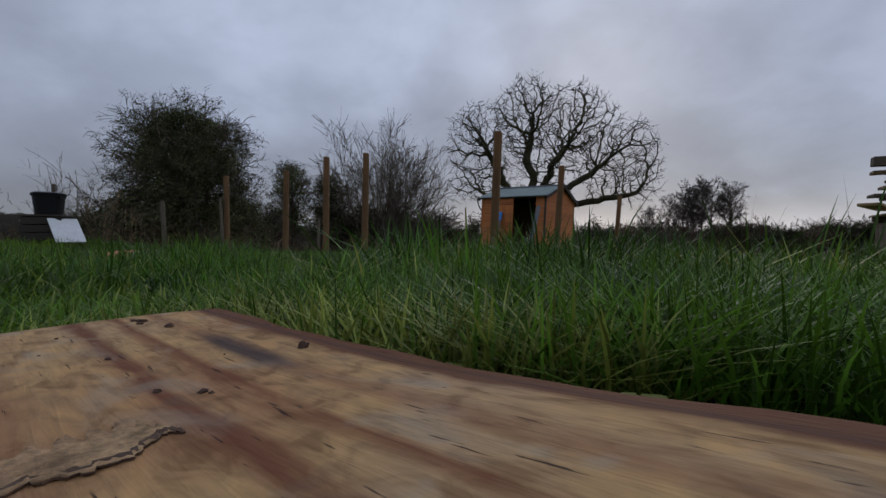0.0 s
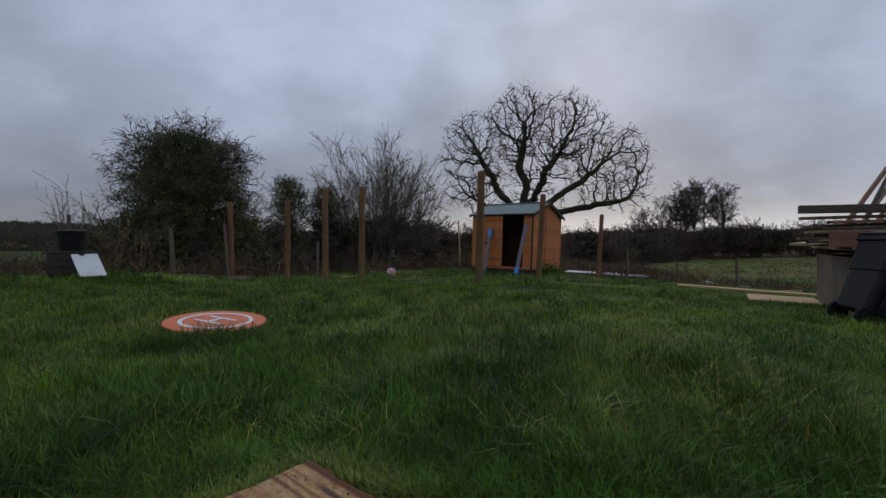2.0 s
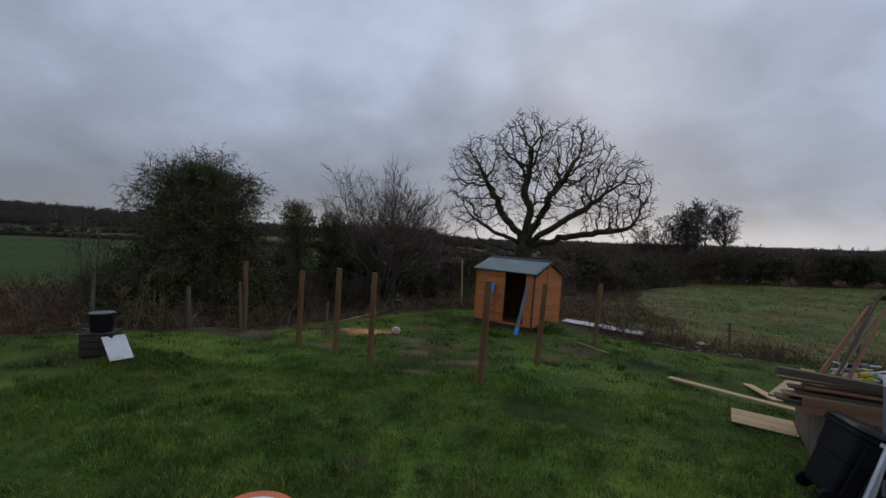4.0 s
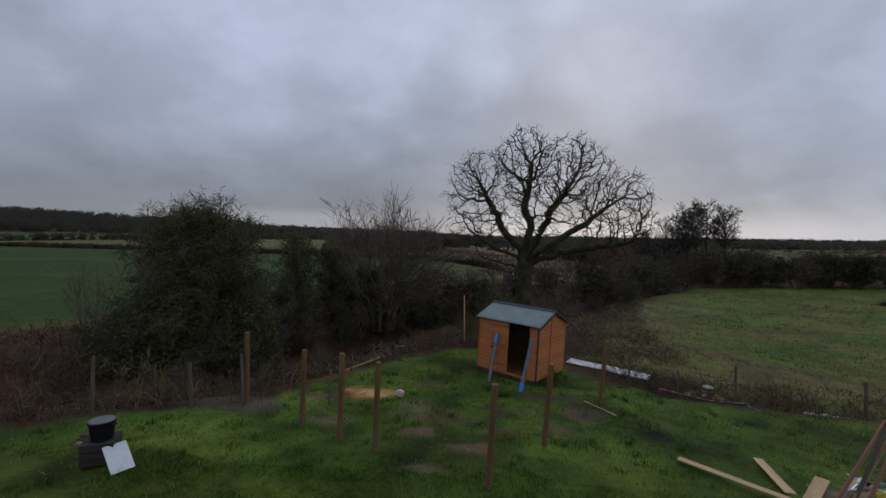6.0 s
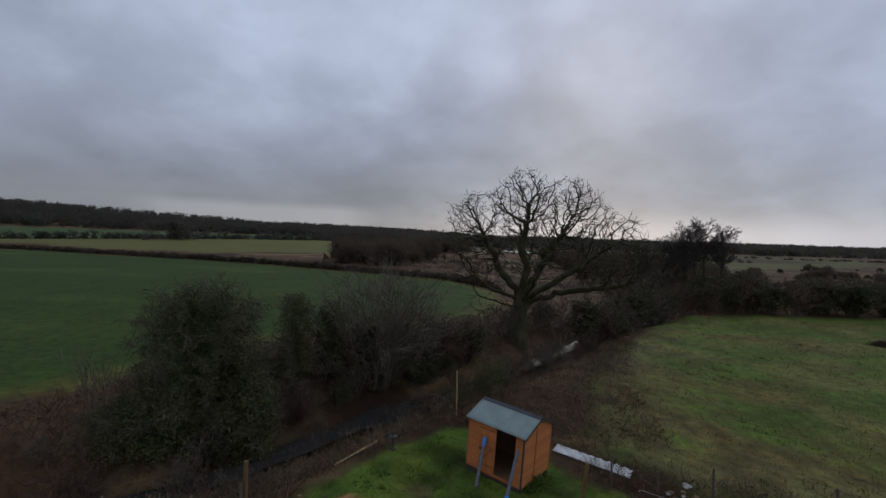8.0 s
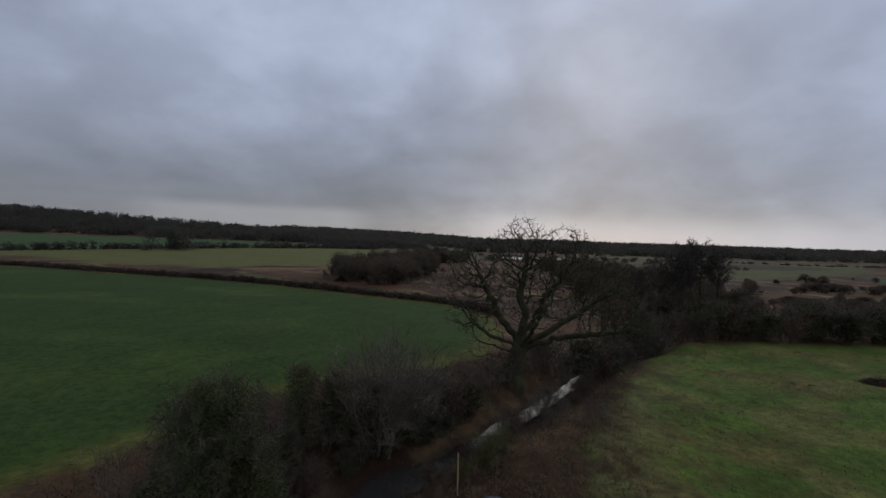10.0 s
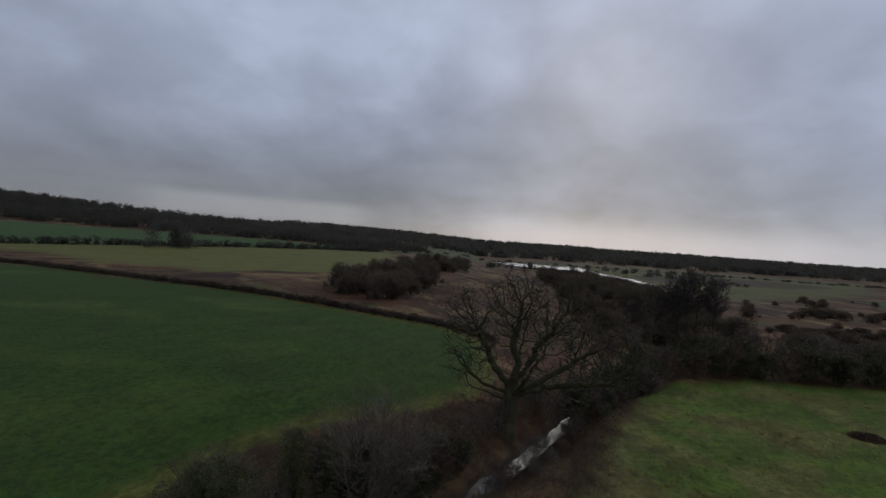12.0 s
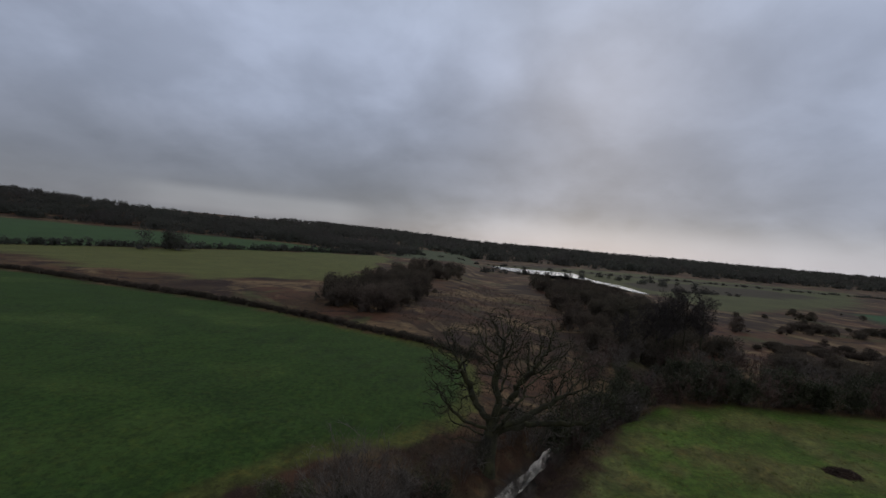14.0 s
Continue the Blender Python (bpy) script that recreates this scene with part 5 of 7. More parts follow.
# ---- bent white pipe, debris in the ditch, brash heap ----
pipe_pts = [gz(6.62, 14.95, 0.16), gz(6.72, 14.95, 0.24), gz(7.4, 14.75, 0.20), gz(8.1, 14.45, 0.17), gz(8.9, 14.05, 0.16), gz(8.95, 14.0, 0.02), gz(9.0, 13.55, 0.02)]
V_ = np.array([pipe_pts], float)
pipe = thing("bent_pipe", pose(0, 0, 0), "thin bent white plastic pipe lying across the ditch", "pipe")
fast("tube", *tubes(V_, np.full((1, len(pipe_pts)), 0.013), 8), M_PALE, pipe, smooth=True)
rng = random.Random(77)
for i in range(26):
    x = rng.uniform(9.8, 12.6) if i % 3 else rng.uniform(7.6, 9.0)
    y = (14.25 if i % 3 else 15.2) + rng.uniform(-0.1, 0.45)
    bm = bmesh.new()
    bmesh.ops.create_icosphere(bm, subdivisions=2, radius=1.0)
    s = rng.uniform(0.06, 0.17)
    for v in bm.verts:
        v.co = Vector((v.co.x * s * rng.uniform(0.8, 1.25) * 1.5, v.co.y * s * rng.uniform(0.8, 1.2), v.co.z * s * rng.uniform(0.4, 0.6)))
    st_ = part("stone", bm, M_PALE if i % 2 else M_PLANK_OLD)
    st_.matrix_world = pose(x, y, ground_z(x, y) + s * 0.15, rng.uniform(-15, 15), 0, rng.uniform(0, 360))
    tagged(st_, "pale rough stone lying along the ditch", "stone", "stones along the ditch")


# ---- trees and shrubs ----
def grow(rng, pos, parent, goals, reach, near, step, gnarl, rounds):
    """Branches that grow from the nodes towards the goals and fork where the goals part."""
    pos, parent = list(pos), list(parent)
    d = np.linalg.norm(goals[:, None] - np.array(pos)[None], axis=2)
    who, best = d.argmin(1), d.min(1)
    for _ in range(rounds):
        act = best < reach
        if not act.any():
            break
        fresh = []
        for n in np.unique(who[act]):
            v = goals[act & (who == n)] - pos[n]
            w = unit(v).sum(0)
            w = unit(unit(w) + gnarl * rng.normal(size=3))
            p = pos[n] + w * step
            fresh.append(len(pos))
            pos.append(p)
            parent.append(n)
        q = np.array([pos[k] for k in fresh])
        d = np.linalg.norm(goals[:, None] - q[None], axis=2)
        m, a = d.min(1), d.argmin(1)
        closer = m < best
        best = np.where(closer, m, best)
        who = np.where(closer, np.array(fresh)[a], who)
        keep = best > near
        goals, best, who = goals[keep], best[keep], who[keep]
        if len(goals) == 0:
            break
    return np.array(pos), np.array(parent)


def limbs_of(pos, parent, tip, power, cap):
    """Radii by the sum of what each node carries, and the runs of nodes from fork to tip."""
    n = len(pos)
    load = np.zeros(n)
    kids = [[] for _ in range(n)]
    for k in range(n - 1, 0, -1):
        if load[k] == 0:
            load[k] = tip ** power
        load[parent[k]] += load[k]
        kids[parent[k]].append(k)
    rad = np.minimum(load ** (1 / power), cap)
    runs, stack = [], [(None, 0)]
    while stack:
        before, k = stack.pop()
        run = ([before] if before is not None else []) + [k]
        while kids[k]:
            order = sorted(kids[k], key=lambda c: -load[c])
            for c in order[1:]:
                stack.append((k, c))
            k = order[0]
            run.append(k)
        runs.append(run)
    return rad, runs


def build_oak():
    """A short trunk, limbs that wind out to a lobed crown, and a lace of fine twigs."""
    rng = np.random.default_rng(21)
    x, y = 5.1, 38.0
    oak = thing("oak_tree", pose(x, y, ground_z(x, y) + 0.25), "broad bare winter oak with twisting limbs on the stream bank", "tree")
    pos = [np.array(p) for p in ((0, 0, -0.9), (0.02, 0, 0.3), (0.06, 0.02, 1.2), (0.14, 0.05, 2.0), (0.22, 0.08, 2.8), (0.3, 0.1, 3.5))]
    parent = [0, 0, 1, 2, 3, 4]
    # the heavy limbs, each from its place on the trunk to the middle of one lobe
    for at, way in (
        (5, ((-0.3, 0.2, 4.4), (-1.5, 0.4, 5.6), (-2.2, 0.5, 7.2), (-3.0, 0.4, 8.4))),
        (5, ((0.4, -0.2, 4.6), (0.6, -0.4, 6.2), (0.2, -0.2, 7.8), (0.5, 0.2, 9.6))),
        (5, ((0.9, 0.5, 4.6), (2.0, 0.8, 6.0), (2.5, 0.6, 7.6), (3.7, 0.4, 9.0))),
        (4, ((1.1, -0.4, 4.0), (2.8, -0.8, 5.0), (4.6, -0.6, 6.2), (6.2, -0.4, 7.2))),
        (3, ((1.2, 0.4, 3.2), (3.4, 0.6, 3.9), (5.8, 0.4, 4.5), (8.0, 0.2, 4.7), (9.4, 0.0, 5.0))),
        (4, ((-0.8, -0.5, 3.8), (-2.2, -0.8, 4.2), (-3.8, -0.6, 5.2))),
        (4, ((0.7, 1.4, 4.2), (1.2, 2.8, 5.8), (1.6, 3.6, 7.4))),
        (4, ((0.6, -1.2, 4.2), (1.2, -2.6, 5.6), (1.8, -3.4, 7.2))),
        (2, ((-0.7, -0.4, 2.3), (-2.2, -0.8, 2.5), (-3.6, -0.6, 2.3))),
        (3, ((-0.8, 0.3, 2.9), (-2.4, 0.6, 3.1), (-3.6, 0.6, 3.6))),
    ):
        last, here = at, pos[at]
        for p in way:
            p = np.array(p, float)
            k = max(2, int(np.linalg.norm(p - here) / 0.42))
            for q in range(1, k + 1):
                parent.append(last)
                last = len(pos)
                pos.append(here + (p - here) * q / k + 0.11 * rng.normal(size=3))
            here = p
    goals = []
    for cx, cy, cz, rx, ry, rz, count in ((-3.5, 0.2, 9.2, 3.2, 4.0, 3.7, 400), (0.3, 0.2, 11.6, 2.8, 3.8, 3.3, 370), (4.2, 0.2, 10.8, 3.4, 4.3, 3.4, 420), (7.5, 0, 7.9, 3.5, 4.2, 3.5, 400), (1.6, 0, 7.2, 5.0, 6.2, 3.6, 190), (8.8, 0, 5.6, 2.4, 3.0, 1.7, 110), (-4.2, -0.2, 6.0, 2.4, 3.0, 1.6, 100), (-2.8, 0, 3.0, 1.9, 1.6, 0.8, 26)):
        u = unit(rng.normal(size=(count, 3))) * (rng.random((count, 1)) ** 0.26)
        goals.append(np.array([cx, cy, cz]) + u * np.array([rx, ry, rz]))
    goals = np.concatenate(goals)
    goals = goals[goals[:, 2] > 2.2]
    pos, parent = grow(rng, pos, parent, goals, 5.0, 0.44, 0.30, 0.34, 90)
    rad, runs = limbs_of(pos, parent, 0.027, 1.98, 0.74)
    rad[:4] = (1.05, 0.86, 0.80, 0.77)
    heavy, light = [], []
    for run in runs:
        P, R = pos[run], rad[run].copy()
        R[0] = min(R[0], R[1] * 1.25)
        n = 6 if len(run) <= 6 else 12 if len(run) <= 12 else 28 if len(run) <= 28 else 60
        f = np.linspace(0, len(run) - 1, n)
        g = np.arange(len(run))
        P = np.stack([np.interp(f, g, P[:, c]) for c in range(3)], 1)
        R = np.interp(f, g, R)
        (heavy if R[1] > 0.075 else light).append((P, R))
    for P, R in heavy:
        name = "trunk" if R.max() > 0.5 else "limb"
        fast(name, *tubes(P[None], R[None], 10 if name == "trunk" else 7), M_BARK_OAK, oak, smooth=True)
    small = []
    for n in (6, 12, 28, 60):
        got = [(P, R) for P, R in light if len(P) == n]
        if got:
            small.append(tubes(np.stack([p for p, _ in got]), np.stack([r for _, r in got]), 4))
    fast("branch_mass", *join(small), M_BARK_OAK, oak)["kind"] = "stuff"
    # twigs on every thin stretch, leaning outwards
    thin = np.nonzero(rad < 0.046)[0]
    thin = np.repeat(thin, 2)
    thin = thin[rng.random(len(thin)) < 0.9]
    m = len(thin)
    tan = unit(pos[thin] - pos[parent[thin]])
    out_ = unit(pos[thin] - np.array([1.5, 0, 6.0]))
    d = unit(tan * 0.7 + out_ * 0.35 + 0.62 * rng.normal(size=(m, 3)))
    L = rng.uniform(0.35, 0.85, m)[:, None]
    pts = [pos[thin]]
    for k in range(4):
        d = unit(d + 0.22 * rng.normal(size=d.shape))
        pts.append(pts[-1] + d * L / 4)
    T = np.stack(pts, 1)
    TR = np.linspace(0.0125, 0.008, 5)[None] * np.ones((m, 1))
    T1, T1R = sprout(rng, T, TR, 2, 0.2, 0.5, (20, 50), 3, 0.2, 0.02, 0.8, 0.7, 0.008)
    fast("crown", *join([tubes(T, TR, 2), tubes(T1, T1R, 2)]), M_OAK_TWIG, oak)["kind"] = "stuff"


build_oak()


def bare_shrub(name, seed, height_m, width, stems, mat, label, levels=(8, 6), up=0.05, thick=0.022, leafy=0, leaf_mat=None, leaf=0.05, lean=0.75, category="shrub", group="", nseg=(6, 4), fine=0.006, split=False, spread=(20, 60)):
    """A thicket of stems from the ground with finer shoots; built at the origin."""
    rng = np.random.default_rng(seed)
    ob = thing(name, pose(0, 0, 0), label, category, group)
    a = rng.uniform(0, 2 * np.pi, stems)
    base = np.stack([np.cos(a), np.sin(a), np.zeros(stems)], 1) * (rng.random((stems, 1)) ** 0.5) * width * 0.16
    base[:, 2] = -0.25
    d = unit(np.stack([np.cos(a) * rng.uniform(0.05, lean, stems), np.sin(a) * rng.uniform(0.05, lean, stems), np.ones(stems)], 1))
    n = 8
    length = height_m * rng.uniform(0.75, 1.12, stems)
    pts = [base]
    for s in range(n - 1):
        d = unit(d + 0.10 * rng.normal(size=d.shape) + np.array([0, 0, up * 0.5]))
        pts.append(pts[-1] + d * (length / (n - 1))[:, None])
    P = np.stack(pts, 1)
    f = width * 0.5 / max(0.1, np.abs(P[..., :2]).max())
    P[..., :2] *= f
    R = (thick * rng.uniform(0.6, 1.2, stems))[:, None] * np.linspace(1, 0.3, n)[None]
    P1, R1 = sprout(rng, P, R, levels[0], 0.18, 0.42, spread, nseg[0], 0.16, up, 0.55, 0.35, fine)
    P2, R2 = sprout(rng, P1, R1, levels[1], 0.2, 0.55, spread, nseg[1], 0.16, up, 0.6, 0.5, fine)
    if split:
        for s in range(stems):
            fast("stem", *tubes(P[s:s + 1], R[s:s + 1], 5), mat, ob)
    else:
        fast("stem_mass", *tubes(P, R, 4), mat, ob)["kind"] = "stuff"
    sh = fast("shoot_mass", *join([tubes(P1, R1, 2), tubes(P2, R2, 2)]), mat, ob)
    sh["kind"] = "stuff"
    if leafy:
        c = np.concatenate([P1.reshape(-1, 3), P2[:, ::2].reshape(-1, 3)])
        lv = fast("foliage", *leaves(rng, c, leafy, 0.10, leaf), leaf_mat, ob)
        lv["kind"] = "stuff"
    return ob


def put(ob, x, y, s=1.0, turn=0.0, dz=0.0, sz=None):
    return Matrix.Translation((x, y, ground_z(x, y) + dz)) @ pose(0, 0, 0, 0, 0, turn) @ Matrix.Diagonal((s, s, sz or s, 1))


def plant(ob, spots):
    """The first spot takes the shrub itself, the others copies of it."""
    for i, (x, y, s, turn) in enumerate(spots):
        m = put(ob, x, y, s, turn)
        if i:
            copy_thing(ob, m)
    x, y, s, turn = spots[0]
    ob.matrix_basis = put(ob, x, y, s, turn)


def ivy_bush(name, seed, h, w, label, count, ragged, twigs=60, mat=None, leaf=0.042, droop=-0.03):
    """A tall ivy-smothered bush: leaf clumps round a branching frame, with bare shoots standing out of it."""
    rng = np.random.default_rng(seed)
    ob = thing(name, pose(0, 0, 0), label, "bush")
    a = rng.uniform(0, 2 * np.pi, twigs)
    el = rng.uniform(-0.15, 1.5, twigs)
    d = np.stack([np.cos(a) * np.cos(el), np.sin(a) * np.cos(el), np.sin(el)], 1)
    P0 = d * np.array([w * 0.20, w * 0.20, h * 0.10]) + np.stack([np.zeros(twigs), np.zeros(twigs), h * rng.uniform(0.12, 0.74, twigs)], 1)
    reach = np.array([w * 0.31, w * 0.31, h * 0.24])
    L = np.linalg.norm(d * reach, axis=1, keepdims=True) * rng.uniform(0.65, 1.15, (twigs, 1))
    pts, dd = [P0], d
    for s in range(7):
        dd = unit(dd + 0.16 * rng.normal(size=dd.shape) + np.array([0, 0, 0.03]))
        pts.append(pts[-1] + dd * L / 7)
    P = np.stack(pts, 1)
    R = 0.026 * np.linspace(1, 0.3, 8)[None] * np.ones((twigs, 1))
    P1, R1 = sprout(rng, P, R, 12, 0.25, 0.46, (20, 65), 6, 0.16, droop, 0.6, 0.4, 0.007)
    P2, R2 = sprout(rng, P1, R1, 6, 0.2, 0.62, (15, 55), 4, 0.16, droop * 2, 0.7, 0.5, 0.0055)
    c = np.concatenate([P[:, :4].reshape(-1, 3), P1[rng.random(len(P1)) < 0.14][:, :3].reshape(-1, 3)])
    f = rng.uniform(0.02, 0.93, 560)
    rr = w * 0.35 * rng.random(560) ** 0.45 * np.clip(1 - np.abs((f - 0.40) / 0.62) ** 3, 0.1, 1) * rng.uniform(0.85, 1.12, 560)
    ca = rng.uniform(0, 2 * np.pi, 560)
    core = np.stack([np.cos(ca) * rr, np.sin(ca) * rr, f * h], 1)
    c = np.concatenate([c, np.repeat(core, 7, 0)])
    c = c[c[:, 2] > 0.05]
    lv = fast("foliage", *leaves(rng, c, count, 0.15, leaf), mat or M_IVY, ob)
    lv["kind"] = "stuff"
    tw = fast("shoot_mass", *join([tubes(P, R, 3), tubes(P1, R1, 2), tubes(P2, R2, 2)]), M_VINE, ob)
    tw["kind"] = "stuff"
    trunk = np.array([[(0, 0, -0.4), (0.1, 0, h * 0.2), (0.0, 0.1, h * 0.45), (0.1, 0, h * 0.7)]])
    fast("trunk", *tubes(trunk, np.array([[0.2, 0.16, 0.12, 0.05]]), 8), M_BARK_OAK, ob)
    return ob


b1 = ivy_bush("ivy_bush", 31, 6.0, 5.7, "tall dark bush smothered in ivy with bare shoots standing out", 110000, 0.10, 200, leaf=0.034, droop=-0.05)
b1.matrix_basis = put(b1, -10.4, 17.3, 1.0, 20)
b2 = ivy_bush("ivy_bush", 32, 3.5, 3.2, "low dark bush thick with ivy on the stream bank", 9000, 0.12, 50)
b2.matrix_basis = put(b2, -8.2, 17.0, 1.0, 80)
b3 = ivy_bush("ivy_bush", 33, 4.9, 2.6, "narrow upright ivy-covered stem by the stream", 14000, 0.10, 60)
b3.matrix_basis = put(b3, -8.9, 23.3, 1.0, 10)
b4 = ivy_bush("ivy_bush", 34, 4.5, 2.5, "narrow upright ivy-covered stem by the stream", 12000, 0.12, 50)
b4.matrix_basis = put(b4, -7.2, 24.3, 1.0, 130)

low = ivy_bush("ivy_mound", 35, 2.6, 4.4, "low dark mound of ivy and scrub on the stream bank", 15000, 0.12, 60, leaf=0.045)
plant(low, [(-12.0, 15.3, 0.8, 0), (-11.0, 16.0, 1.05, 120), (-9.6, 18.6, 1.0, 250)])

hazel = bare_shrub("hazel", 41, 5.7, 8.4, 50, M_TWIG, "bare many-stemmed hazel rising in a fan from the bank", (12, 8), 0.05, 0.044, lean=1.0, category="shrub", split=True, spread=(15, 50), fine=0.008)
hazel.matrix_basis = put(hazel, -4.6, 25.0, 1.10, 0, 0.2)
sapling = bare_shrub("sapling", 47, 3.4, 2.0, 7, M_TWIG, "thin bare sapling standing beside the ivy bush", (6, 4), 0.06, 0.022, group="saplings by the bank", split=True)
plant(sapling, [(-13.6, 15.6, 1.0, 0), (-14.6, 16.8, 0.85, 100), (-12.9, 14.6, 0.7, 200)])
willow = bare_shrub("willow", 42, 2.2, 1.8, 30, M_TWIG_OLIVE, "young olive-green willow with fine upright shoots", (8, 5), 0.10, 0.014)
plant(willow, [(1.6, 22.2, 1.0, 0), (2.6, 24.6, 0.9, 70), (0.4, 21.2, 0.6, 40)])
sallow = bare_shrub("sallow_bush", 43, 2.9, 3.2, 18, M_TWIG, "grey-brown bare sallow bush in the hedgerow", (6, 6), 0.02, 0.022, group="hedgerow bushes", nseg=(4, 3), fine=0.013)
thorn = bare_shrub("thorn_bush", 44, 3.4, 3.8, 18, M_TWIG_RED, "dense reddish-brown thorn bush in the hedgerow", (6, 7), 0.0, 0.022, lean=1.0, group="hedgerow bushes", nseg=(4, 3), fine=0.013)
dark = bare_shrub("evergreen_bush", 45, 3.2, 3.8, 16, M_TWIG, "dark half-evergreen bush in the hedgerow", (7, 6), 0.0, 0.02, 4200, M_EVERGREEN, 0.062, lean=1.0, group="hedgerow bushes", nseg=(4, 3), fine=0.011)
rs = random.Random(4)


def strip(line, step, wide, smin, smax):
    out = []
    for (ax, ay), (bx_, by_) in zip(line, line[1:]):
        n = max(1, int(math.hypot(bx_ - ax, by_ - ay) / step))
        for i in range(n):
            f = (i + rs.random()) / n
            out.append((ax + (bx_ - ax) * f + rs.uniform(-wide, wide), ay + (by_ - ay) * f + rs.uniform(-wide, wide), rs.uniform(smin, smax), rs.uniform(0, 360)))
    return out


# bushes along the stream, beyond it on the field side, and round the right-hand meadow
west_bank = strip([(-26, 6.5), (-17, 12), (-12.5, 16), (-9.5, 21), (-6, 25), (-1.5, 29.5), (2, 34), (6, 42), (10, 48)], 1.7, 1.2, 0.3, 1.0)
west_bank2 = strip([(-7, 23.5), (-3.5, 26.5), (0.5, 31)], 1.1, 0.6, 0.75, 1.0)
near_bank = strip([(-20, 7.6), (-14, 9.4), (-10, 11.2), (-8.2, 13.0), (-6.0, 15.2)], 0.9, 0.5, 0.25, 0.45) + strip([(-1.6, 22.2), (1.4, 25.2)], 1.0, 0.5, 0.3, 0.45)
overhang = strip([(-20, 8.8), (-14, 11.2), (-11.5, 12.9), (-9.4, 14.6), (-7.8, 19.6), (-5.2, 22.9), (-1.6, 27.2), (1.2, 31)], 1.0, 0.5, 0.4, 0.62)
waterside = strip([(0.2, 24.6), (1.8, 27.2), (4.6, 30.4), (7.2, 34.2), (9.6, 38.4)], 0.8, 0.8, 0.25, 0.5)
beyond = strip([(11.5, 45.5), (14.5, 49.5), (20, 56), (27, 62.5)], 0.9, 1.8, 1.0, 1.7)
east_bank = strip([(6.5, 33), (11, 40), (16.5, 48), (23, 56), (28, 61)], 1.7, 0.7, 0.35, 0.7)
hedge_r = strip([(27, 63.5), (36, 66.5), (46, 69), (58, 69.5), (72, 70), (95, 70), (130, 68)], 1.7, 1.2, 1.25, 1.75)
hedge_r2 = strip([(30, 70), (44, 75), (60, 75), (84, 76), (120, 76)], 2.8, 2.0, 1.5, 2.0)
alder_scrub = strip([(26, 68), (30, 78), (33, 88), (40, 92), (50, 88), (60, 92), (70, 90)], 2.4, 2.5, 1.0, 1.7)
groups = {0: [], 1: [], 2: []}
for spots, mix_ in ((west_bank, (1, 0, 0, 2)), (overhang, (1, 0, 2)), (near_bank, (1, 0, 1)), (west_bank2, (0, 1, 2)), (waterside, (0, 1, 0)), (beyond, (0, 1, 2)), (east_bank, (1, 0, 1)), (hedge_r, (2, 2, 1)), (hedge_r2, (2, 2, 0)), (alder_scrub, (0, 0, 1))):
    for s in spots:
        if s[0] < -12.5:
            s = (s[0], s[1], s[2] * 0.42, s[3])
        groups[rs.choice(mix_)].append(s)
plant(sallow, groups[0])
plant(thorn, groups[1])
plant(dark, groups[2])


# alders: tall slim trees beyond the meadow
def build_alder(seed, h, w):
    rng = np.random.default_rng(seed)
    t = thing("alder_tree", pose(0, 0, 0), "tall bare alder with an airy rounded crown", "tree", "alders beyond the meadow")
    n = 10
    z = np.linspace(-0.4, h, n)
    P = np.stack([np.cumsum(rng.normal(size=n) * 0.10), np.cumsum(rng.normal(size=n) * 0.10), z], 1)[None]
    R = 0.22 * np.linspace(1, 0.15, n)[None]
    fast("trunk", *tubes(P, R, 8), M_BARK_OAK, t)
    P1, R1 = sprout(rng, P, R, 38, 0.40, 0.34, (35, 65), 8, 0.14, 0.05, 0.5, 0.3, 0.036)
    P2, R2 = sprout(rng, P1, R1, 14, 0.30, 0.42, (20, 60), 4, 0.2, 0.04, 0.6, 0.4, 0.022)
    P3, R3 = sprout(rng, P2, R2, 6, 0.2, 0.55, (20, 60), 3, 0.15, 0.03, 0.7, 0.5, 0.016)
    c = fast("crown", *join([tubes(P1, R1, 3), tubes(P2, R2, 2), tubes(P3, R3, 2)]), M_ALDER, t)
    c["kind"] = "stuff"
    return t


al = build_alder(51, 13.5, 6)
plant(al, [(44.5, 92, 0.92, 0), (47.5, 94, 1.04, 70), (50.5, 97, 1.06, 160), (53.5, 99, 1.02, 220), (42, 93, 0.80, 300), (57, 98, 0.92, 120), (48.5, 97, 0.96, 15), (55, 94, 0.94, 80), (36, 90, 0.60, 60), (39, 94, 0.62, 200)])


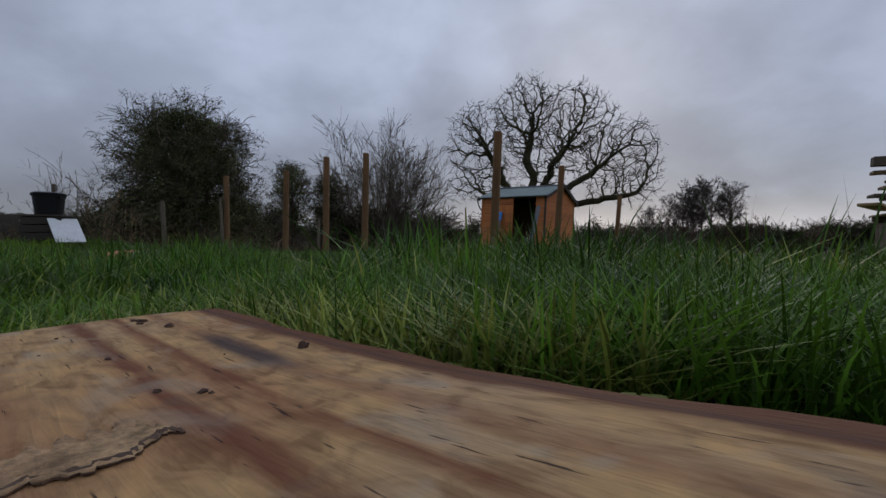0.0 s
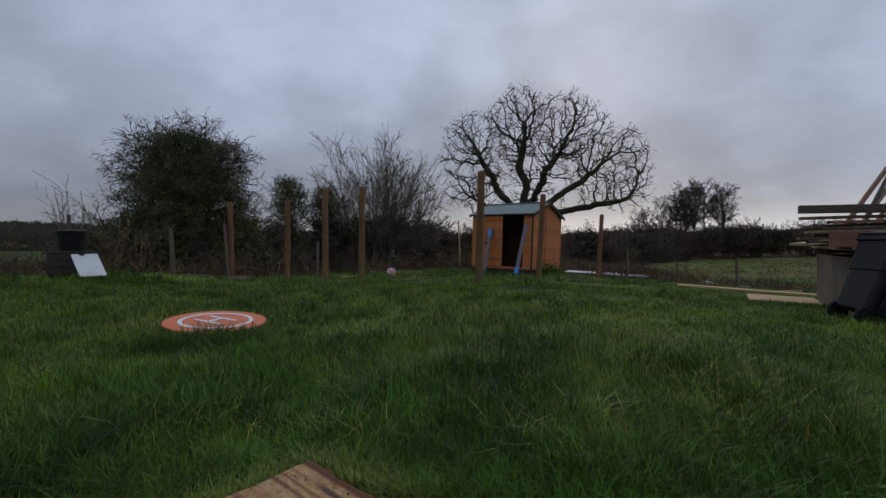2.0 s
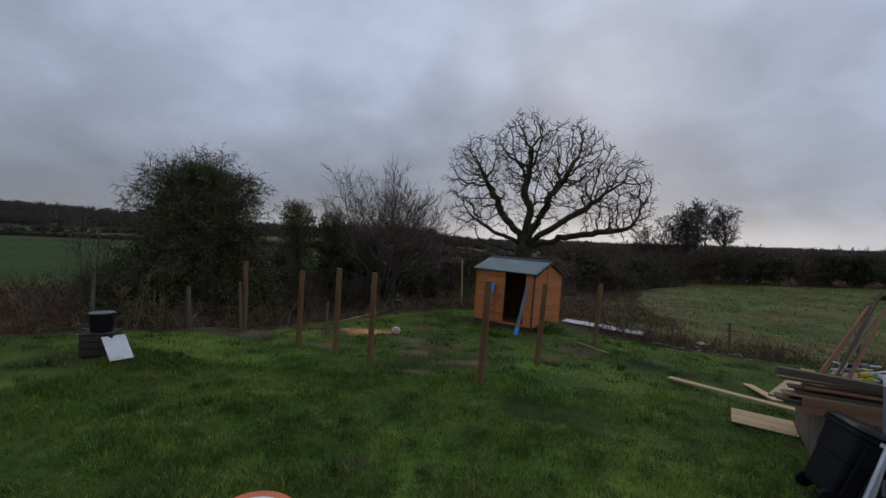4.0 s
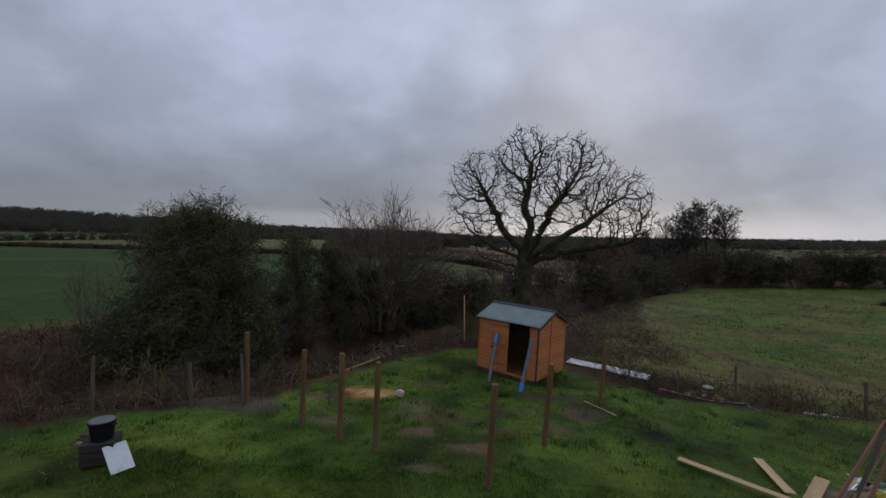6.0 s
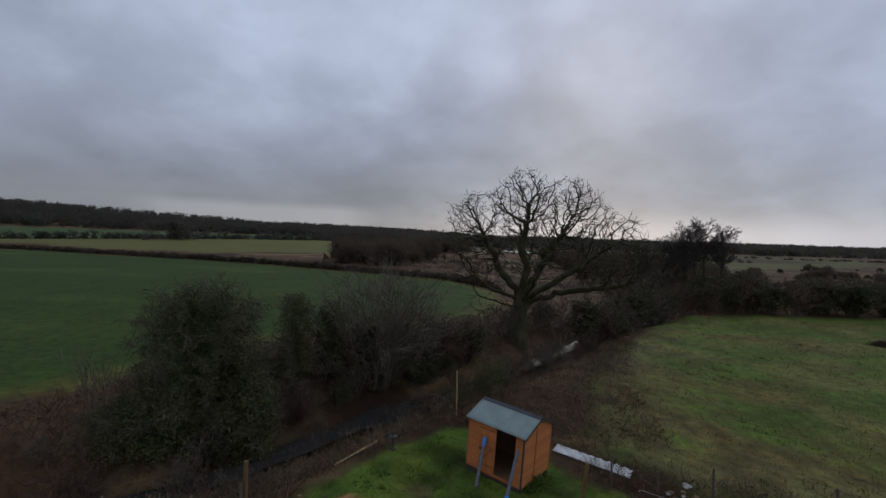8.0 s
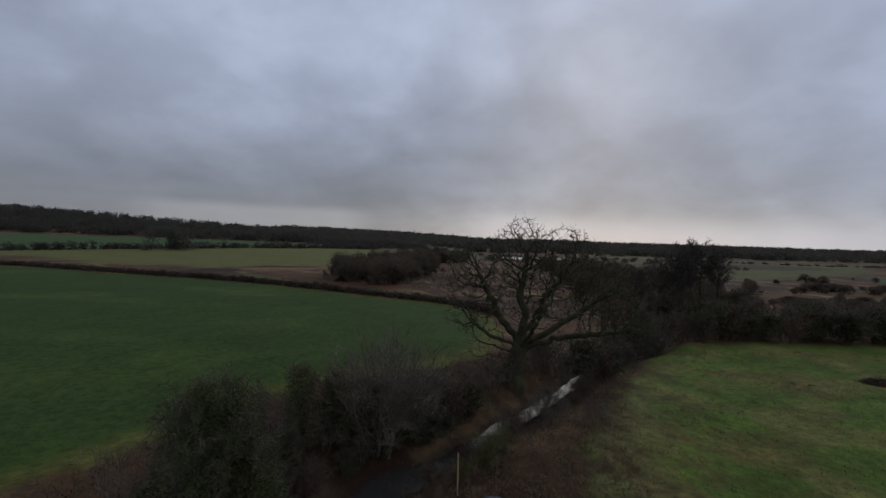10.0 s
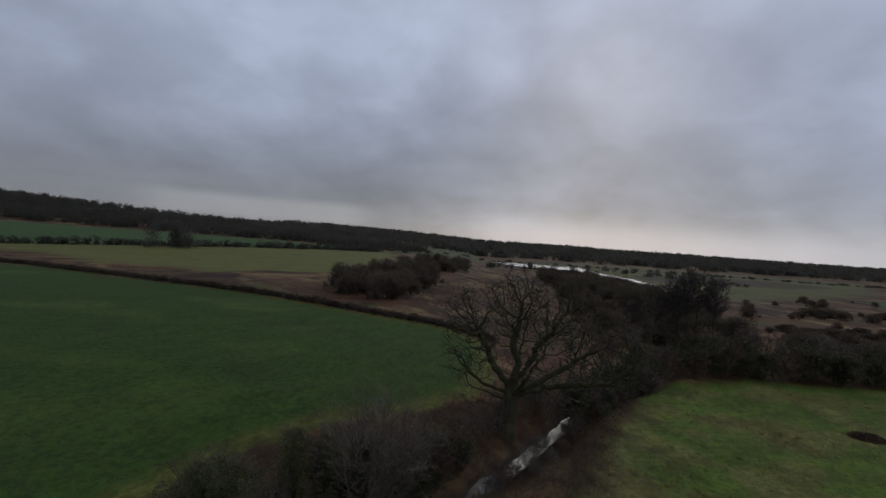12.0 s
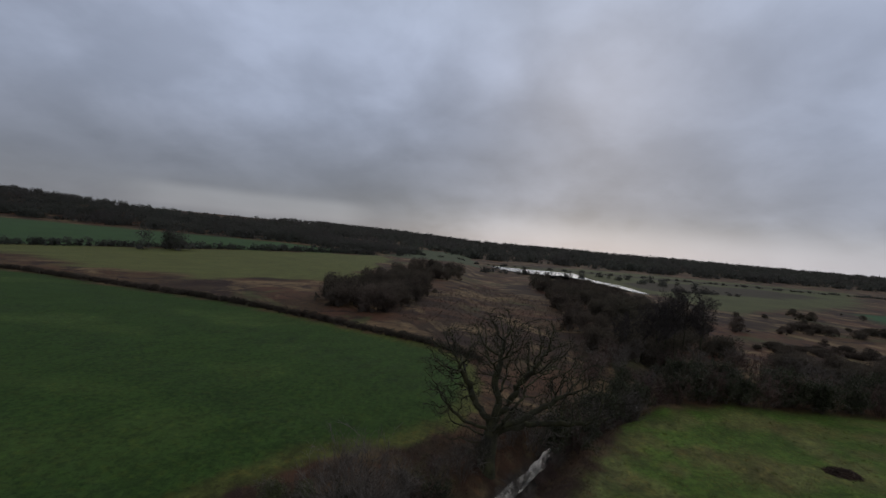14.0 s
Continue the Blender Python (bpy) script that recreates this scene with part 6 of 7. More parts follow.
# ---- far hedges and woods ----
def wood_mass(name, spots, label, category="woodland", crowns=5, tris=26, mat=None):
    """Many small leafless crowns, each a handful of ragged clumps on a stem."""
    rng = np.random.default_rng(len(spots))
    V, F, o = [], [], 0
    S = np.array(spots)
    zg = height(S[:, 0], S[:, 1])
    for (x, y, h, w), z in zip(spots, zg):
        m = crowns * tris
        u = unit(rng.normal(size=(crowns, 3)))
        cc = u * np.array([w * 0.28, w * 0.28, h * 0.22]) + np.array([x, y, z + h * 0.58])
        c = np.repeat(cc, tris, 0)
        d = unit(rng.normal(size=(m, 3)))
        p = c + d * (rng.random((m, 1)) ** 0.4) * np.array([w * 0.34, w * 0.34, h * 0.34])
        p[:, 2] = np.maximum(p[:, 2], z - 0.2)
        a = unit(rng.normal(size=(m, 3)) + np.array([0, 0, 0.6]))
        b = unit(np.cross(a, rng.normal(size=(m, 3))))
        s = (w * 0.11) * (18 / tris) ** 0.42 * rng.uniform(0.5, 1.4, (m, 1))
        V.append(np.stack([p - a * s, p + b * s * 0.55, p + a * s * 1.5], 1).reshape(-1, 3))
        F.append(np.arange(m * 3).reshape(-1, 3) + o)
        o += m * 3
        # dark under-storey
        k = 14
        q = np.stack([x + rng.normal(size=k) * w * 0.25, y + rng.normal(size=k) * w * 0.25, z + rng.random(k) * h * 0.35], 1)
        a = unit(rng.normal(size=(k, 3)))
        b = unit(np.cross(a, rng.normal(size=(k, 3))))
        s = w * 0.2
        V.append(np.stack([q - a * s, q + b * s, q + a * s], 1).reshape(-1, 3))
        F.append(np.arange(k * 3).reshape(-1, 3) + o)
        o += k * 3
    ob = fast(name, np.concatenate(V), np.concatenate(F), mat or M_WOODS)
    return tagged(ob, label, category, kind="stuff")


def scatter(poly, count, h, w, seed):
    rng = np.random.default_rng(seed)
    P = np.array(poly, float)
    lo, hi = P.min(0), P.max(0)
    out = []
    while len(out) < count:
        q = lo + (hi - lo) * rng.random((count, 2))
        ok = inside(list(map(tuple, poly)), q[:, 0], q[:, 1]) > 0
        for x, y in q[ok]:
            hh = rng.uniform(*h)
            out.append((x, y, hh, w * hh * rng.uniform(0.8, 1.2)))
    return out[:count]


def row_of(line, step, h, w, wide, seed):
    rng = np.random.default_rng(seed)
    out = []
    for (ax, ay), (bx_, by_) in zip(line, line[1:]):
        n = max(1, int(math.hypot(bx_ - ax, by_ - ay) / step))
        for i in range(n):
            f = (i + rng.random()) / n
            hh = rng.uniform(*h)
            out.append((ax + (bx_ - ax) * f + rng.uniform(-wide, wide), ay + (by_ - ay) * f + rng.uniform(-wide, wide), hh, w * hh))
    return out


wood_mass("far_woodland", scatter([(-900, 350), (-420, 350), (-190, 345), (-80, 360), (-40, 430), (-60, 470), (-300, 490), (-900, 520)], 2400, (5.5, 9), 1.0, 1), "dark leafless wood covering the low ridge", crowns=4, tris=16)
wood_mass("distant_woodland", scatter([(-500, 640), (0, 560), (260, 620), (700, 700), (1300, 760), (2600, 900), (2600, 1700), (-500, 1700)], 3600, (9, 14), 1.8, 2), "dark band of distant woodland along the horizon", crowns=3, tris=12)
wood_mass("field_hedge", row_of([(6, 73), (-4, 77), (-26, 86.5), (-50, 96), (-121, 111.5), (-220, 118)], 0.5, (0.9, 1.5), 1.5, 0.45, 3), "clipped dark hedge along the far edge of the green field", "hedge", 4, 46, M_SCRUB)
wood_mass("scrub_thicket", scatter([(-36, 104), (-14, 98), (-10, 120), (-12, 165), (-24, 185), (-36, 140)], 95, (3.5, 6.6), 0.95, 4), "rounded brown scrub thicket in the marsh", "scrub", 9, 190, M_SCRUB)
wood_mass("scrub_thicket", scatter([(-30, 185), (-8, 180), (8, 210), (0, 260), (-24, 250)], 40, (4, 7), 0.9, 5), "rounded brown scrub thicket in the marsh", "scrub", 8, 120, M_SCRUB)
wood_mass("valley_scrub", scatter([(31, 90), (46, 84), (66, 100), (78, 140), (84, 250), (46, 268), (38, 180)], 260, (3.5, 7.0), 0.95, 6), "dense leafless scrub filling the valley floor", "scrub", 8, 90, M_SCRUB)
wood_mass("marsh_scrub", scatter([(66, 84), (130, 84), (220, 150), (220, 260), (130, 220), (70, 120)], 40, (1.0, 3.6), 1.3, 7) + scatter([(70, 86), (140, 88), (150, 104), (76, 104)], 120, (1.8, 4.2), 1.3, 27) + scatter([(110, 150), (190, 165), (190, 185), (120, 165)], 60, (1.2, 3.2), 1.6, 28) + scatter([(80, 112), (120, 118), (118, 130), (84, 122)], 50, (0.7, 2.2), 1.8, 29), "brown scrub thickets and bushes over the marsh", "scrub", 9, 130, M_SCRUB)
wood_mass("field_hedge", row_of([(-330, 160), (-190, 166), (-124, 242), (-66, 324)], 1.6, (1.8, 4.2), 1.4, 1.5, 8), "dark field hedge with small trees", "hedge", 4, 20)
wood_mass("copse", scatter([(-152, 196), (-138, 190), (-132, 206), (-146, 212)], 7, (9, 12), 0.6, 9), "small dark copse standing in the hedge", "trees", 6, 40)
wood_mass("copse", scatter([(-120, 320), (-60, 330), (-40, 380), (-100, 380)], 40, (6, 10), 0.8, 10), "dark copse at the end of the pasture", "trees", 5, 26)
wood_mass("plain_hedge", row_of([(-40, 430), (60, 450), (200, 470), (380, 470), (600, 520)], 7, (0.8, 2.6), 2.6, 7, 11) + row_of([(150, 300), (200, 318)], 4, (1.0, 3.0), 2.0, 4, 12) + row_of([(10, 330), (60, 345), (100, 360)], 7, (3, 5), 1.6, 6, 13) + scatter([(120, 300), (190, 320), (200, 420), (130, 420)], 16, (3, 6), 1.4, 14), "scattered dark hedges and bushes on the flat marsh", "hedge", 4, 20)


# ---- undergrowth on the banks ----
def stems_patch(name, poly, count, h, mat, label, seed, fan=0.35, r=0.006, sub=2):
    rng = np.random.default_rng(seed)
    P = np.array(poly, float)
    lo, hi = P.min(0), P.max(0)
    q = lo + (hi - lo) * rng.random((count * 4, 2))
    q = q[inside(list(map(tuple, poly)), q[:, 0], q[:, 1]) + rng.normal(size=len(q)) * 0.25 > 0][:count]
    m = len(q)
    base = np.concatenate([q, height(q[:, 0], q[:, 1])[:, None] - 0.03], 1)
    d = unit(np.concatenate([rng.normal(size=(m, 2)) * fan, np.ones((m, 1))], 1))
    L = h * rng.uniform(0.35, 1.1, m)[:, None] * (0.5 + 1.0 * patches(q[:, 0], q[:, 1], 1.5))[:, None]
    pts = [base]
    for s in range(4):
        d = unit(d + 0.22 * rng.normal(size=d.shape) - np.array([0, 0, 0.10 * s]))
        pts.append(pts[-1] + d * L / 4)
    S = np.stack(pts, 1)
    R = r * np.linspace(1, 0.4, 5)[None] * rng.uniform(0.6, 1.4, (m, 1))
    all_ = [tubes(S, R, 2)]
    if sub:
        S1, R1 = sprout(rng, S, R, sub, 0.3, 0.45, (25, 70), 3, 0.2, 0.0, 0.7, 0.5, r * 0.6)
        all_.append(tubes(S1, R1, 2))
    return tagged(fast(name, *join(all_), mat), label, "undergrowth", kind="stuff")


NEAR_BANK = [(-22, 5.5), (-14, 8.2), (-8.9, 9.0), (-7.1, 10.1), (-5.1, 10.9), (-4.4, 13.2), (-2.8, 15.6), (-0.6, 18.3), (2.2, 18.8), (3.6, 24), (3.0, 27.5), (-2.5, 21.5), (-5.5, 17.4), (-8.5, 13.2), (-16, 8.4), (-22, 7)]
stems_patch("dead_stems", NEAR_BANK, 6000, 0.85, M_DEADGRASS, "tangle of dead pale stems on the near stream bank", 61, sub=2)
stems_patch("brambles", NEAR_BANK, 4000, 0.75, M_BRAMBLE, "dark bramble tangle on the near stream bank", 62, 0.7, 0.007, 3)
FAR_BANK = [(-26, 7), (-16, 11.5), (-11, 15), (-8.4, 19), (-5, 23.5), (-1.5, 27.5), (2.0, 31.5), (4.6, 36), (9, 43.5), (13, 50), (20, 58), (16, 60), (8, 52), (3.4, 45), (-2.8, 37.8), (-9, 33.5), (-13, 29), (-17.6, 20), (-20, 14), (-27, 10)]
stems_patch("far_bank_scrub", FAR_BANK, 8500, 0.9, M_BRAMBLE, "dark bramble and scrub on the far stream bank", 63, 0.6, 0.010, 3)
EAST = [(1.8, 19.2), (4.6, 17), (9.6, 18.6), (11.2, 27), (14.2, 36), (18.2, 45), (23, 54), (26, 60), (21, 55), (15, 47), (11.6, 41), (8.6, 35.6), (4.6, 29), (2.8, 25)]
stems_patch("reddish_undergrowth", EAST, 9500, 0.45, M_DEADGRASS, "reddish-brown dead undergrowth beside the meadow", 64, 0.7, 0.007, 2)
stems_patch("bramble_bank", EAST, 4500, 0.5, M_BRAMBLE, "dark brambles beside the stream", 65, 0.8, 0.008, 3)
DITCH = [(4.6, 15.6), (6.8, 14.4), (8.2, 13.9), (11.5, 14.0), (15, 14.2), (40, 12.5), (40, 14.5), (15, 16), (9.5, 16.2), (6.5, 17)]
BED = [(-16, 8.3), (-9.5, 12.0), (-6.2, 15.8), (-4.6, 18.6), (-2.0, 21.8), (0.7, 25.0), (3.8, 29.0), (6.4, 33.4), (5.6, 34.6), (2.2, 30.2), (-1.0, 26.2), (-3.8, 22.9), (-6.6, 19.4), (-8.0, 16.6), (-10, 14.4), (-16, 10.8)]
stems_patch("streamside_stems", BED, 1900, 0.6, M_DEADGRASS, "dead pale stems leaning over the stream", 72, 0.5, 0.007, 2)
stems_patch("streamside_brambles", BED, 1000, 0.65, M_BRAMBLE, "dark bramble shoots trailing into the stream", 73, 0.8, 0.008, 3)
stems_patch("ditch_weeds", DITCH, 3800, 0.62, M_BRAMBLE, "dark weeds and brambles along the ditch", 66, 0.6, 0.006, 3)
stems_patch("ditch_stems", DITCH, 4600, 0.50, M_DEADGRASS, "dead pale stems along the ditch", 67, 0.5, 0.005, 1)
stems_patch("meadow_tussocks", [(7, 17), (40, 15), (60, 40), (40, 60), (28, 58), (16, 40), (10, 28)], 9000, 0.30, M_DEADGRASS, "dry tussocks of dead grass scattered over the meadow", 68, 0.6, 0.006, 0)
stems_patch("marsh_stems", [(-12, 94), (8, 86), (22, 76), (31, 92), (38, 180), (12, 220), (-6, 150)], 5000, 0.9, M_BRAMBLE, "brown dead reeds and scrub in the marsh", 69, 0.5, 0.03, 2)
ss = bare_shrub("dead_hogweed", 71, 1.5, 0.9, 9, M_DEADGRASS, "pale dead branching stems at the lawn's edge", (3, 2), 0.03, 0.012, group="dead stems at the lawn's edge")
plant(ss, [(-7.3, 9.9, 1.0, 0), (-6.8, 10.2, 0.8, 90), (-9.2, 9.3, 0.9, 200), (3.05, 15.6, 0.5, 0), (1.0, 18.8, 0.8, 30), (-0.6, 18.9, 0.7, 30), (10.5, 15.6, 0.6, 30), (6.3, 16.6, 0.8, 130), (12.0, 15.4, 0.6, 10)])


# ---- grass ----
def grass(name, pts, h, width, label, seed, lean=0.45, mat=None, steps=(0.0, 0.45, 0.8)):
    """Blades that taper and bend over, each a short strip of faces."""
    rng = np.random.default_rng(seed)
    m = len(pts)
    a = rng.uniform(0, 2 * np.pi, m)
    d = np.stack([np.cos(a), np.sin(a)], 1)
    lush = np.minimum(1.3, 0.40 + 1.25 * patches(pts[:, 0] + 40, pts[:, 1] + 11, 0.42) * (0.6 + 0.8 * patches(pts[:, 0] + 9, pts[:, 1] + 71, 1.7)))
    hh = h * rng.uniform(0.45, 1.25, m) * lush
    bend = lean * rng.uniform(0.1, 1.5, m) * hh
    clear = off_board(pts + d * bend[:, None], 0.0)
    pts, d, hh, bend, m = pts[clear], d[clear], hh[clear], bend[clear], int(clear.sum())
    base = np.concatenate([pts, height(pts[:, 0], pts[:, 1])[:, None] - 0.01], 1)
    n = np.stack([-d[:, 1], d[:, 0]], 1)
    tw = rng.uniform(-0.6, 0.6, m)[:, None]
    n = n * np.cos(tw) + d * np.sin(tw)
    V = []
    for f in steps:
        c = base.copy()
        c[:, :2] += d * (bend * f ** 2.3)[:, None]
        c[:, 2] += hh * (f - 0.18 * f * f * (bend / (hh + 1e-6)))
        w = (width * (1 - 0.75 * f * f) * rng.uniform(0.75, 1.25, m))[:, None] * 0.5
        for s in (-1, 1):
            q = c.copy()
            q[:, :2] += s * n * w
            V.append(q)
    tip = base.copy()
    tip[:, :2] += d * bend[:, None]
    tip[:, 2] += hh * (1 - 0.18 * bend / (hh + 1e-6))
    V.append(tip)
    k = len(V)
    V = np.stack(V, 1)
    i = np.arange(m)[:, None] * k
    F = []
    for s in range(len(steps) - 1):
        o = 2 * s
        F += [i + np.array([o, o + 1, o + 3]), i + np.array([o, o + 3, o + 2])]
    F.append(i + np.array([k - 3, k - 2, k - 1]))
    return tagged(fast(name, V.reshape(-1, 3), np.concatenate(F), mat or M_GRASS), label, "grass", kind="stuff")


THIN = ((-0.4, 10.6, 1.1, 0.5), (1.2, 11.4, 0.9, 0.35), (-3.7, 11.9, 0.9, 0.4), (0.9, 9.9, 0.5, 0.25), (-0.8, 13.2, 0.7, 0.4), (2.4, 10.4, 0.6, 0.3), (3.3, 11.6, 0.7, 0.6), (2.6, 12.6, 0.9, 0.3))
BARE = ((-2.2, 12.3, 0.9, 0.45), (-0.75, 9.7, 0.4, 0.2), (0.3, 9.0, 0.4, 0.24), (-0.45, 8.1, 0.2, 0.15))


def off_board(q, margin=0.010):
    inv = BOARD.inverted()
    u = inv[0][0] * q[:, 0] + inv[0][1] * q[:, 1] + inv[0][3]
    v = inv[1][0] * q[:, 0] + inv[1][1] * q[:, 1] + inv[1][3]
    return ~((u > -margin) & (u < 0.96) & (v < margin) & (v > -0.63))


def lawn_points(seed, count, x0, x1, y0, y1, even=0.35):
    rng = np.random.default_rng(seed)
    q = np.stack([rng.uniform(x0, x1, count), rng.uniform(y0, y1, count)], 1)
    dens = even + 0.9 * patches(q[:, 0] + 7, q[:, 1] + 3, 0.4) * patches(q[:, 0], q[:, 1], 1.4)
    q = q[rng.random(count) < np.clip(dens, 0, 1)]
    q = q[inside(LAWN, q[:, 0], q[:, 1]) > 0.1]
    for cx, cy, rx, ry in THIN:
        q = q[(np.hypot((q[:, 0] - cx) / rx, (q[:, 1] - cy) / ry) > 1) | (rng.random(len(q)) < 0.35)]
    on = np.hypot(q[:, 0] - PAD[0], q[:, 1] - PAD[1]) < PAD[2] + 0.03
    for cx, cy, rx, ry in BARE:
        on |= np.hypot((q[:, 0] - cx) / rx, (q[:, 1] - cy) / ry) < 0.9
    return q[~on & off_board(q)]


def near_board(seed, count, reach):
    """Points thrown round the far edges of the board, thinning with distance."""
    rng = np.random.default_rng(seed)
    r = reach * rng.random(count) ** 0.8
    a = rng.uniform(-0.6, 3.4, count)
    q = np.stack([0.25 + np.cos(a) * (r + 0.12), 1.66 + np.sin(a) * (r + 0.02)], 1)
    return q[off_board(q) & (np.hypot(q[:, 0] - 0.36, q[:, 1] - 1.46) > 0.21)]


FINE = (0.0, 0.3, 0.56, 0.8)
long_lawn = lawn_points(81, 130000, -2.6, 3.4, 1.4, 3.4, 0.5)
long_lawn = long_lawn[np.hypot(long_lawn[:, 0] - 0.36, long_lawn[:, 1] - 1.46) > 0.5]
fringe = near_board(80, 62000, 1.0)
fringe = fringe[off_board(fringe, 0.07) | (np.arange(len(fringe)) % 3 == 0)]
edge = near_board(79, 30000, 0.42)
edge = edge[~off_board(edge, 0.075)]
grass("lawn_grass", fringe, 0.058, 0.0021, "dense fine wet grass round the board", 90, 0.75, steps=FINE)
grass("pale_grass", edge, 0.050, 0.0024, "short yellow-green shoots along the board's edge", 89, 1.1, M_GRASS_PALE, steps=FINE)
grass("lawn_grass", long_lawn, 0.074, 0.0032, "long wet green grass of the lawn", 91, 0.95, M_LAWN, steps=FINE)
grass("lawn_grass", lawn_points(82, 120000, -5.5, 6.0, 3.4, 8.0, 0.4), 0.078, 0.0075, "tufted green lawn grass", 92, 0.85, M_LAWN, steps=(0.0, 0.6))
grass("lawn_grass", lawn_points(83, 110000, -10.0, 12.0, 7.6, 18.0, 0.22), 0.075, 0.013, "tufted green lawn grass", 93, 0.6, M_LAWN, steps=(0.0, 0.6))
grass("pale_grass", lawn_points(85, 26000, -2.8, 3.6, 1.9, 4.4, 0.25), 0.078, 0.0034, "yellow-green shoots among the long lawn grass", 99, 0.7, M_GRASS_PALE, steps=FINE)
grass("pale_grass", lawn_points(84, 17000, -9.0, 11.0, 2.0, 17.0, 0.2), 0.07, 0.008, "paler shoots among the lawn grass", 95, 0.8, M_GRASS_PALE, steps=(0.0, 0.6))
straw = lawn_points(86, 26000, -3.4, -0.1, 1.9, 3.5, 0.15)
straw = straw[patches(straw[:, 0] + 13, straw[:, 1] + 2, 0.55) > 0.42]
grass("flattened_grass", straw, 0.045, 0.0042, "flattened yellowish grass where the lawn is thin", 100, 1.6, M_GRASS_PALE, steps=FINE)
rng = np.random.default_rng(5)
tuft = np.stack([0.45 + 2.9 * rng.random(110) ** 0.8, rng.uniform(1.75, 3.4, 110)], 1)
tall = tuft[rng.integers(0, 110, 7000)] + rng.normal(size=(7000, 2)) * 0.045
# the darker blade colour carries the shade between these blades
grass("tall_grass", tall[off_board(tall, 0.13)], 0.108, 0.0042, "taller tufts of coarse green grass by the board", 94, 0.65, M_GRASS_DARK, steps=FINE)
rng = np.random.default_rng(19)
stalk = np.stack([rng.uniform(0.52, 0.95, 16), rng.uniform(1.84, 2.10, 16)], 1)
grass("tall_stalk", stalk[off_board(stalk, 0.02)], 0.125, 0.0030, "single tall coarse grass stalks by the board", 98, 0.25, M_GRASS_DARK, steps=FINE)
rng = np.random.default_rng(16)
tuft = np.stack([rng.uniform(-1.7, 0.5, 90), rng.uniform(2.1, 3.25, 90)], 1)
tall = tuft[rng.integers(0, 90, 9000)] + rng.normal(size=(9000, 2)) * 0.06
grass("tall_grass", tall, 0.100, 0.0034, "taller tufts of coarse green grass beyond the board", 97, 0.55, M_GRASS, steps=FINE)
rng = np.random.default_rng(17)
tuft = np.stack([rng.uniform(-1.25, -0.62, 26), rng.uniform(2.85, 3.2, 26)], 1)
tall = tuft[rng.integers(0, 26, 3000)] + rng.normal(size=(3000, 2)) * 0.06
grass("tall_grass", tall, 0.132, 0.0046, "tall dark tufts before the landing pad", 104, 0.5, M_GRASS_DARK, steps=FINE)
rng = np.random.default_rng(15)


def clumps(count, each, spread, x0, x1, y0, y1, poly):
    """Points gathered in tufts over a patch of ground."""
    c = np.stack([rng.uniform(x0, x1, count), rng.uniform(y0, y1, count)], 1)
    c = c[inside(poly, c[:, 0], c[:, 1]) > 0.15]
    c = c[rng.random(len(c)) < 0.25 + 0.9 * patches(c[:, 0] + 23, c[:, 1] + 5, 2.6)]
    size = rng.uniform(0.5, 1.5, len(c))
    k = rng.integers(0, len(c), len(c) * each)
    p = c[k] + rng.normal(size=(len(k), 2)) * (spread * size[k])[:, None]
    on = np.hypot(p[:, 0] - PAD[0], p[:, 1] - PAD[1]) < PAD[2] + 0.08
    for cx, cy, rx, ry in BARE:
        on |= np.hypot((p[:, 0] - cx) / rx, (p[:, 1] - cy) / ry) < 0.9
    return p[~on & off_board(p, 0.05)]


# the lawn's tussock shading is put into dark and pale blade colours
grass("lawn_tuft", clumps(330, 60, 0.075, -3.6, 4.2, 2.3, 6.0, LAWN), 0.118, 0.006, "dark coarse lawn tufts with the tussock shading in their colour", 101, 0.8, M_GRASS_DARK, steps=(0.0, 0.6))
grass("lawn_tuft", clumps(650, 34, 0.09, -9.0, 11.0, 5.5, 18.0, LAWN), 0.12, 0.012, "dark coarse lawn tufts with the tussock shading in their colour", 102, 0.8, M_GRASS_DARK, steps=(0.0, 0.6))
grass("pale_tuft", clumps(420, 55, 0.065, -3.8, 4.2, 1.9, 6.2, LAWN), 0.085, 0.0046, "yellow-green lawn tufts with the lit mottling in their colour", 105, 1.1, M_GRASS_PALE, steps=(0.0, 0.6))
grass("meadow_tuft", clumps(1300, 14, 0.16, 7.0, 60.0, 15.5, 62.0, MEADOW), 0.20, 0.022, "green tussocks dotted over the meadow", 103, 0.8, M_GRASS_ROUGH, steps=(0.0, 0.6))
rng = np.random.default_rng(6)
q = np.stack([rng.uniform(6, 75, 60000), rng.uniform(15, 68, 60000)], 1)
q = q[(inside(MEADOW, q[:, 0], q[:, 1]) > 0.2) & (rng.random(60000) < 0.15 + 1.1 * patches(q[:, 0], q[:, 1], 2.4) * patches(q[:, 0] + 8, q[:, 1] + 3, 6.5))]
grass("meadow_grass", q, 0.15, 0.034, "rough tussocky meadow grass", 96, 0.8, M_GRASS_ROUGH, steps=(0.0, 0.6))


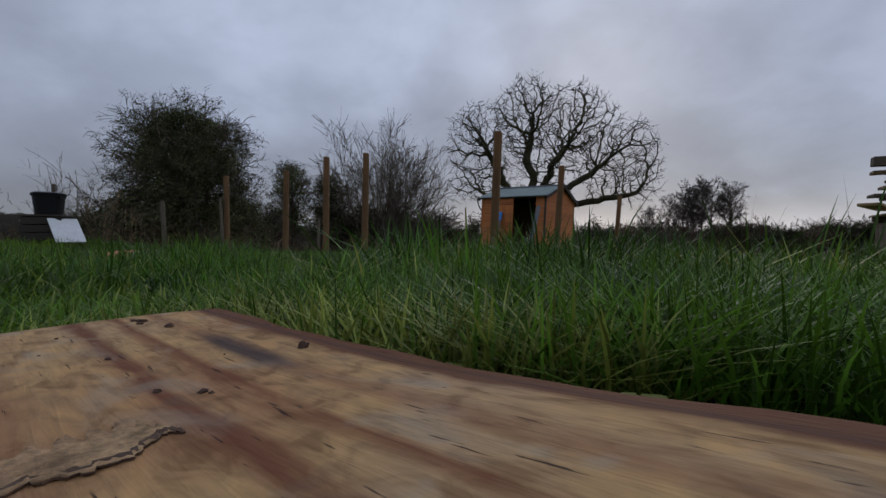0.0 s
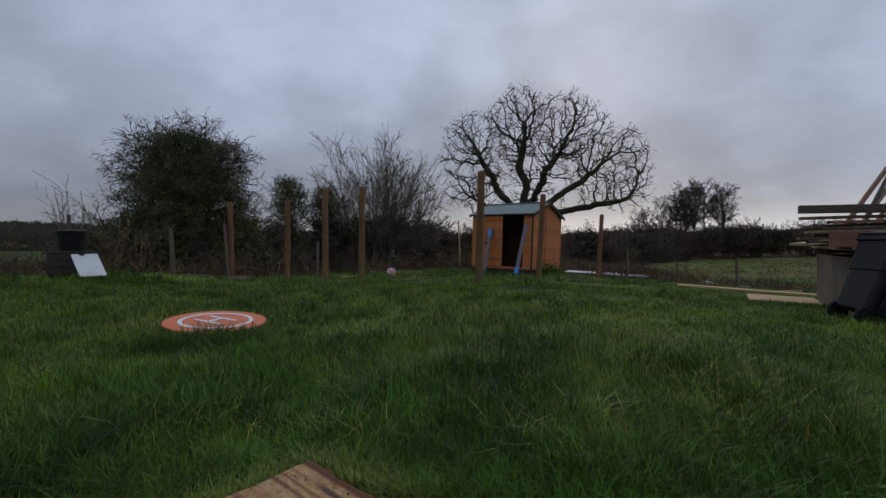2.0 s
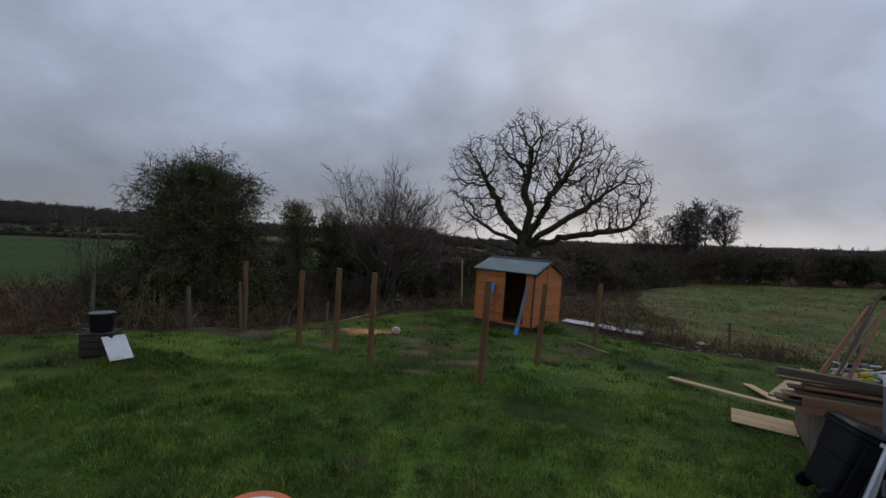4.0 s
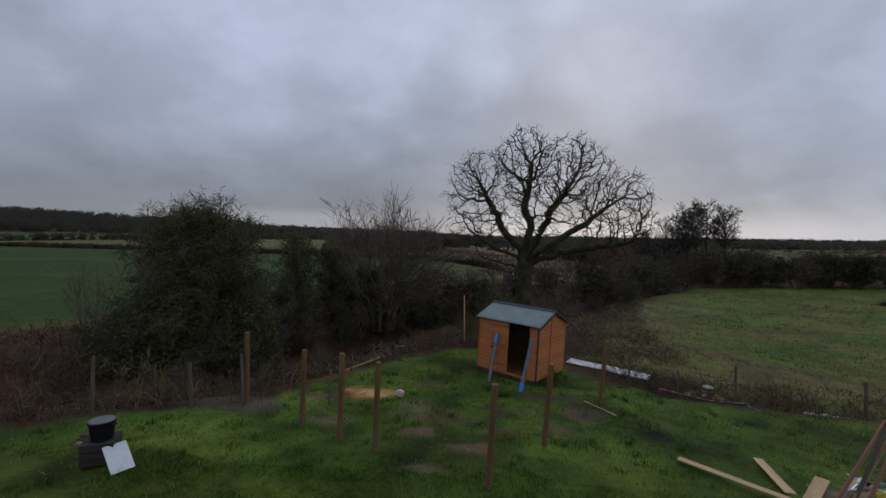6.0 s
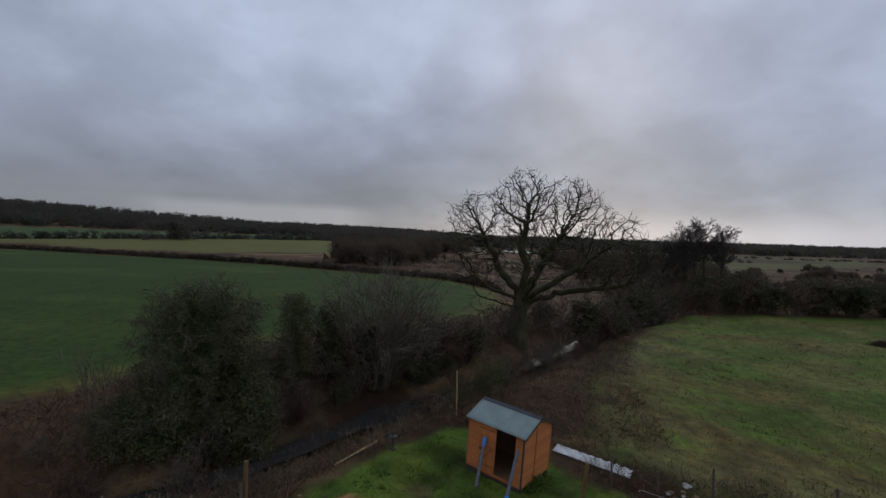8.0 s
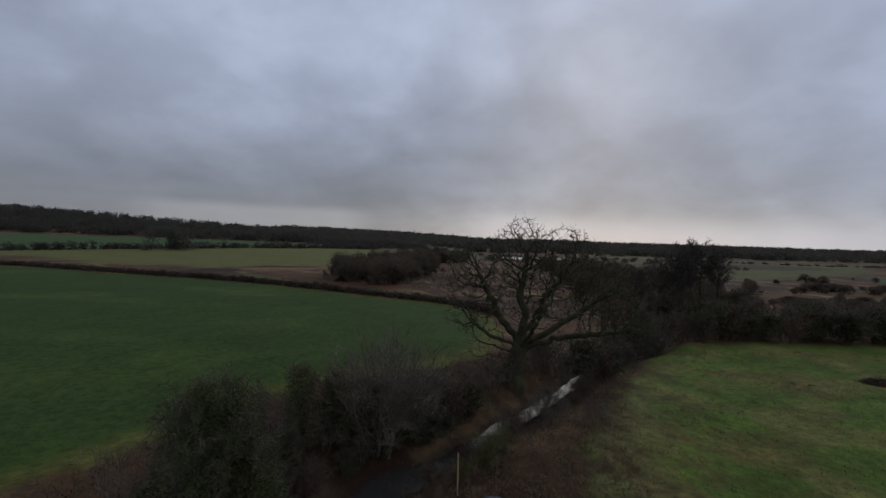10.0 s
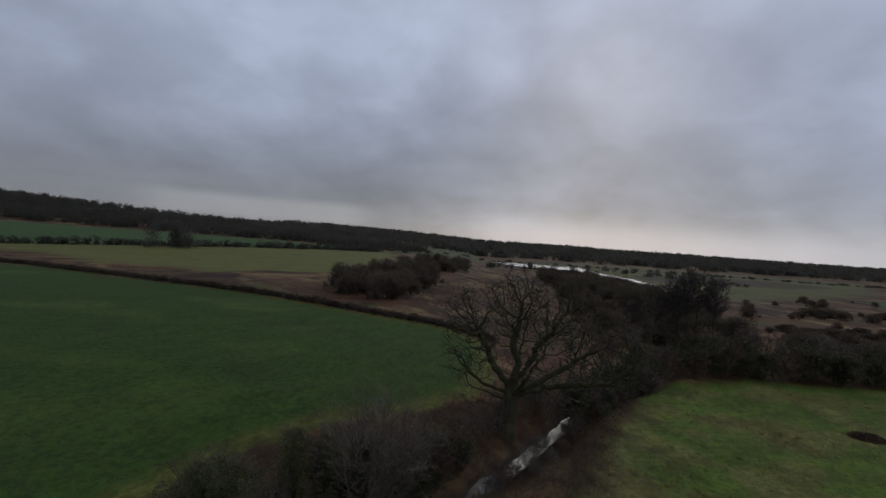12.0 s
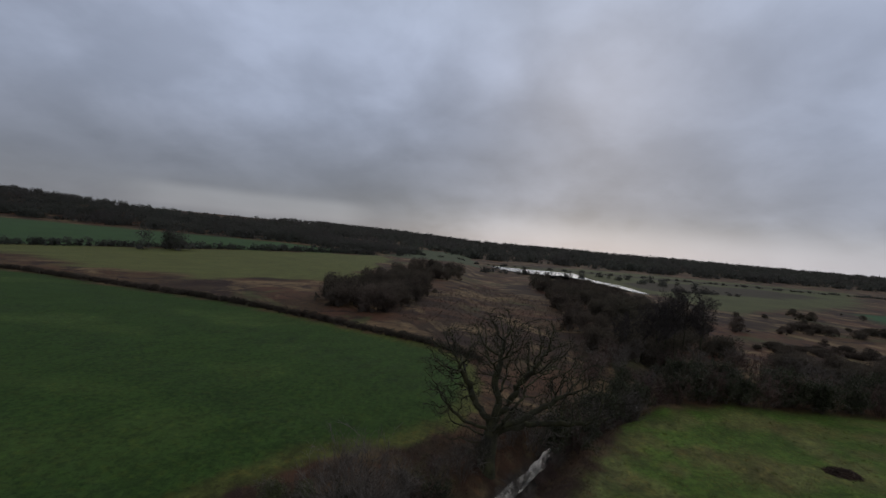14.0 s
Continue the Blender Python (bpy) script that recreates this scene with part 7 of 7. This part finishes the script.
# broad weed leaves at the board's edge, and the brash heap out in the meadow
def weed(x, y, size, seed):
    rng = random.Random(seed)
    w = thing("weed", pose(x, y, ground_z(x, y) + 0.012), "small broad-leaved green weed in the grass", "weed", "weeds in the grass")
    for k in range(6):
        a = k * 60 + rng.uniform(-20, 20)
        bm = bmesh.new()
        rows = []
        L, W = size * rng.uniform(0.7, 1.1), size * 0.34
        for i in range(6):
            u = i / 5
            ww = W * math.sin(math.pi * (0.12 + 0.85 * u)) ** 0.7 * (1 + 0.14 * math.sin(i * 2.4))
            zz = size * (0.42 * u - 0.25 * u * u) + 0.012
            rows.append([bm.verts.new((L * u, s * ww, zz + abs(s) * 0.12 * ww)) for s in (-1, 0, 1)])
        for p, q in zip(rows, rows[1:]):
            for j in (0, 1):
                bm.faces.new((p[j], p[j + 1], q[j + 1], q[j]))
        part("leaf", bm, M_GRASS_PALE, w, smooth=True).matrix_local = pose(0, 0, 0, 0, 0, a)


for i, (u, v, s) in enumerate(((0.223, 0.018, 0.010), (0.10, 0.022, 0.009), (0.31, 0.03, 0.009), (0.17, 0.05, 0.012), (-0.03, -0.03, 0.008))):
    p = BOARD @ Vector((u, v, 0))
    weed(p.x, p.y, s, i)
wc = bare_shrub("weed_clump", 91, 0.62, 0.5, 14, M_TWIG_OLIVE, "green leafy weeds growing against the shed", (3, 2), 0.08, 0.006, 420, M_GRASS, 0.030, group="weeds by the shed")
plant(wc, [(2.95, 14.0, 1.0, 0), (3.2, 14.25, 0.8, 90), (2.75, 13.75, 0.7, 200), (3.45, 14.6, 0.7, 20)])


def brash_heap():
    rng = np.random.default_rng(88)
    x, y = 45.0, 47.0
    h = thing("brash_heap", pose(x, y, ground_z(x, y)), "low dark heap of cut brushwood out in the meadow", "heap")
    n = 700
    a = rng.uniform(0, 2 * np.pi, n)
    r = rng.random(n) ** 0.6
    base = np.stack([np.cos(a) * r * 1.7, np.sin(a) * r * 1.1, np.maximum(0.02, 0.75 * (1 - r ** 1.6)) * rng.random(n)], 1)
    d = unit(np.concatenate([rng.normal(size=(n, 2)), rng.uniform(-0.2, 0.35, (n, 1))], 1))
    base[:, 2] *= 0.6 + 0.8 * patches(base[:, 0] + 9, base[:, 1] + 5, 0.55)
    P = np.stack([base + d * q for q in (-0.4, -0.12, 0.16, 0.45)], 1) + rng.normal(size=(n, 4, 3)) * 0.05
    P[..., 2] = np.maximum(P[..., 2], 0.01)
    fast("branch_mass", *tubes(P, np.full((n, 4), 0.022) * rng.uniform(0.5, 1.6, (n, 1)), 3), M_BRAMBLE, h)["kind"] = "stuff"


brash_heap()
